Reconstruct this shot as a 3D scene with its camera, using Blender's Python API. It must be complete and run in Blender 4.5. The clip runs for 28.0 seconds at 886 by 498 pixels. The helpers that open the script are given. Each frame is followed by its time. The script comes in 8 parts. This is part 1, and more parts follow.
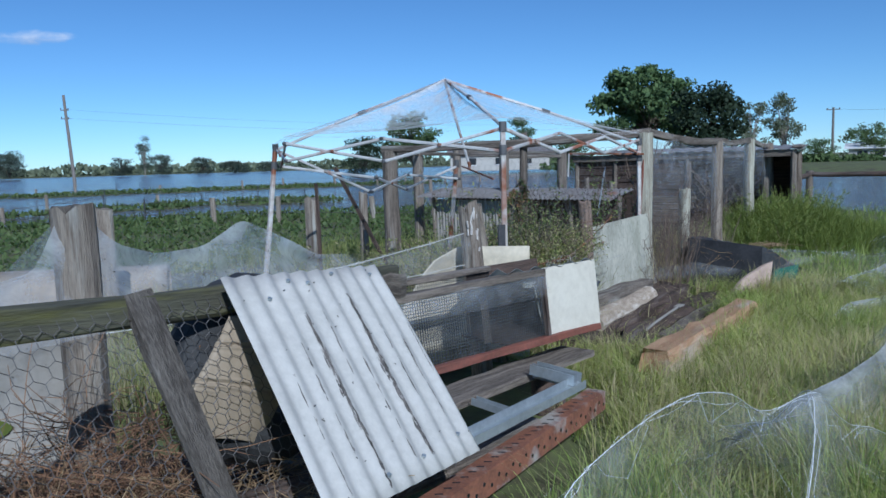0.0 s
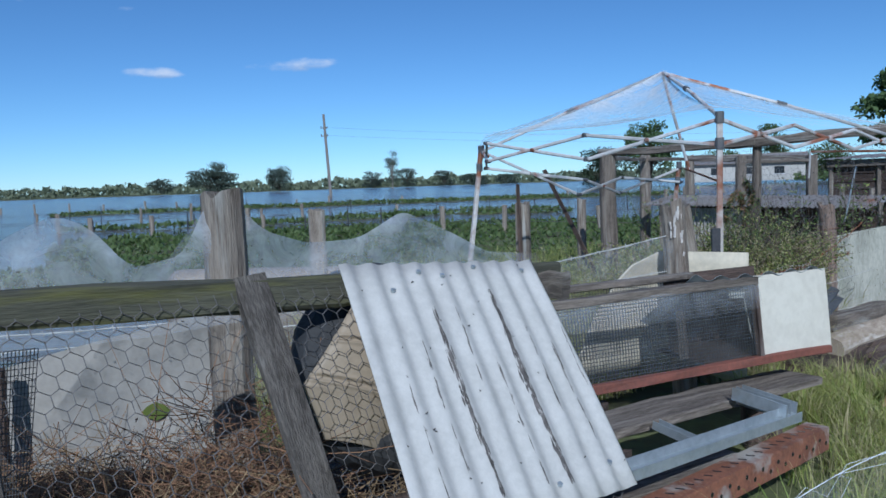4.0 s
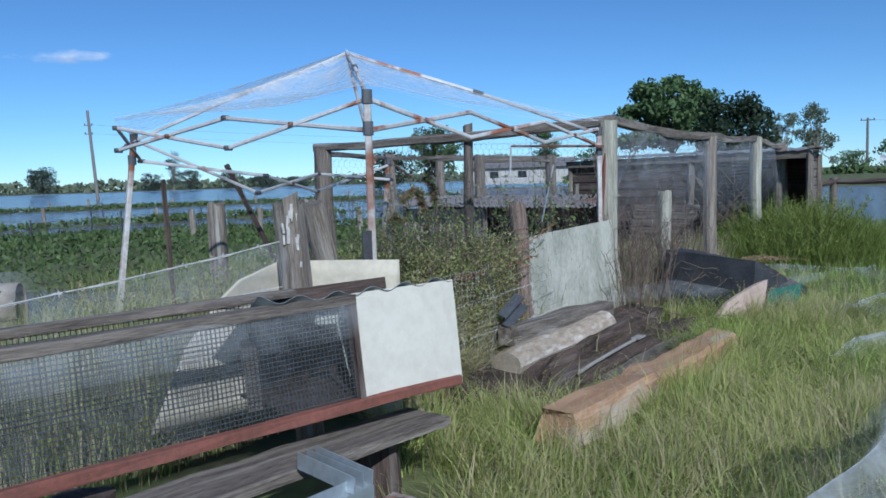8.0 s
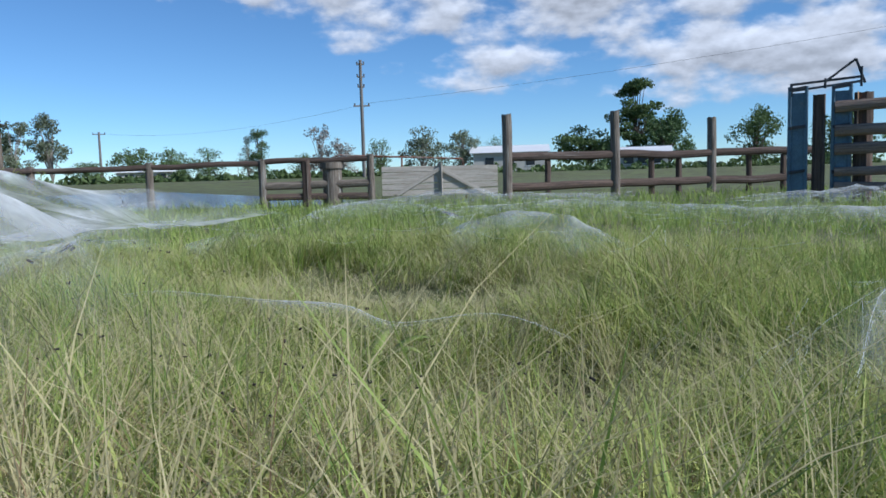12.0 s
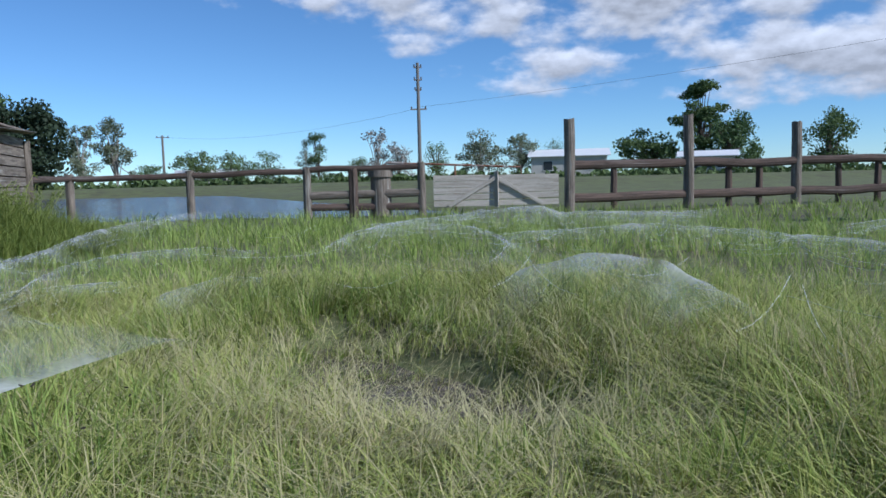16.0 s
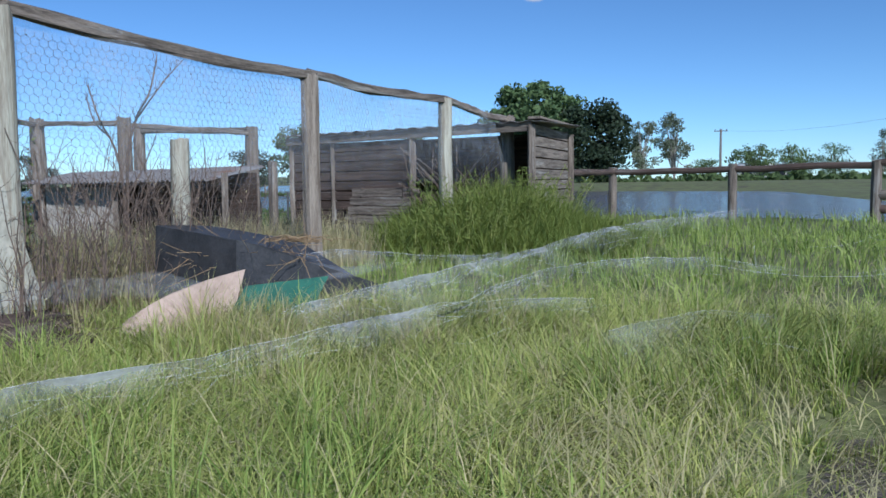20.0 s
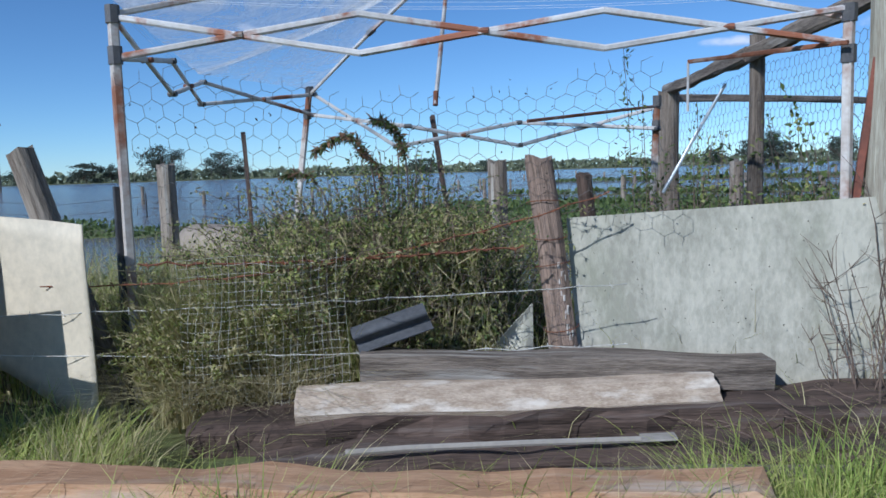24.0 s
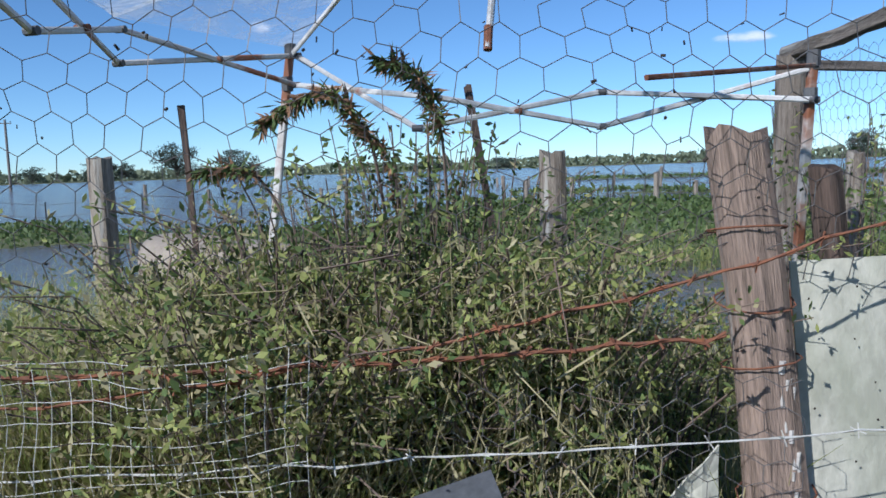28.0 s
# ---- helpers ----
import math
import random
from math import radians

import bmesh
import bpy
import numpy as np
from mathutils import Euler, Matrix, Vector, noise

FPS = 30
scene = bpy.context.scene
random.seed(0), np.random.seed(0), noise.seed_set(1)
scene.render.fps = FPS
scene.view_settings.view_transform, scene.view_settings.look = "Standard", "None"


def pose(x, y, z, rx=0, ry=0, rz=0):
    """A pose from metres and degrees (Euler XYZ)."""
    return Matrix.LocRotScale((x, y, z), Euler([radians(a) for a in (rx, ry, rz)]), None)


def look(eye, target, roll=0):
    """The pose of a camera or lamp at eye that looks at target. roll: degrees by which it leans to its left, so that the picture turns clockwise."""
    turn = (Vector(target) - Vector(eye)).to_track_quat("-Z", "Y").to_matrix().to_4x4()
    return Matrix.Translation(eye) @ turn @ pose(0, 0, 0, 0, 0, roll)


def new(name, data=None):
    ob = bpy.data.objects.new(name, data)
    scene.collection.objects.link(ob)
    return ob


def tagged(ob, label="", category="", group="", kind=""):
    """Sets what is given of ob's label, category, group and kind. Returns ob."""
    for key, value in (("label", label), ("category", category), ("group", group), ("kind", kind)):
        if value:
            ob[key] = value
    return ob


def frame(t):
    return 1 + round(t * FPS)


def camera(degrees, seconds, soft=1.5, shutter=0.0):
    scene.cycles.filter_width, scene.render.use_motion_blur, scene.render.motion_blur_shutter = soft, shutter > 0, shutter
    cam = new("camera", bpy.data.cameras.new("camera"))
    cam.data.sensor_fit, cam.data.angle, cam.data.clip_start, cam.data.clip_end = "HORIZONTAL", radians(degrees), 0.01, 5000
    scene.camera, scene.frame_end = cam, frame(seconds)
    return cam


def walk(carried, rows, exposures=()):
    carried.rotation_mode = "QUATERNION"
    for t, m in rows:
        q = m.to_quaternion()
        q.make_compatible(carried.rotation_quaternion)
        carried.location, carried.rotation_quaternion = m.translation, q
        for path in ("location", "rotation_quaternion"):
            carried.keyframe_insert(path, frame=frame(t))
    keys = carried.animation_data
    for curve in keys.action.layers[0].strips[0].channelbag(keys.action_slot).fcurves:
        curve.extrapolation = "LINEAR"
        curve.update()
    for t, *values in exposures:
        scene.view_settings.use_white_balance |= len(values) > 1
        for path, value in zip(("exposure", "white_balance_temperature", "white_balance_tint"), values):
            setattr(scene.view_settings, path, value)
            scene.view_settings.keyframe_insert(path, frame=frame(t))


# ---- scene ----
cam = camera(59.6, 28.0, soft=1.6)
PATH = [
    (0, (-0.796, -1.292, 1.538), (-0.760, 0.696, 1.318), -1.60),
    (0.5, (-0.790, -1.242, 1.511), (-0.793, 0.750, 1.326), -1.50),
    (1, (-0.706, -1.207, 1.504), (-0.840, 0.780, 1.327), -1.43),
    (1.5, (-0.637, -1.184, 1.512), (-1.012, 0.773, 1.341), -1.59),
    (2, (-0.580, -1.171, 1.495), (-1.171, 0.732, 1.326), -1.61),
    (2.5, (-0.598, -1.152, 1.466), (-1.250, 0.731, 1.299), -1.61),
    (4.5, (-0.564, -0.882, 1.436), (-1.063, 1.047, 1.264), -1.89),
    (5, (-0.532, -0.783, 1.432), (-0.981, 1.159, 1.259), -1.82),
    (5.5, (-0.278, -0.536, 1.405), (-0.719, 1.407, 1.231), -1.91),
    (6, (-0.100, -0.380, 1.410), (-0.534, 1.564, 1.236), -1.96),
    (6.5, (-0.023, -0.285, 1.398), (-0.418, 1.667, 1.221), -2.19),
    (7, (0.069, -0.071, 1.354), (-0.147, 1.910, 1.175), -2.13),
    (7.5, (0.124, 0.065, 1.354), (0.026, 2.055, 1.173), -2.13),
    (8, (0.178, 0.153, 1.351), (0.140, 2.144, 1.171), -1.80),
    (8.5, (0.353, 0.304, 1.335), (0.339, 2.295, 1.146), -1.48),
    (9, (0.668, 0.469, 1.156), (0.822, 2.454, 0.962), -4.90),
    (9.5, (0.809, 0.665, 0.933), (1.367, 2.573, 0.720), -5.30),
    (10, (0.914, 0.677, 0.794), (1.851, 2.432, 0.590), -2.52),
    (10.5, (1.019, 0.820, 0.796), (2.183, 2.435, 0.598), -1.78),
    (11, (1.123, 0.813, 0.778), (2.470, 2.278, 0.580), -1.58),
    (12, (1.469, 0.853, 0.761), (3.012, 2.110, 0.565), -1.65),
    (13, (1.702, 1.040, 0.777), (3.273, 2.264, 0.585), -1.52),
    (15.5, (2.274, 1.384, 0.829), (3.839, 2.614, 0.640), -1.43),
    (16, (2.411, 1.583, 0.886), (3.859, 2.951, 0.701), -1.44),
    (16.5, (2.468, 1.690, 0.859), (3.731, 3.230, 0.677), -1.56),
    (17, (2.595, 1.771, 0.831), (3.668, 3.449, 0.651), -1.61),
    (17.5, (2.723, 1.912, 0.822), (3.534, 3.732, 0.645), -1.57),
    (18, (2.899, 1.966, 0.807), (3.536, 3.854, 0.632), -1.78),
    (18.5, (3.101, 2.012, 0.814), (4.131, 3.716, 0.628), -1.72),
    (19, (3.108, 2.034, 0.801), (4.280, 3.644, 0.619), -1.58),
    (19.5, (3.112, 2.367, 0.855), (3.917, 4.190, 0.684), -1.49),
    (20, (3.175, 2.447, 0.883), (3.425, 4.424, 0.710), -0.78),
    (20.5, (3.237, 2.591, 0.887), (2.957, 4.564, 0.712), -0.93),
    (21, (3.195, 2.721, 0.903), (2.573, 4.613, 0.720), -0.67),
    (21.5, (3.171, 3.000, 0.910), (2.410, 4.841, 0.726), -1.22),
    (23.5, (3.105, 3.356, 1.008), (1.622, 4.682, 0.806), -1.86),
    (24, (3.068, 3.456, 1.124), (1.411, 4.557, 0.923), -1.74),
    (24.5, (2.902, 3.583, 1.074), (1.221, 4.647, 0.874), -1.84),
    (25, (2.635, 3.726, 1.066), (0.950, 4.785, 0.864), -1.79),
    (25.5, (2.523, 3.736, 1.105), (0.825, 4.772, 0.901), -1.72),
    (26, (2.358, 3.716, 1.112), (0.613, 4.674, 0.917), -1.62),
    (26.5, (2.125, 3.937, 1.128), (0.335, 4.808, 0.933), -1.47),
    (27, (1.973, 3.981, 1.198), (0.204, 4.891, 0.998), -0.72),
    (27.5, (1.775, 4.227, 1.180), (0.030, 5.182, 0.976), -1.59),
    (28, (1.547, 4.307, 1.115), (-0.128, 5.380, 0.908), -1.85),
]

walk(cam, [(t, look(e, g, r)) for t, e, g, r in PATH], [(0, -0.22, 5150, 9), (5, -0.28, 5150, 9), (8, -0.14, 5200, 9), (10, 0.0, 5350, 9), (12, 0.16, 5600, 10), (18, 0.10, 5450, 12), (19, 0.14, 5450, 12), (21, 0.04, 5400, 12), (24, 0.0, 5400, 12), (28, 0.26, 5600, 12)])

# ---- light: clear afternoon sky, sun behind the yard, cloud bank in the east ----
SUN_BEARING, SUN_HEIGHT = radians(165), radians(35)
world = bpy.data.worlds.new("sky")
scene.world = world
world.use_nodes = True
wn, wl = world.node_tree.nodes, world.node_tree.links
wn.clear()


def wnode(kind, **kw):
    n = wn.new(kind)
    for k, v in kw.items():
        n.inputs[k].default_value = v
    return n


def wmath(op, a, b=None, c=None):
    n = wn.new("ShaderNodeMath")
    n.operation = op
    n.use_clamp = op in ("MULTIPLY_ADD",)
    for i, v in enumerate((a, b, c)):
        if v is None:
            continue
        if isinstance(v, (int, float)):
            n.inputs[i].default_value = v
        else:
            wl.new(v, n.inputs[i])
    return n.outputs[0]


sky = wn.new("ShaderNodeTexSky")
sky.sky_type = "NISHITA"
sky.sun_disc = False
sky.sun_elevation, sky.sun_rotation = SUN_HEIGHT, SUN_BEARING
sky.air_density, sky.dust_density, sky.ozone_density = 0.7, 0.0, 2.5
tc = wn.new("ShaderNodeTexCoord")
sep = wn.new("ShaderNodeSeparateXYZ")
wl.new(tc.outputs["Generated"], sep.inputs[0])
# cumulus: heaps with a centre, width and height in the sky (bearing, height, half width, half height, weight), broken up by noise
az = wmath("ARCTAN2", sep.outputs[0], sep.outputs[1])
el = wmath("ARCSINE", sep.outputs[2])
HEAPS = ((68, 16.5, 33, 6.6, 1.55), (44, 13.2, 9.0, 2.4, 1.1), (55, 7.3, 7.5, 1.7, 1.25), (74, 7.6, 14, 2.9, 1.25), (100, 9.5, 14, 4.0, 1.1), (-36.2, 8.1, 3.0, 0.5, 0.72), (-27.6, 8.7, 4.2, 0.7, 0.66), (14, 13.0, 1.0, 0.5, 0.8), (-70, 10.2, 1.1, 0.6, 0.75), (-38, 12.2, 1.6, 0.4, 0.5))


def cloud_density(lift):
    """The clouds' density, seen lift radians above the way looked."""
    e_ = wmath("ADD", el, lift)
    env = None
    for a0, e0, ra, re, wt in HEAPS:
        qa = wmath("POWER", wmath("ABSOLUTE", wmath("DIVIDE", wmath("SUBTRACT", az, radians(a0)), radians(ra))), 2.0)
        qe = wmath("POWER", wmath("ABSOLUTE", wmath("DIVIDE", wmath("SUBTRACT", e_, radians(e0)), radians(re))), 2.0)
        q = wmath("SUBTRACT", wt, wmath("ADD", qa, qe))
        env = q if env is None else wmath("MAXIMUM", env, q)
    env = wmath("MAXIMUM", env, -0.9)
    comb = wn.new("ShaderNodeCombineXYZ")
    wl.new(wmath("MULTIPLY", az, 8.0), comb.inputs[0]), wl.new(wmath("MULTIPLY", e_, 15.0), comb.inputs[1])
    big = wnode("ShaderNodeTexNoise", Scale=1.35, Detail=7.0, Roughness=0.52)
    wl.new(comb.outputs[0], big.inputs["Vector"])
    return wmath("ADD", wmath("MULTIPLY", env, 0.50), wmath("MULTIPLY", wmath("SUBTRACT", big.outputs["Fac"], 0.52), 2.2))


dens, above = cloud_density(0.0), cloud_density(radians(0.55))
cover = wn.new("ShaderNodeMapRange")
cover.interpolation_type = "SMOOTHSTEP"
cover.inputs["From Min"].default_value, cover.inputs["From Max"].default_value = 0.0, 0.46
wl.new(dens, cover.inputs["Value"])
alpha = wmath("MULTIPLY", cover.outputs[0], 0.96)
# bright where the heap thins out upwards, grey under its bulk
tone = wmath("MAXIMUM", wmath("MINIMUM", wmath("ADD", wmath("MULTIPLY", wmath("SUBTRACT", dens, above), 0.9), wmath("SUBTRACT", 0.86, wmath("MULTIPLY", wmath("MAXIMUM", dens, 0.0), 0.26))), 1.08), 0.50)
cloudcol = wn.new("ShaderNodeMixRGB")
cloudcol.blend_type = "MULTIPLY"
cloudcol.inputs[0].default_value = 1.0
cloudcol.inputs[1].default_value = (8.3, 8.45, 8.9, 1)
wl.new(tone, cloudcol.inputs[2])
mixc = wn.new("ShaderNodeMixRGB")
tint = wn.new("ShaderNodeMixRGB")
tint.blend_type = "MULTIPLY"
tint.inputs[0].default_value = 1.0
tint.inputs[2].default_value = (0.86, 1.06, 1.15, 1)
wl.new(sky.outputs[0], tint.inputs[1])
wl.new(alpha, mixc.inputs[0]), wl.new(tint.outputs[0], mixc.inputs[1]), wl.new(cloudcol.outputs[0], mixc.inputs[2])
bg = wn.new("ShaderNodeBackground")
bg.inputs["Strength"].default_value = 0.088
wl.new(mixc.outputs[0], bg.inputs["Color"])
wout = wn.new("ShaderNodeOutputWorld")
wl.new(bg.outputs[0], wout.inputs[0])

sun = new("sun", bpy.data.lights.new("sun", "SUN"))
sun.data.energy, sun.data.angle, sun.data.color = 4.2, radians(0.53), (1.0, 0.95, 0.86)
sx, sy, sz = math.sin(SUN_BEARING) * math.cos(SUN_HEIGHT), math.cos(SUN_BEARING) * math.cos(SUN_HEIGHT), math.sin(SUN_HEIGHT)
sun.matrix_world = look((sx * 60, sy * 60, sz * 60), (0, 0, 0))

# ---- materials ----
MATS = {}


def mat(name, c1, c2, rough=0.8, scale=6.0, bump=0.3, metal=0.0, c3=None, wear=0.55, stretch=(1, 1, 1), grain=False, fine=8.0, spec=0.4, island=0.0, alpha=None, sharp=0.12, trans=0.0):
    """A procedural surface: two colours mixed at two scales, a third in blotches, relief; grain: runs along timber."""
    if name in MATS:
        return MATS[name]
    m = bpy.data.materials.new(name)
    MATS[name] = m
    m.use_nodes = True
    nt = m.node_tree
    n, l = nt.nodes, nt.links
    b = n["Principled BSDF"]
    if grain:
        src = n.new("ShaderNodeAttribute")
        src.attribute_name = "gr"
        vec = src.outputs["Vector"]
    else:
        src = n.new("ShaderNodeTexCoord")
        vec = src.outputs["Object"]
    mp = n.new("ShaderNodeMapping")
    mp.inputs["Scale"].default_value = stretch
    l.new(vec, mp.inputs["Vector"])

    def noise_tex(s, detail, rough_=0.6):
        t = n.new("ShaderNodeTexNoise")
        t.inputs["Scale"].default_value, t.inputs["Detail"].default_value, t.inputs["Roughness"].default_value = s, detail, rough_
        l.new(mp.outputs[0], t.inputs["Vector"])
        return t

    a, f = noise_tex(scale, 5), noise_tex(scale * fine, 4, 0.65)
    mix = n.new("ShaderNodeMath")
    mix.operation = "MULTIPLY_ADD"
    l.new(f.outputs["Fac"], mix.inputs[0])
    mix.inputs[1].default_value = 0.6
    l.new(a.outputs["Fac"], mix.inputs[2])
    r = n.new("ShaderNodeMapRange")
    r.inputs["From Min"].default_value, r.inputs["From Max"].default_value = 0.62, 0.98
    l.new(mix.outputs[0], r.inputs["Value"])
    fac = r.outputs[0]
    if island:
        g = n.new("ShaderNodeNewGeometry")
        k = n.new("ShaderNodeMix")
        k.inputs[0].default_value = island
        l.new(fac, k.inputs[2]), l.new(g.outputs["Random Per Island"], k.inputs[3])
        fac = k.outputs[0]
    col = n.new("ShaderNodeMix")
    col.data_type = "RGBA"
    col.inputs["A"].default_value, col.inputs["B"].default_value = (*c1, 1), (*c2, 1)
    l.new(fac, col.inputs["Factor"])
    out = col.outputs["Result"]
    if c3:
        w = noise_tex(scale * 0.45, 6, 0.62)
        wr = n.new("ShaderNodeMapRange")
        wr.inputs["From Min"].default_value, wr.inputs["From Max"].default_value = wear, wear + sharp
        l.new(w.outputs["Fac"], wr.inputs["Value"])
        c = n.new("ShaderNodeMix")
        c.data_type = "RGBA"
        l.new(wr.outputs[0], c.inputs["Factor"]), l.new(out, c.inputs["A"])
        c.inputs["B"].default_value = (*c3, 1)
        out = c.outputs["Result"]
    # a slight difference from piece to piece
    oi = n.new("ShaderNodeObjectInfo")
    hv = n.new("ShaderNodeHueSaturation")
    vr = n.new("ShaderNodeMapRange")
    vr.inputs["To Min"].default_value, vr.inputs["To Max"].default_value = 0.86, 1.12
    l.new(oi.outputs["Random"], vr.inputs["Value"]), l.new(vr.outputs[0], hv.inputs["Value"]), l.new(out, hv.inputs["Color"])
    l.new(hv.outputs[0], b.inputs["Base Color"])
    b.inputs["Roughness"].default_value, b.inputs["Metallic"].default_value = rough, metal
    b.inputs["Specular IOR Level"].default_value = spec
    if bump:
        bp_ = n.new("ShaderNodeBump")
        bp_.inputs["Strength"].default_value, bp_.inputs["Distance"].default_value = bump, 0.01
        l.new(mix.outputs[0], bp_.inputs["Height"]), l.new(bp_.outputs[0], b.inputs["Normal"])
    if trans:
        tr = n.new("ShaderNodeBsdfTranslucent")
        l.new(hv.outputs[0], tr.inputs["Color"])
        ms = n.new("ShaderNodeMixShader")
        ms.inputs[0].default_value = trans
        l.new(b.outputs[0], ms.inputs[1]), l.new(tr.outputs[0], ms.inputs[2])
        l.new(ms.outputs[0], n["Material Output"].inputs["Surface"])
    if alpha is not None:
        b.inputs["Alpha"].default_value = alpha
    return m


GREYWOOD = mat("grey weathered timber", (0.28, 0.235, 0.19), (0.085, 0.068, 0.054), 0.9, 5, 0.8, stretch=(0.5, 7, 7), grain=True, c3=(0.36, 0.34, 0.30), wear=0.56)
POSTWOOD = mat("pale split post timber", (0.36, 0.31, 0.25), (0.13, 0.10, 0.075), 0.9, 5, 0.9, stretch=(0.45, 6, 6), grain=True, c3=(0.42, 0.40, 0.35), wear=0.55)
REDWOOD = mat("red brown old post timber", (0.40, 0.29, 0.225), (0.15, 0.11, 0.085), 0.9, 5, 0.9, stretch=(0.45, 7, 7), grain=True, c3=(0.42, 0.40, 0.38), wear=0.62)
MOSSWOOD = mat("mossy rail timber", (0.105, 0.10, 0.068), (0.052, 0.050, 0.036), 0.92, 4, 0.6, stretch=(0.5, 5, 5), grain=True, c3=(0.13, 0.125, 0.032), wear=0.55)
# lichened timber, its base colour darkened to put the coop boards in shade
LICHENWOOD = mat("lichened board with shade toned in", (0.19, 0.165, 0.14), (0.065, 0.055, 0.046), 0.92, 5, 0.9, stretch=(1.2, 6, 6), grain=True, c3=(0.30, 0.28, 0.25), wear=0.60)
DARKWOOD = mat("dark plank timber", (0.145, 0.10, 0.078), (0.045, 0.032, 0.025), 0.92, 4, 0.7, stretch=(0.4, 6, 6), grain=True, c3=(0.20, 0.17, 0.15), wear=0.58)
LOGWOOD = mat("pale bare log", (0.52, 0.43, 0.33), (0.30, 0.23, 0.165), 0.85, 5, 0.7, stretch=(1.6, 4, 4), grain=True, c3=(0.66, 0.60, 0.51), wear=0.52)
ORANGEWOOD = mat("orange sawn slab", (0.56, 0.35, 0.20), (0.38, 0.21, 0.11), 0.85, 4, 0.5, stretch=(0.5, 4, 4), grain=True, c3=(0.58, 0.46, 0.35), wear=0.5)
PAINTPOST = mat("pale greenish painted post", (0.47, 0.46, 0.37), (0.24, 0.21, 0.16), 0.85, 5, 0.6, stretch=(0.4, 6, 6), grain=True, c3=(0.26, 0.22, 0.17), wear=0.56)
WHITESTEEL = mat("white painted corrugated steel", (0.57, 0.545, 0.50), (0.48, 0.46, 0.42), 0.8, 6, 0.15, c3=(0.40, 0.38, 0.35), wear=0.58, spec=0.15)
STAIN = mat("dark streak", (0.05, 0.045, 0.04), (0.20, 0.175, 0.16), 0.9, 40, 0.2)
FIBRO = mat("grey white fibre cement", (0.40, 0.37, 0.325), (0.30, 0.28, 0.245), 0.9, 3.5, 0.25, c3=(0.34, 0.36, 0.31), wear=0.6, sharp=0.2)
BOARDM = mat("greenish grey fibre board", (0.56, 0.54, 0.445), (0.36, 0.35, 0.285), 0.9, 5, 0.4, stretch=(1, 1, 0.55), c3=(0.32, 0.33, 0.24), wear=0.52, sharp=0.22, spec=0.2)
CREAM = mat("cream plastic shell", (0.42, 0.34, 0.245), (0.33, 0.265, 0.185), 0.6, 3, 0.15, c3=(0.30, 0.24, 0.16), wear=0.6, sharp=0.25)
WHITEPAINT = mat("stained white painted board", (0.70, 0.65, 0.54), (0.60, 0.55, 0.45), 0.75, 3, 0.1, c3=(0.50, 0.44, 0.33), wear=0.62, sharp=0.2)
REDPAINT = mat("flaking red paint", (0.21, 0.075, 0.05), (0.13, 0.055, 0.04), 0.8, 6, 0.4, c3=(0.20, 0.15, 0.11), wear=0.6)
RUST = mat("rusty steel", (0.27, 0.11, 0.06), (0.15, 0.065, 0.04), 0.85, 10, 0.5, c3=(0.36, 0.33, 0.29), wear=0.52)
GALV = mat("galvanised steel", (0.50, 0.54, 0.56), (0.38, 0.42, 0.44), 0.45, 5, 0.1, metal=0.6, c3=(0.36, 0.36, 0.34), wear=0.6)
GAZEBO = mat("white tube with rust", (0.66, 0.65, 0.63), (0.50, 0.48, 0.46), 0.5, 5, 0.15, c3=(0.33, 0.13, 0.07), wear=0.555, sharp=0.06)
RUSTLEG = mat("rust stained white tube", (0.60, 0.585, 0.55), (0.42, 0.36, 0.31), 0.6, 4, 0.2, c3=(0.26, 0.105, 0.055), wear=0.46, sharp=0.10)
PLASTICGREY = mat("grey plastic joint", (0.12, 0.12, 0.12), (0.08, 0.08, 0.085), 0.6, 20, 0.1)
WIRE = mat("dull wire", (0.20, 0.19, 0.18), (0.10, 0.09, 0.085), 0.6, 30, 0.0, metal=0.5)
PALEWIRE = mat("pale galvanised wire", (0.62, 0.61, 0.56), (0.46, 0.44, 0.39), 0.5, 30, 0.0, metal=0.1)
RUSTWIRE = mat("rusted barbed wire", (0.24, 0.09, 0.04), (0.13, 0.06, 0.04), 0.85, 60, 0.2)
BLACKRUB = mat("black rubber", (0.025, 0.025, 0.026), (0.045, 0.045, 0.045), 0.7, 10, 0.2)
BLACKTIN = mat("black painted iron", (0.035, 0.036, 0.04), (0.07, 0.07, 0.075), 0.6, 8, 0.3)
BLUESTEEL = mat("faded blue steel", (0.13, 0.21, 0.27), (0.09, 0.14, 0.19), 0.55, 5, 0.2, c3=(0.22, 0.20, 0.18), wear=0.6)
GREENBOARD = mat("dark green board", (0.04, 0.16, 0.11), (0.03, 0.11, 0.08), 0.6, 6, 0.1)
PINKBOARD = mat("pinkish timber slab", (0.50, 0.38, 0.31), (0.38, 0.28, 0.22), 0.9, 5, 0.4, c3=(0.30, 0.25, 0.22), wear=0.58)
POLEWOOD = mat("grey power pole timber", (0.24, 0.22, 0.20), (0.15, 0.135, 0.12), 0.9, 3, 0.3, stretch=(0.4, 5, 5), grain=True)
WHITEWASH = mat("weathered whitewashed boards", (0.52, 0.47, 0.41), (0.34, 0.30, 0.25), 0.9, 4, 0.4, stretch=(0.4, 5, 5), grain=True, c3=(0.24, 0.20, 0.16), wear=0.58)
ROOFTIN = mat("old zinc roofing", (0.30, 0.29, 0.28), (0.20, 0.17, 0.15), 0.6, 3, 0.2, metal=0.3, c3=(0.26, 0.13, 0.08), wear=0.58)
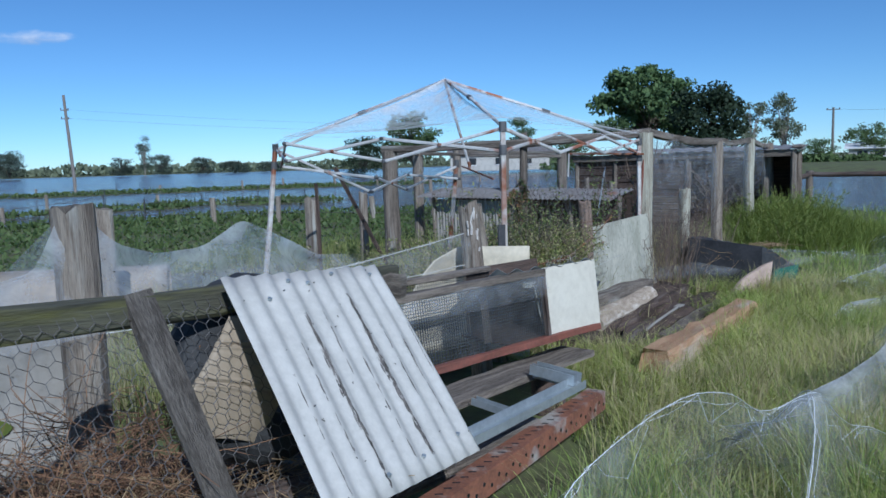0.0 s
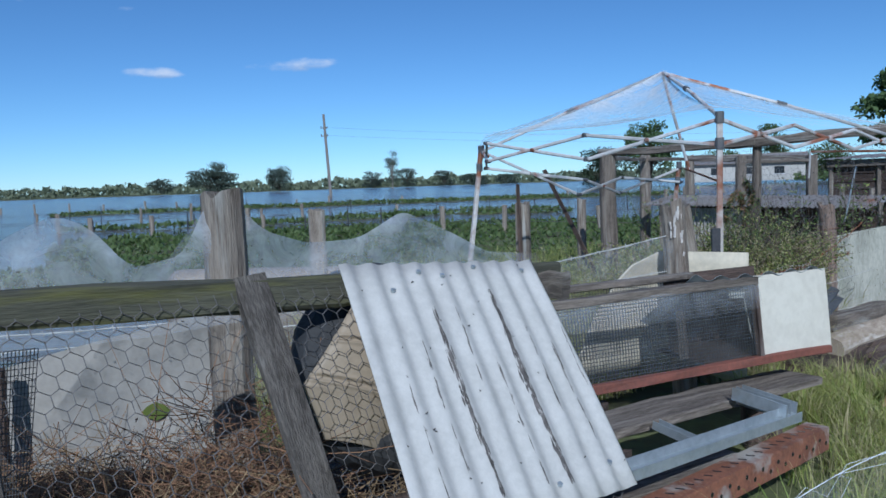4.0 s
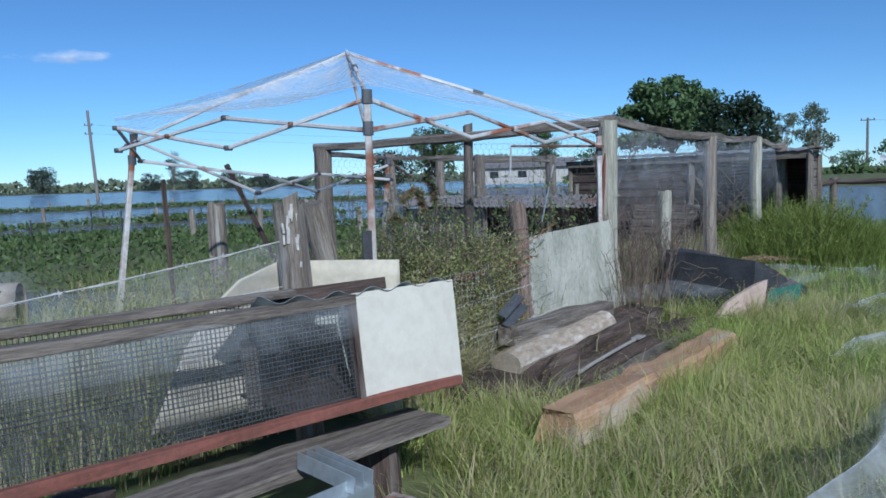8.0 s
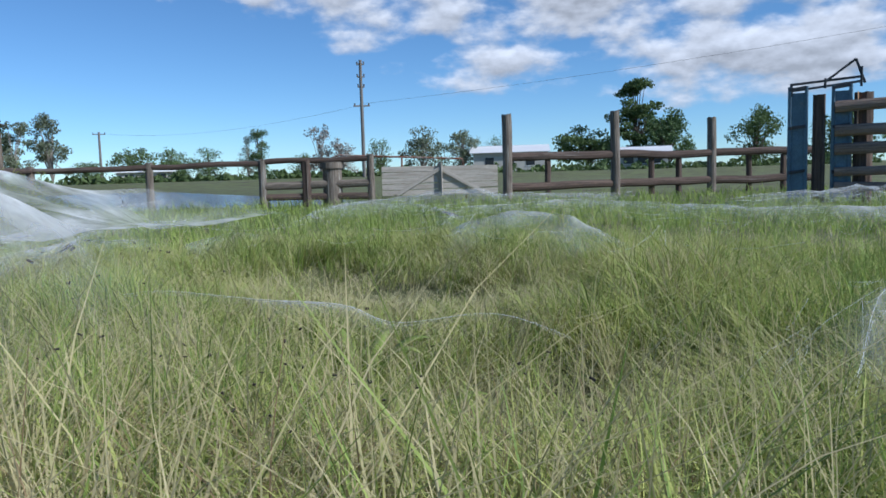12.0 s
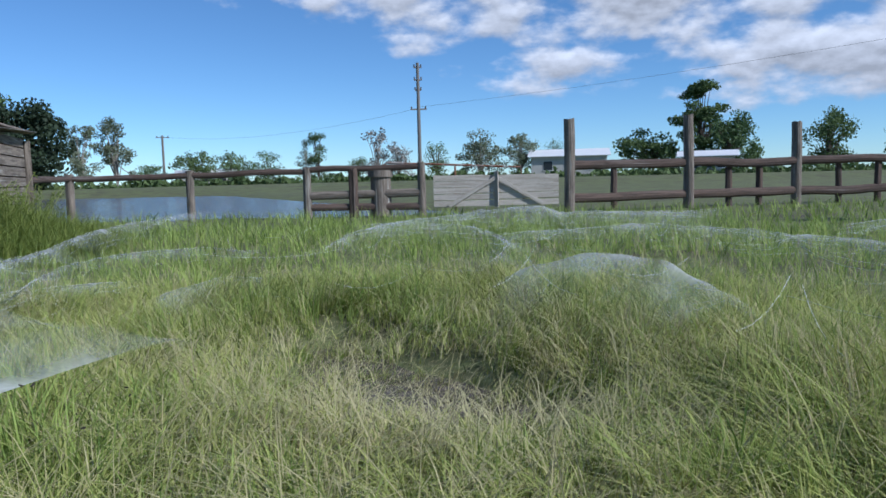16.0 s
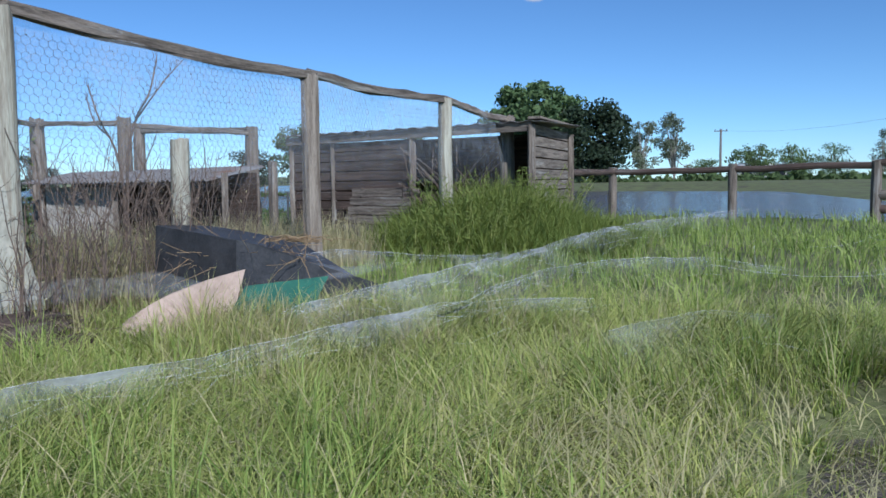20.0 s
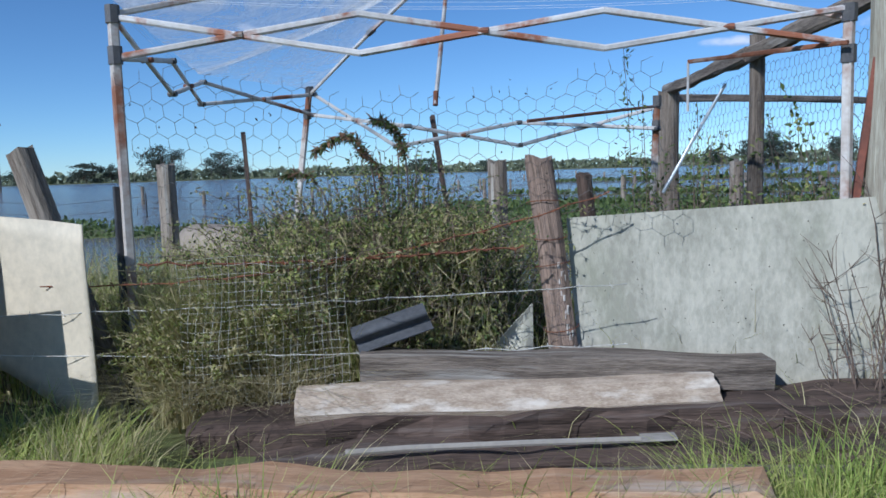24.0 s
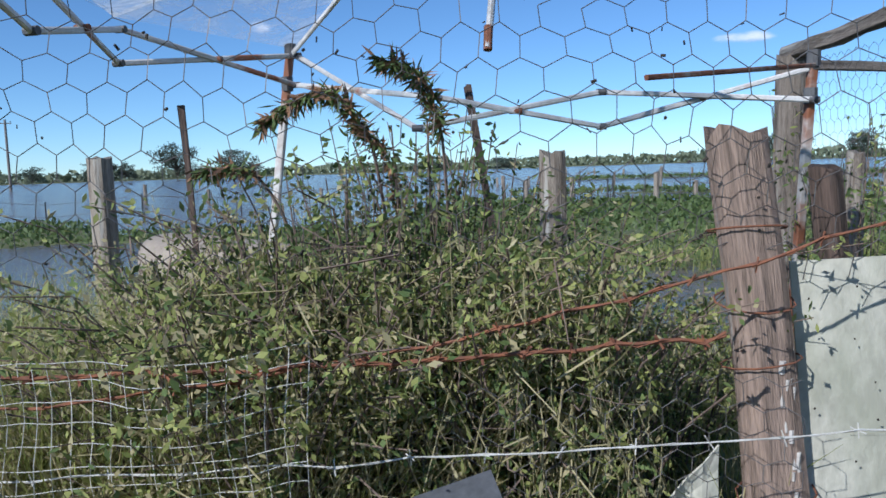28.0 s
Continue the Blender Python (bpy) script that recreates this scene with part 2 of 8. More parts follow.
BARK = mat("tree bark", (0.16, 0.13, 0.10), (0.08, 0.065, 0.05), 0.95, 2, 0.4)
PALEBARK = mat("pale gum bark", (0.42, 0.38, 0.33), (0.24, 0.21, 0.18), 0.9, 1, 0.3)
TWIG = mat("dead twig", (0.20, 0.145, 0.11), (0.10, 0.075, 0.06), 0.95, 20, 0.2)
STRAW = mat("dry grass", (0.50, 0.36, 0.20), (0.30, 0.20, 0.11), 0.9, 3, 0, island=0.8, trans=0.3)
BROWNSTRAW = mat("dead brown vines", (0.34, 0.19, 0.10), (0.15, 0.085, 0.055), 0.95, 3, 0, island=0.8)
LEAFDARK = mat("dark tree leaves", (0.060, 0.105, 0.040), (0.135, 0.20, 0.070), 0.75, 0.5, 0, island=0.7, trans=0.2)
LEAFFIG = mat("very dark leaves", (0.018, 0.034, 0.016), (0.040, 0.066, 0.028), 0.75, 0.5, 0, island=0.7, trans=0.1)
LEAFGREY = mat("grey green gum leaves", (0.12, 0.15, 0.090), (0.24, 0.27, 0.17), 0.75, 0.5, 0, island=0.7, trans=0.25)
# far trees only: dull blue green stands in for haze over the water
LEAFFAR = mat("haze toned far leaves", (0.045, 0.065, 0.050), (0.085, 0.110, 0.080), 0.8, 0.5, 0, island=0.7, trans=0.2)
LEAFPALE = mat("bare pale twigs", (0.22, 0.20, 0.17), (0.34, 0.31, 0.27), 0.9, 0.5, 0, island=0.7)
LEAFMID = mat("mid green leaves", (0.070, 0.115, 0.038), (0.15, 0.21, 0.070), 0.75, 0.5, 0, island=0.7, trans=0.25)
WEED = mat("bright weed leaves", (0.12, 0.18, 0.03), (0.30, 0.34, 0.08), 0.75, 2, 0, island=0.7, trans=0.4)
BUSH = mat("dull bush leaves", (0.14, 0.18, 0.038), (0.50, 0.51, 0.175), 0.75, 4, 0, island=0.75, trans=0.42)
BUSHDRY = mat("withered bush leaves", (0.36, 0.31, 0.15), (0.62, 0.55, 0.32), 0.85, 4, 0, island=0.7, trans=0.4)
# darker copy of the bush leaves; its colour carries shade inside the bush
BUSHDARK = mat("dark and shade toned leaves", (0.055, 0.090, 0.026), (0.16, 0.21, 0.065), 0.8, 4, 0, island=0.7, trans=0.2)
HYACINTH = mat("floating weed leaves", (0.055, 0.095, 0.028), (0.14, 0.185, 0.060), 0.6, 1.0, 0, island=0.6, trans=0.3)
GRASS = mat("long green grass", (0.14, 0.195, 0.028), (0.64, 0.65, 0.21), 0.7, 0.9, 0, island=0.75, trans=0.35)
GRASSLUSH = mat("fresh green grass", (0.11, 0.20, 0.027), (0.52, 0.61, 0.16), 0.65, 0.9, 0, island=0.7, trans=0.4)
GRASSDRY = mat("pale grass stalks", (0.46, 0.42, 0.19), (0.64, 0.55, 0.32), 0.75, 1.2, 0, island=0.8, trans=0.35)
HAY = mat("flattened dead grass", (0.60, 0.55, 0.30), (0.38, 0.34, 0.16), 0.85, 2, 0, island=0.7, trans=0.2)
BRICKPALE = mat("pale rendered wall", (0.55, 0.53, 0.48), (0.46, 0.44, 0.40), 0.9, 0.8, 0.1)
ROOFWHITE = mat("white metal roof", (0.80, 0.80, 0.80), (0.74, 0.74, 0.74), 0.5, 0.5, 0.05)
DARKGAP = mat("dark glass and hole fill", (0.02, 0.022, 0.025), (0.03, 0.03, 0.035), 0.15, 1, 0)
DULLSHEET = mat("dull grey sheet", (0.30, 0.32, 0.32), (0.22, 0.24, 0.24), 0.7, 3, 0.1)
HULL = mat("faded beige hull", (0.36, 0.30, 0.23), (0.27, 0.22, 0.17), 0.7, 2, 0.1, c3=(0.28, 0.24, 0.20), wear=0.58)
DEBRIS = mat("dead spider and leaf specks", (0.02, 0.018, 0.015), (0.05, 0.04, 0.03), 0.9, 30, 0)
DARKTIN = mat("dark grey old iron", (0.10, 0.105, 0.115), (0.06, 0.064, 0.07), 0.75, 6, 0.2, c3=(0.18, 0.17, 0.16), wear=0.58)
MESHWIRE = mat("grey fine mesh wire", (0.11, 0.115, 0.115), (0.06, 0.062, 0.062), 0.6, 30, 0.0, metal=0.3)
CREAMSHEET = mat("stained cream sheet", (0.60, 0.53, 0.40), (0.46, 0.41, 0.31), 0.7, 3, 0.2, c3=(0.34, 0.31, 0.25), wear=0.58, sharp=0.2)


def web_material(name, amount, scale, stretch=(1, 1, 1)):
    """Gossamer: white silk that lets most of the view through, denser in streaks."""
    m = bpy.data.materials.new(name)
    m.use_nodes = True
    n, l = m.node_tree.nodes, m.node_tree.links
    n.clear()
    tcn = n.new("ShaderNodeAttribute")
    tcn.attribute_name = "gr"
    mp = n.new("ShaderNodeMapping")
    mp.inputs["Scale"].default_value = stretch
    l.new(tcn.outputs["Vector"], mp.inputs[0])
    a = n.new("ShaderNodeTexNoise")
    a.inputs["Scale"].default_value, a.inputs["Detail"].default_value, a.inputs["Roughness"].default_value, a.inputs["Distortion"].default_value = scale, 8, 0.7, 0.6
    l.new(mp.outputs[0], a.inputs["Vector"])
    d = n.new("ShaderNodeAttribute")
    d.attribute_name = "dens"
    r = n.new("ShaderNodeMapRange")
    r.inputs["From Min"].default_value, r.inputs["From Max"].default_value = 0.32, 0.72
    r.inputs["To Min"].default_value, r.inputs["To Max"].default_value = 0.26 * amount, 1.75 * amount
    l.new(a.outputs["Fac"], r.inputs["Value"])
    k = n.new("ShaderNodeMath")
    k.operation = "MULTIPLY"
    l.new(r.outputs[0], k.inputs[0]), l.new(d.outputs["Fac"], k.inputs[1])
    df, tl, tr = n.new("ShaderNodeBsdfDiffuse"), n.new("ShaderNodeBsdfTranslucent"), n.new("ShaderNodeBsdfTransparent")
    df.inputs["Color"].default_value = tl.inputs["Color"].default_value = (0.86, 0.88, 0.9, 1)
    s1, s2 = n.new("ShaderNodeMixShader"), n.new("ShaderNodeMixShader")
    s1.inputs[0].default_value = 0.45
    l.new(df.outputs[0], s1.inputs[1]), l.new(tl.outputs[0], s1.inputs[2])
    l.new(k.outputs[0], s2.inputs[0]), l.new(tr.outputs[0], s2.inputs[1]), l.new(s1.outputs[0], s2.inputs[2])
    o = n.new("ShaderNodeOutputMaterial")
    l.new(s2.outputs[0], o.inputs[0])
    return m


WEB = web_material("dense gossamer", 0.36, 6, (1, 1, 1))
WEBTHIN = web_material("thin gossamer", 0.15, 7, (1, 1, 1))
SILK = mat("silk strand", (0.86, 0.88, 0.9), (0.8, 0.82, 0.84), 0.8, 20, 0)


# ---- building helpers ----
class Geo:
    """Gathers vertices and faces of one mesh; gr is the grain coordinate of each vertex."""

    def __init__(self):
        self.v, self.f, self.g = [], [], []

    def add(self, v, f, g=None):
        o = len(self.v)
        self.v += [tuple(p) for p in v]
        self.f += [tuple(i + o for i in q) for q in f]
        self.g += [tuple(p) for p in (g if g is not None else v)]
        return self


def world_loc(ob):
    p = Vector((0, 0, 0))
    while ob is not None:
        p += ob.location
        ob = ob.parent
    return p


def mesh_of(name, geo, material, base, smooth=False, dens=None):
    me = bpy.data.meshes.new(name)
    me.from_pydata([(x - base[0], y - base[1], z - base[2]) for x, y, z in geo.v], [], geo.f)
    at = me.attributes.new("gr", "FLOAT_VECTOR", "POINT")
    at.data.foreach_set("vector", np.array(geo.g, dtype=np.float32).ravel())
    if dens is not None:
        ad = me.attributes.new("dens", "FLOAT", "POINT")
        ad.data.foreach_set("value", np.array(dens, dtype=np.float32))
    me.materials.append(material)
    if smooth:
        me.polygons.foreach_set("use_smooth", [True] * len(me.polygons))
    me.update()
    return me


def part(name, geo, material, parent, label="", smooth=False, dens=None):
    base = world_loc(parent)
    ob = new(name, mesh_of(name, geo, material, base, smooth, dens))
    ob.parent = parent
    return tagged(ob, label=label)


def solo(name, geo, material, label, category, group="", kind="", smooth=False, dens=None):
    """A thing that is one mesh; its origin is at the middle of its foot."""
    a = np.array(geo.v)
    base = (float(a[:, 0].mean()), float(a[:, 1].mean()), float(a[:, 2].min()))
    ob = new(name, mesh_of(name, geo, material, base, smooth, dens))
    ob.location = base
    return tagged(ob, label, category, group, kind)


def thing(name, at, label, category, group="", kind=""):
    ob = new(name)
    ob.location = at
    ob.empty_display_size = 0.1
    return tagged(ob, label, category, group, kind)


def V(*a):
    return Vector(a[0] if len(a) == 1 else a)


def axes_of(p, q, up=(0, 0, 1)):
    d = (V(q) - V(p)).normalized()
    u = V(up)
    s = d.cross(u)
    if s.length < 1e-3:
        s = d.cross(V(0, 1, 0))
    s.normalize()
    return d, s, s.cross(d).normalized()


SEED = [0]


def timber(p, q, w, h, seg=6, rough=0.003, chamfer=0.12, up=(0, 0, 1), taper=1.0, bow=0.0, wobble=0.0, ragged=0.0):
    """A sawn or split length of wood from p to q, w across and h high, with worn corners."""
    SEED[0] += 1
    o = SEED[0] * 3.7
    d, s, u = axes_of(p, q, up)
    length = (V(q) - V(p)).length
    c = chamfer * min(w, h)
    ring = [(-w / 2 + c, -h / 2), (w / 2 - c, -h / 2), (w / 2, -h / 2 + c), (w / 2, h / 2 - c), (w / 2 - c, h / 2), (-w / 2 + c, h / 2), (-w / 2, h / 2 - c), (-w / 2, -h / 2 + c)]
    v, g, f = [], [], []
    for i in range(seg + 1):
        t = i / seg
        k = 1 + (taper - 1) * t
        mid = V(p) + d * (length * t) + u * (bow * 4 * t * (1 - t))
        mid += s * wobble * noise.noise((t * 2.3 + o, o, 1)) + u * wobble * noise.noise((o, t * 2.3, 2))
        for j, (a, b) in enumerate(ring):
            e = 1 + rough / max(w, h) * 6 * noise.noise((t * length * 4 + o, j * 1.3, o))
            along = ragged * noise.noise((j * 0.9 + o, i, 3)) if i in (0, seg) else 0
            v.append(mid + s * a * k * e + u * b * k * e + d * along)
            g.append((t * length + o, a + o, b))
    for i in range(seg):
        for j in range(8):
            k2 = (j + 1) % 8
            f.append((i * 8 + j, i * 8 + k2, i * 8 + 8 + k2, i * 8 + 8 + j))
    f += [tuple(range(7, -1, -1)), tuple(seg * 8 + j for j in range(8))]
    return v, f, g


def log(p, q, r, seg=10, n=12, rough=0.1, taper=1.0, ragged=0.0, flat=1.0, wobble=0.0, freq=1.0):
    """A round length of wood with an uneven skin; ragged: how broken its far end is."""
    SEED[0] += 1
    o = SEED[0] * 5.3
    d, s, u = axes_of(p, q)
    length = (V(q) - V(p)).length
    v, g, f = [], [], []
    for i in range(seg + 1):
        t = i / seg
        mid = V(p) + d * (length * t)
        mid += s * wobble * noise.noise((t * 2.3 + o, o, 1)) + u * wobble * noise.noise((o, t * 2.3, 2))
        for j in range(n):
            a = 2 * math.pi * j / n
            e = 1 + rough * (noise.noise((math.cos(a) * 2.6 * freq + o, math.sin(a) * 2.6 * freq, t * length * 0.7)) + 0.5 * noise.noise((math.cos(a) * 7 * freq, math.sin(a) * 7 * freq + o, t * length * 2)))
            k = r * (1 + (taper - 1) * t) * e
            along = ragged * (noise.noise((math.cos(a) * 3 + o, math.sin(a) * 3, 9)) - 0.2) if i == seg else 0
            v.append(mid + s * math.cos(a) * k + u * math.sin(a) * k * flat + d * along)
            g.append((t * length + o, a * r + o, r))
    for i in range(seg):
        for j in range(n):
            k2 = (j + 1) % n
            f.append((i * n + j, i * n + k2, i * n + n + k2, i * n + n + j))
    v += [V(p), V(q) + d * (-0.3 * ragged)]
    g += [(o, 0, 0), (o + length, 0, 0)]
    a, b = len(v) - 2, len(v) - 1
    for j in range(n):
        k2 = (j + 1) % n
        f += [(a, k2, j), (b, seg * n + j, seg * n + k2)]
    return v, f, g


def tube(points, r, n=5, taper=1.0, cap=True):
    """A round rod along a line of points."""
    pts = [V(p) for p in points]
    v, f, g = [], [], []
    m = len(pts)
    run = 0.0
    for i, p in enumerate(pts):
        a, b = pts[max(0, i - 1)], pts[min(m - 1, i + 1)]
        d, s, u = axes_of(a, b) if (b - a).length > 1e-6 else (V(0, 0, 1), V(1, 0, 0), V(0, 1, 0))
        if i:
            run += (p - pts[i - 1]).length
        k = r * (1 + (taper - 1) * i / max(1, m - 1))
        for j in range(n):
            t = 2 * math.pi * j / n
            v.append(p + s * math.cos(t) * k + u * math.sin(t) * k)
            g.append((run, t * r, p.x + p.y))
    for i in range(m - 1):
        for j in range(n):
            k2 = (j + 1) % n
            f.append((i * n + j, i * n + k2, i * n + n + k2, i * n + n + j))
    if cap:
        f += [tuple(range(n - 1, -1, -1)), tuple((m - 1) * n + j for j in range(n))]
    return v, f, g


def sheet(fn, nu, nv, thick=0.004):
    """A bent plate: fn(u, v) gives points for u, v in 0..1; both faces and the rim are built."""
    top = [[V(fn(i / nu, j / nv)) for j in range(nv + 1)] for i in range(nu + 1)]
    v, g, f = [], [], []
    for side in (0, 1):
        for i in range(nu + 1):
            for j in range(nv + 1):
                a = top[min(nu, i + 1)][j] - top[max(0, i - 1)][j]
                b = top[i][min(nv, j + 1)] - top[i][max(0, j - 1)]
                nrm = a.cross(b).normalized()
                v.append(top[i][j] - nrm * thick * side)
                g.append((i / nu * 2, j / nv * 2, side))
    w, o = nv + 1, (nu + 1) * (nv + 1)
    for i in range(nu):
        for j in range(nv):
            q = (i * w + j, (i + 1) * w + j, (i + 1) * w + j + 1, i * w + j + 1)
            f += [q, tuple(k + o for k in reversed(q))]
    for i in range(nu):
        for j in (0, nv):
            a, b = i * w + j, (i + 1) * w + j
            f.append((a, a + o, b + o, b) if j == 0 else (b, b + o, a + o, a))
    for j in range(nv):
        for i in (0, nu):
            a, b = i * w + j, i * w + j + 1
            f.append((b, b + o, a + o, a) if i == 0 else (a, a + o, b + o, b))
    return v, f, g


def prism_wire(segs, r):
    """Thin three-sided wires for many short lengths at once."""
    v, f = [], []
    for p, q in segs:
        p, q = V(p), V(q)
        d, s, u = axes_of(p, q)
        o = len(v)
        for e in (p, q):
            for j in range(3):
                t = 2.1 * j
                v.append(e + s * math.cos(t) * r + u * math.sin(t) * r)
        for j in range(3):
            k = (j + 1) % 3
            f.append((o + j, o + k, o + 3 + k, o + 3 + j))
    return v, f, v


def hex_net(fn, w, h, cell, r, keep=None):
    """Hexagonal netting laid on fn(u, v), u and v in metres."""
    segs = []
    dx, dy = cell, cell * 0.866
    rows, cols = int(h / dy) + 1, int(w / dx) + 1
    for j in range(rows):
        for i in range(cols):
            x0 = i * dx + (dx / 2 if j % 2 else 0)
            y0 = j * dy
            a = (x0 - dx / 2, y0 + dy * 0.17)
            b = (x0, y0 - dy * 0.17)
            c = (x0 + dx / 2, y0 + dy * 0.17)
            d = (x0 - dx / 2, y0 + dy * 0.83)
            for p, q in ((a, b), (b, c), (a, d)):
                if all(-0.001 <= e[0] <= w and -0.001 <= e[1] <= h for e in (p, q)) and (keep is None or keep(*p)):
                    segs.append((fn(*p), fn(*q)))
    return prism_wire(segs, r)


def square_net(fn, w, h, cell, r, seg=8):
    g = Geo()
    nx, ny = round(w / cell), round(h / cell)
    for i in range(nx + 1):
        x = w * i / nx
        g.add(*tube([fn(x, h * k / seg) for k in range(seg + 1)], r, 3, cap=False))
    for j in range(ny + 1):
        y = h * j / ny
        m = max(2, int(seg * w / h))
        g.add(*tube([fn(w * k / m, y) for k in range(m + 1)], r, 3, cap=False))
    return g


def smooth_line(pts, n):
    """Points on a smooth curve through pts."""
    P_ = [V(p) for p in pts]
    P_ = [P_[0] * 2 - P_[1]] + P_ + [P_[-1] * 2 - P_[-2]]
    out = []
    for i in range(len(P_) - 3):
        a, b2, c, d = P_[i:i + 4]
        for k in range(n):
            t = k / n
            out.append(0.5 * ((2 * b2) + (c - a) * t + (2 * a - 5 * b2 + 4 * c - d) * t * t + (3 * b2 - a - 3 * c + d) * t ** 3))
    return out + [P_[-2]]


def lerp(a, b, t):
    return tuple(x + (y - x) * t for x, y in zip(a, b))

# ---- ground, water ----
WATER_Z = 0.0
# the chicken run's front fence, from the old post by the hutch to the plank shed
FENCE = [(-0.54, 3.46), (0.60, 5.58), (1.46, 6.70), (2.94, 8.62), (4.30, 10.98), (5.35, 12.65)]


def fence_side(x, y):
    """Metres to the left of the fence's line: inside the run and the flooded paddock behind it."""
    dx, dy = 5.35 + 0.54, 12.65 - 3.46
    k = math.hypot(dx, dy)
    return -((x + 0.54) * dy - (y - 3.46) * dx) / k


def rail_side(x, y):
    """Metres past the yard's rail fence, to the north-east."""
    dx, dy = 15.2 - 8.5, 10.2 - 17.4
    k = math.hypot(dx, dy)
    return -((x - 8.5) * dy - (y - 17.4) * dx) / k


def sm(a, b, x):
    t = min(1, max(0, (x - a) / (b - a)))
    return t * t * (3 - 2 * t)


def ground_z(x, y):
    w = fence_side(x, y)
    e = rail_side(x, y)
    far = math.hypot(x, y)
    az_ = math.degrees(math.atan2(x, y))
    h = 0.13 + 0.03 * noise.noise((x * 0.9, y * 0.9, 0)) + 0.02 * noise.noise((x * 2.7, y * 2.7, 4))
    # wet hollow in the yard
    h -= 0.21 * math.exp(-(((x - 4.5) / 0.5) ** 2 + ((y - 3.75) / 0.85) ** 2)) + 0.19 * math.exp(-(((x - 3.3) / 0.55) ** 2 + ((y - 1.95) / 0.3) ** 2)) + 0.11 * math.exp(-(((x - 4.85) / 0.35) ** 2 + ((y - 4.7) / 0.4) ** 2))
    # the flooded side: shallow with patches of weed, then open water
    wet = sm(0.6, 4.5, w) * (1 - sm(-25, 0, -w) * 0)
    fd = far + 3.0 * noise.noise((x * 0.09 + 3, y * 0.09, 7)) + 1.2 * noise.noise((x * 0.3, y * 0.3, 2))
    paddock = -0.13 + 0.05 * noise.noise((x * 0.5, y * 0.5, 6))
    band_ = 10.0 + 3.0 * sm(40, 62, -az_)
    edge_ = 27.0 - 9.0 * sm(44, 48, -az_) + 4.0 * sm(64, 68, -az_)
    paddock += 0.05 * noise.noise((x * 0.8, y * 0.8, 9)) + 0.16 * sm(band_, band_ + 2.2, fd) * (1 - sm(edge_ - 1.5, edge_ + 0.5, fd)) + (1 - sm(42, 47, -az_)) * (0.17 * sm(32.5, 33.5, fd) * (1 - sm(35, 36, fd)) + 0.17 * sm(56, 58, fd) * (1 - sm(61, 63, fd)))
    paddock += 0.14 * sm(0.15, 0.4, noise.noise((x * 0.3 + 9, y * 0.3, 1))) * (1 - sm(6, 9, far))
    paddock -= 0.6 * sm(64, 90, far)
    h = h * (1 - wet) + paddock * wet
    # the pond past the rail fence, and the bank of the road behind it
    pond = sm(1.0, 2.6, e) * sm(-6, -1, -w + 2) if w < 8 else 0.0
    pond = sm(0.8, 2.4, e) * (1 - sm(36, 42, e)) * (1 - sm(14.0, 17.0, x - 0.4 * (y - 12)))
    if w < 30:
        h = h * (1 - pond) + (-0.22) * pond
    if az_ > 6:
        k = sm(8, 14, az_)
        bank = sm(36, 46, e)
        h = h * (1 - bank * k) + (0.55 + 0.1 * noise.noise((x * 0.02, y * 0.02, 1))) * bank * k
    # far shores
    shore = sm(380, 430, far + 30 * noise.noise((x * 0.004, y * 0.004, 3)))
    h = h * (1 - shore) + 0.5 * shore
    return h


def polar_sheet(rings, n, fn, cx_, cy_):
    v, f = [(cx_, cy_, fn(cx_, cy_))], []
    for r in rings:
        for j in range(n):
            a = 2 * math.pi * j / n
            x, y = cx_ + r * math.sin(a), cy_ + r * math.cos(a)
            v.append((x, y, fn(x, y)))
    for j in range(n):
        f.append((0, 1 + (j + 1) % n, 1 + j))
    for i in range(len(rings) - 1):
        for j in range(n):
            k = (j + 1) % n
            a = 1 + i * n
            f.append((a + j, a + k, a + n + k, a + n + j))
    return v, f


rings = [0.11 * i for i in range(1, 40)] + [4.4 + 0.28 * i for i in range(16)] + [8.9 * 1.055 ** i for i in range(0, 112)]
gv, gf = polar_sheet(rings, 180, ground_z, 3.0, 4.0)
GROUND = mat("grass and mud ground", (0.085, 0.08, 0.04), (0.15, 0.175, 0.06), 0.9, 1.2, 0.6, c3=(0.075, 0.058, 0.04), wear=0.58)
geo = Geo().add(gv, gf)
ground = new("ground", mesh_of("ground", geo, GROUND, (0, 0, 0), smooth=True))
tagged(ground, "grassy wet ground with muddy hollows running out under flood water", "ground", kind="structure")

WATERM = bpy.data.materials.new("flood water")
WATERM.use_nodes = True
n, l = WATERM.node_tree.nodes, WATERM.node_tree.links
b = n["Principled BSDF"]
b.inputs["Base Color"].default_value = (0.12, 0.10, 0.085, 1)
b.inputs["Roughness"].default_value = 0.14
b.inputs["IOR"].default_value = 1.33
tcn = n.new("ShaderNodeTexCoord")
mp = n.new("ShaderNodeMapping")
mp.inputs["Scale"].default_value = (1.0, 2.2, 1.0)
mp.inputs["Rotation"].default_value = (0, 0, radians(25))
l.new(tcn.outputs["Object"], mp.inputs[0])
nz = n.new("ShaderNodeTexNoise")
nz.inputs["Scale"].default_value, nz.inputs["Detail"].default_value, nz.inputs["Roughness"].default_value = 1.6, 6, 0.6
l.new(mp.outputs[0], nz.inputs["Vector"])
bp_ = n.new("ShaderNodeBump")
bp_.inputs["Strength"].default_value, bp_.inputs["Distance"].default_value = 0.8, 0.14
l.new(nz.outputs["Fac"], bp_.inputs["Height"]), l.new(bp_.outputs[0], b.inputs["Normal"])
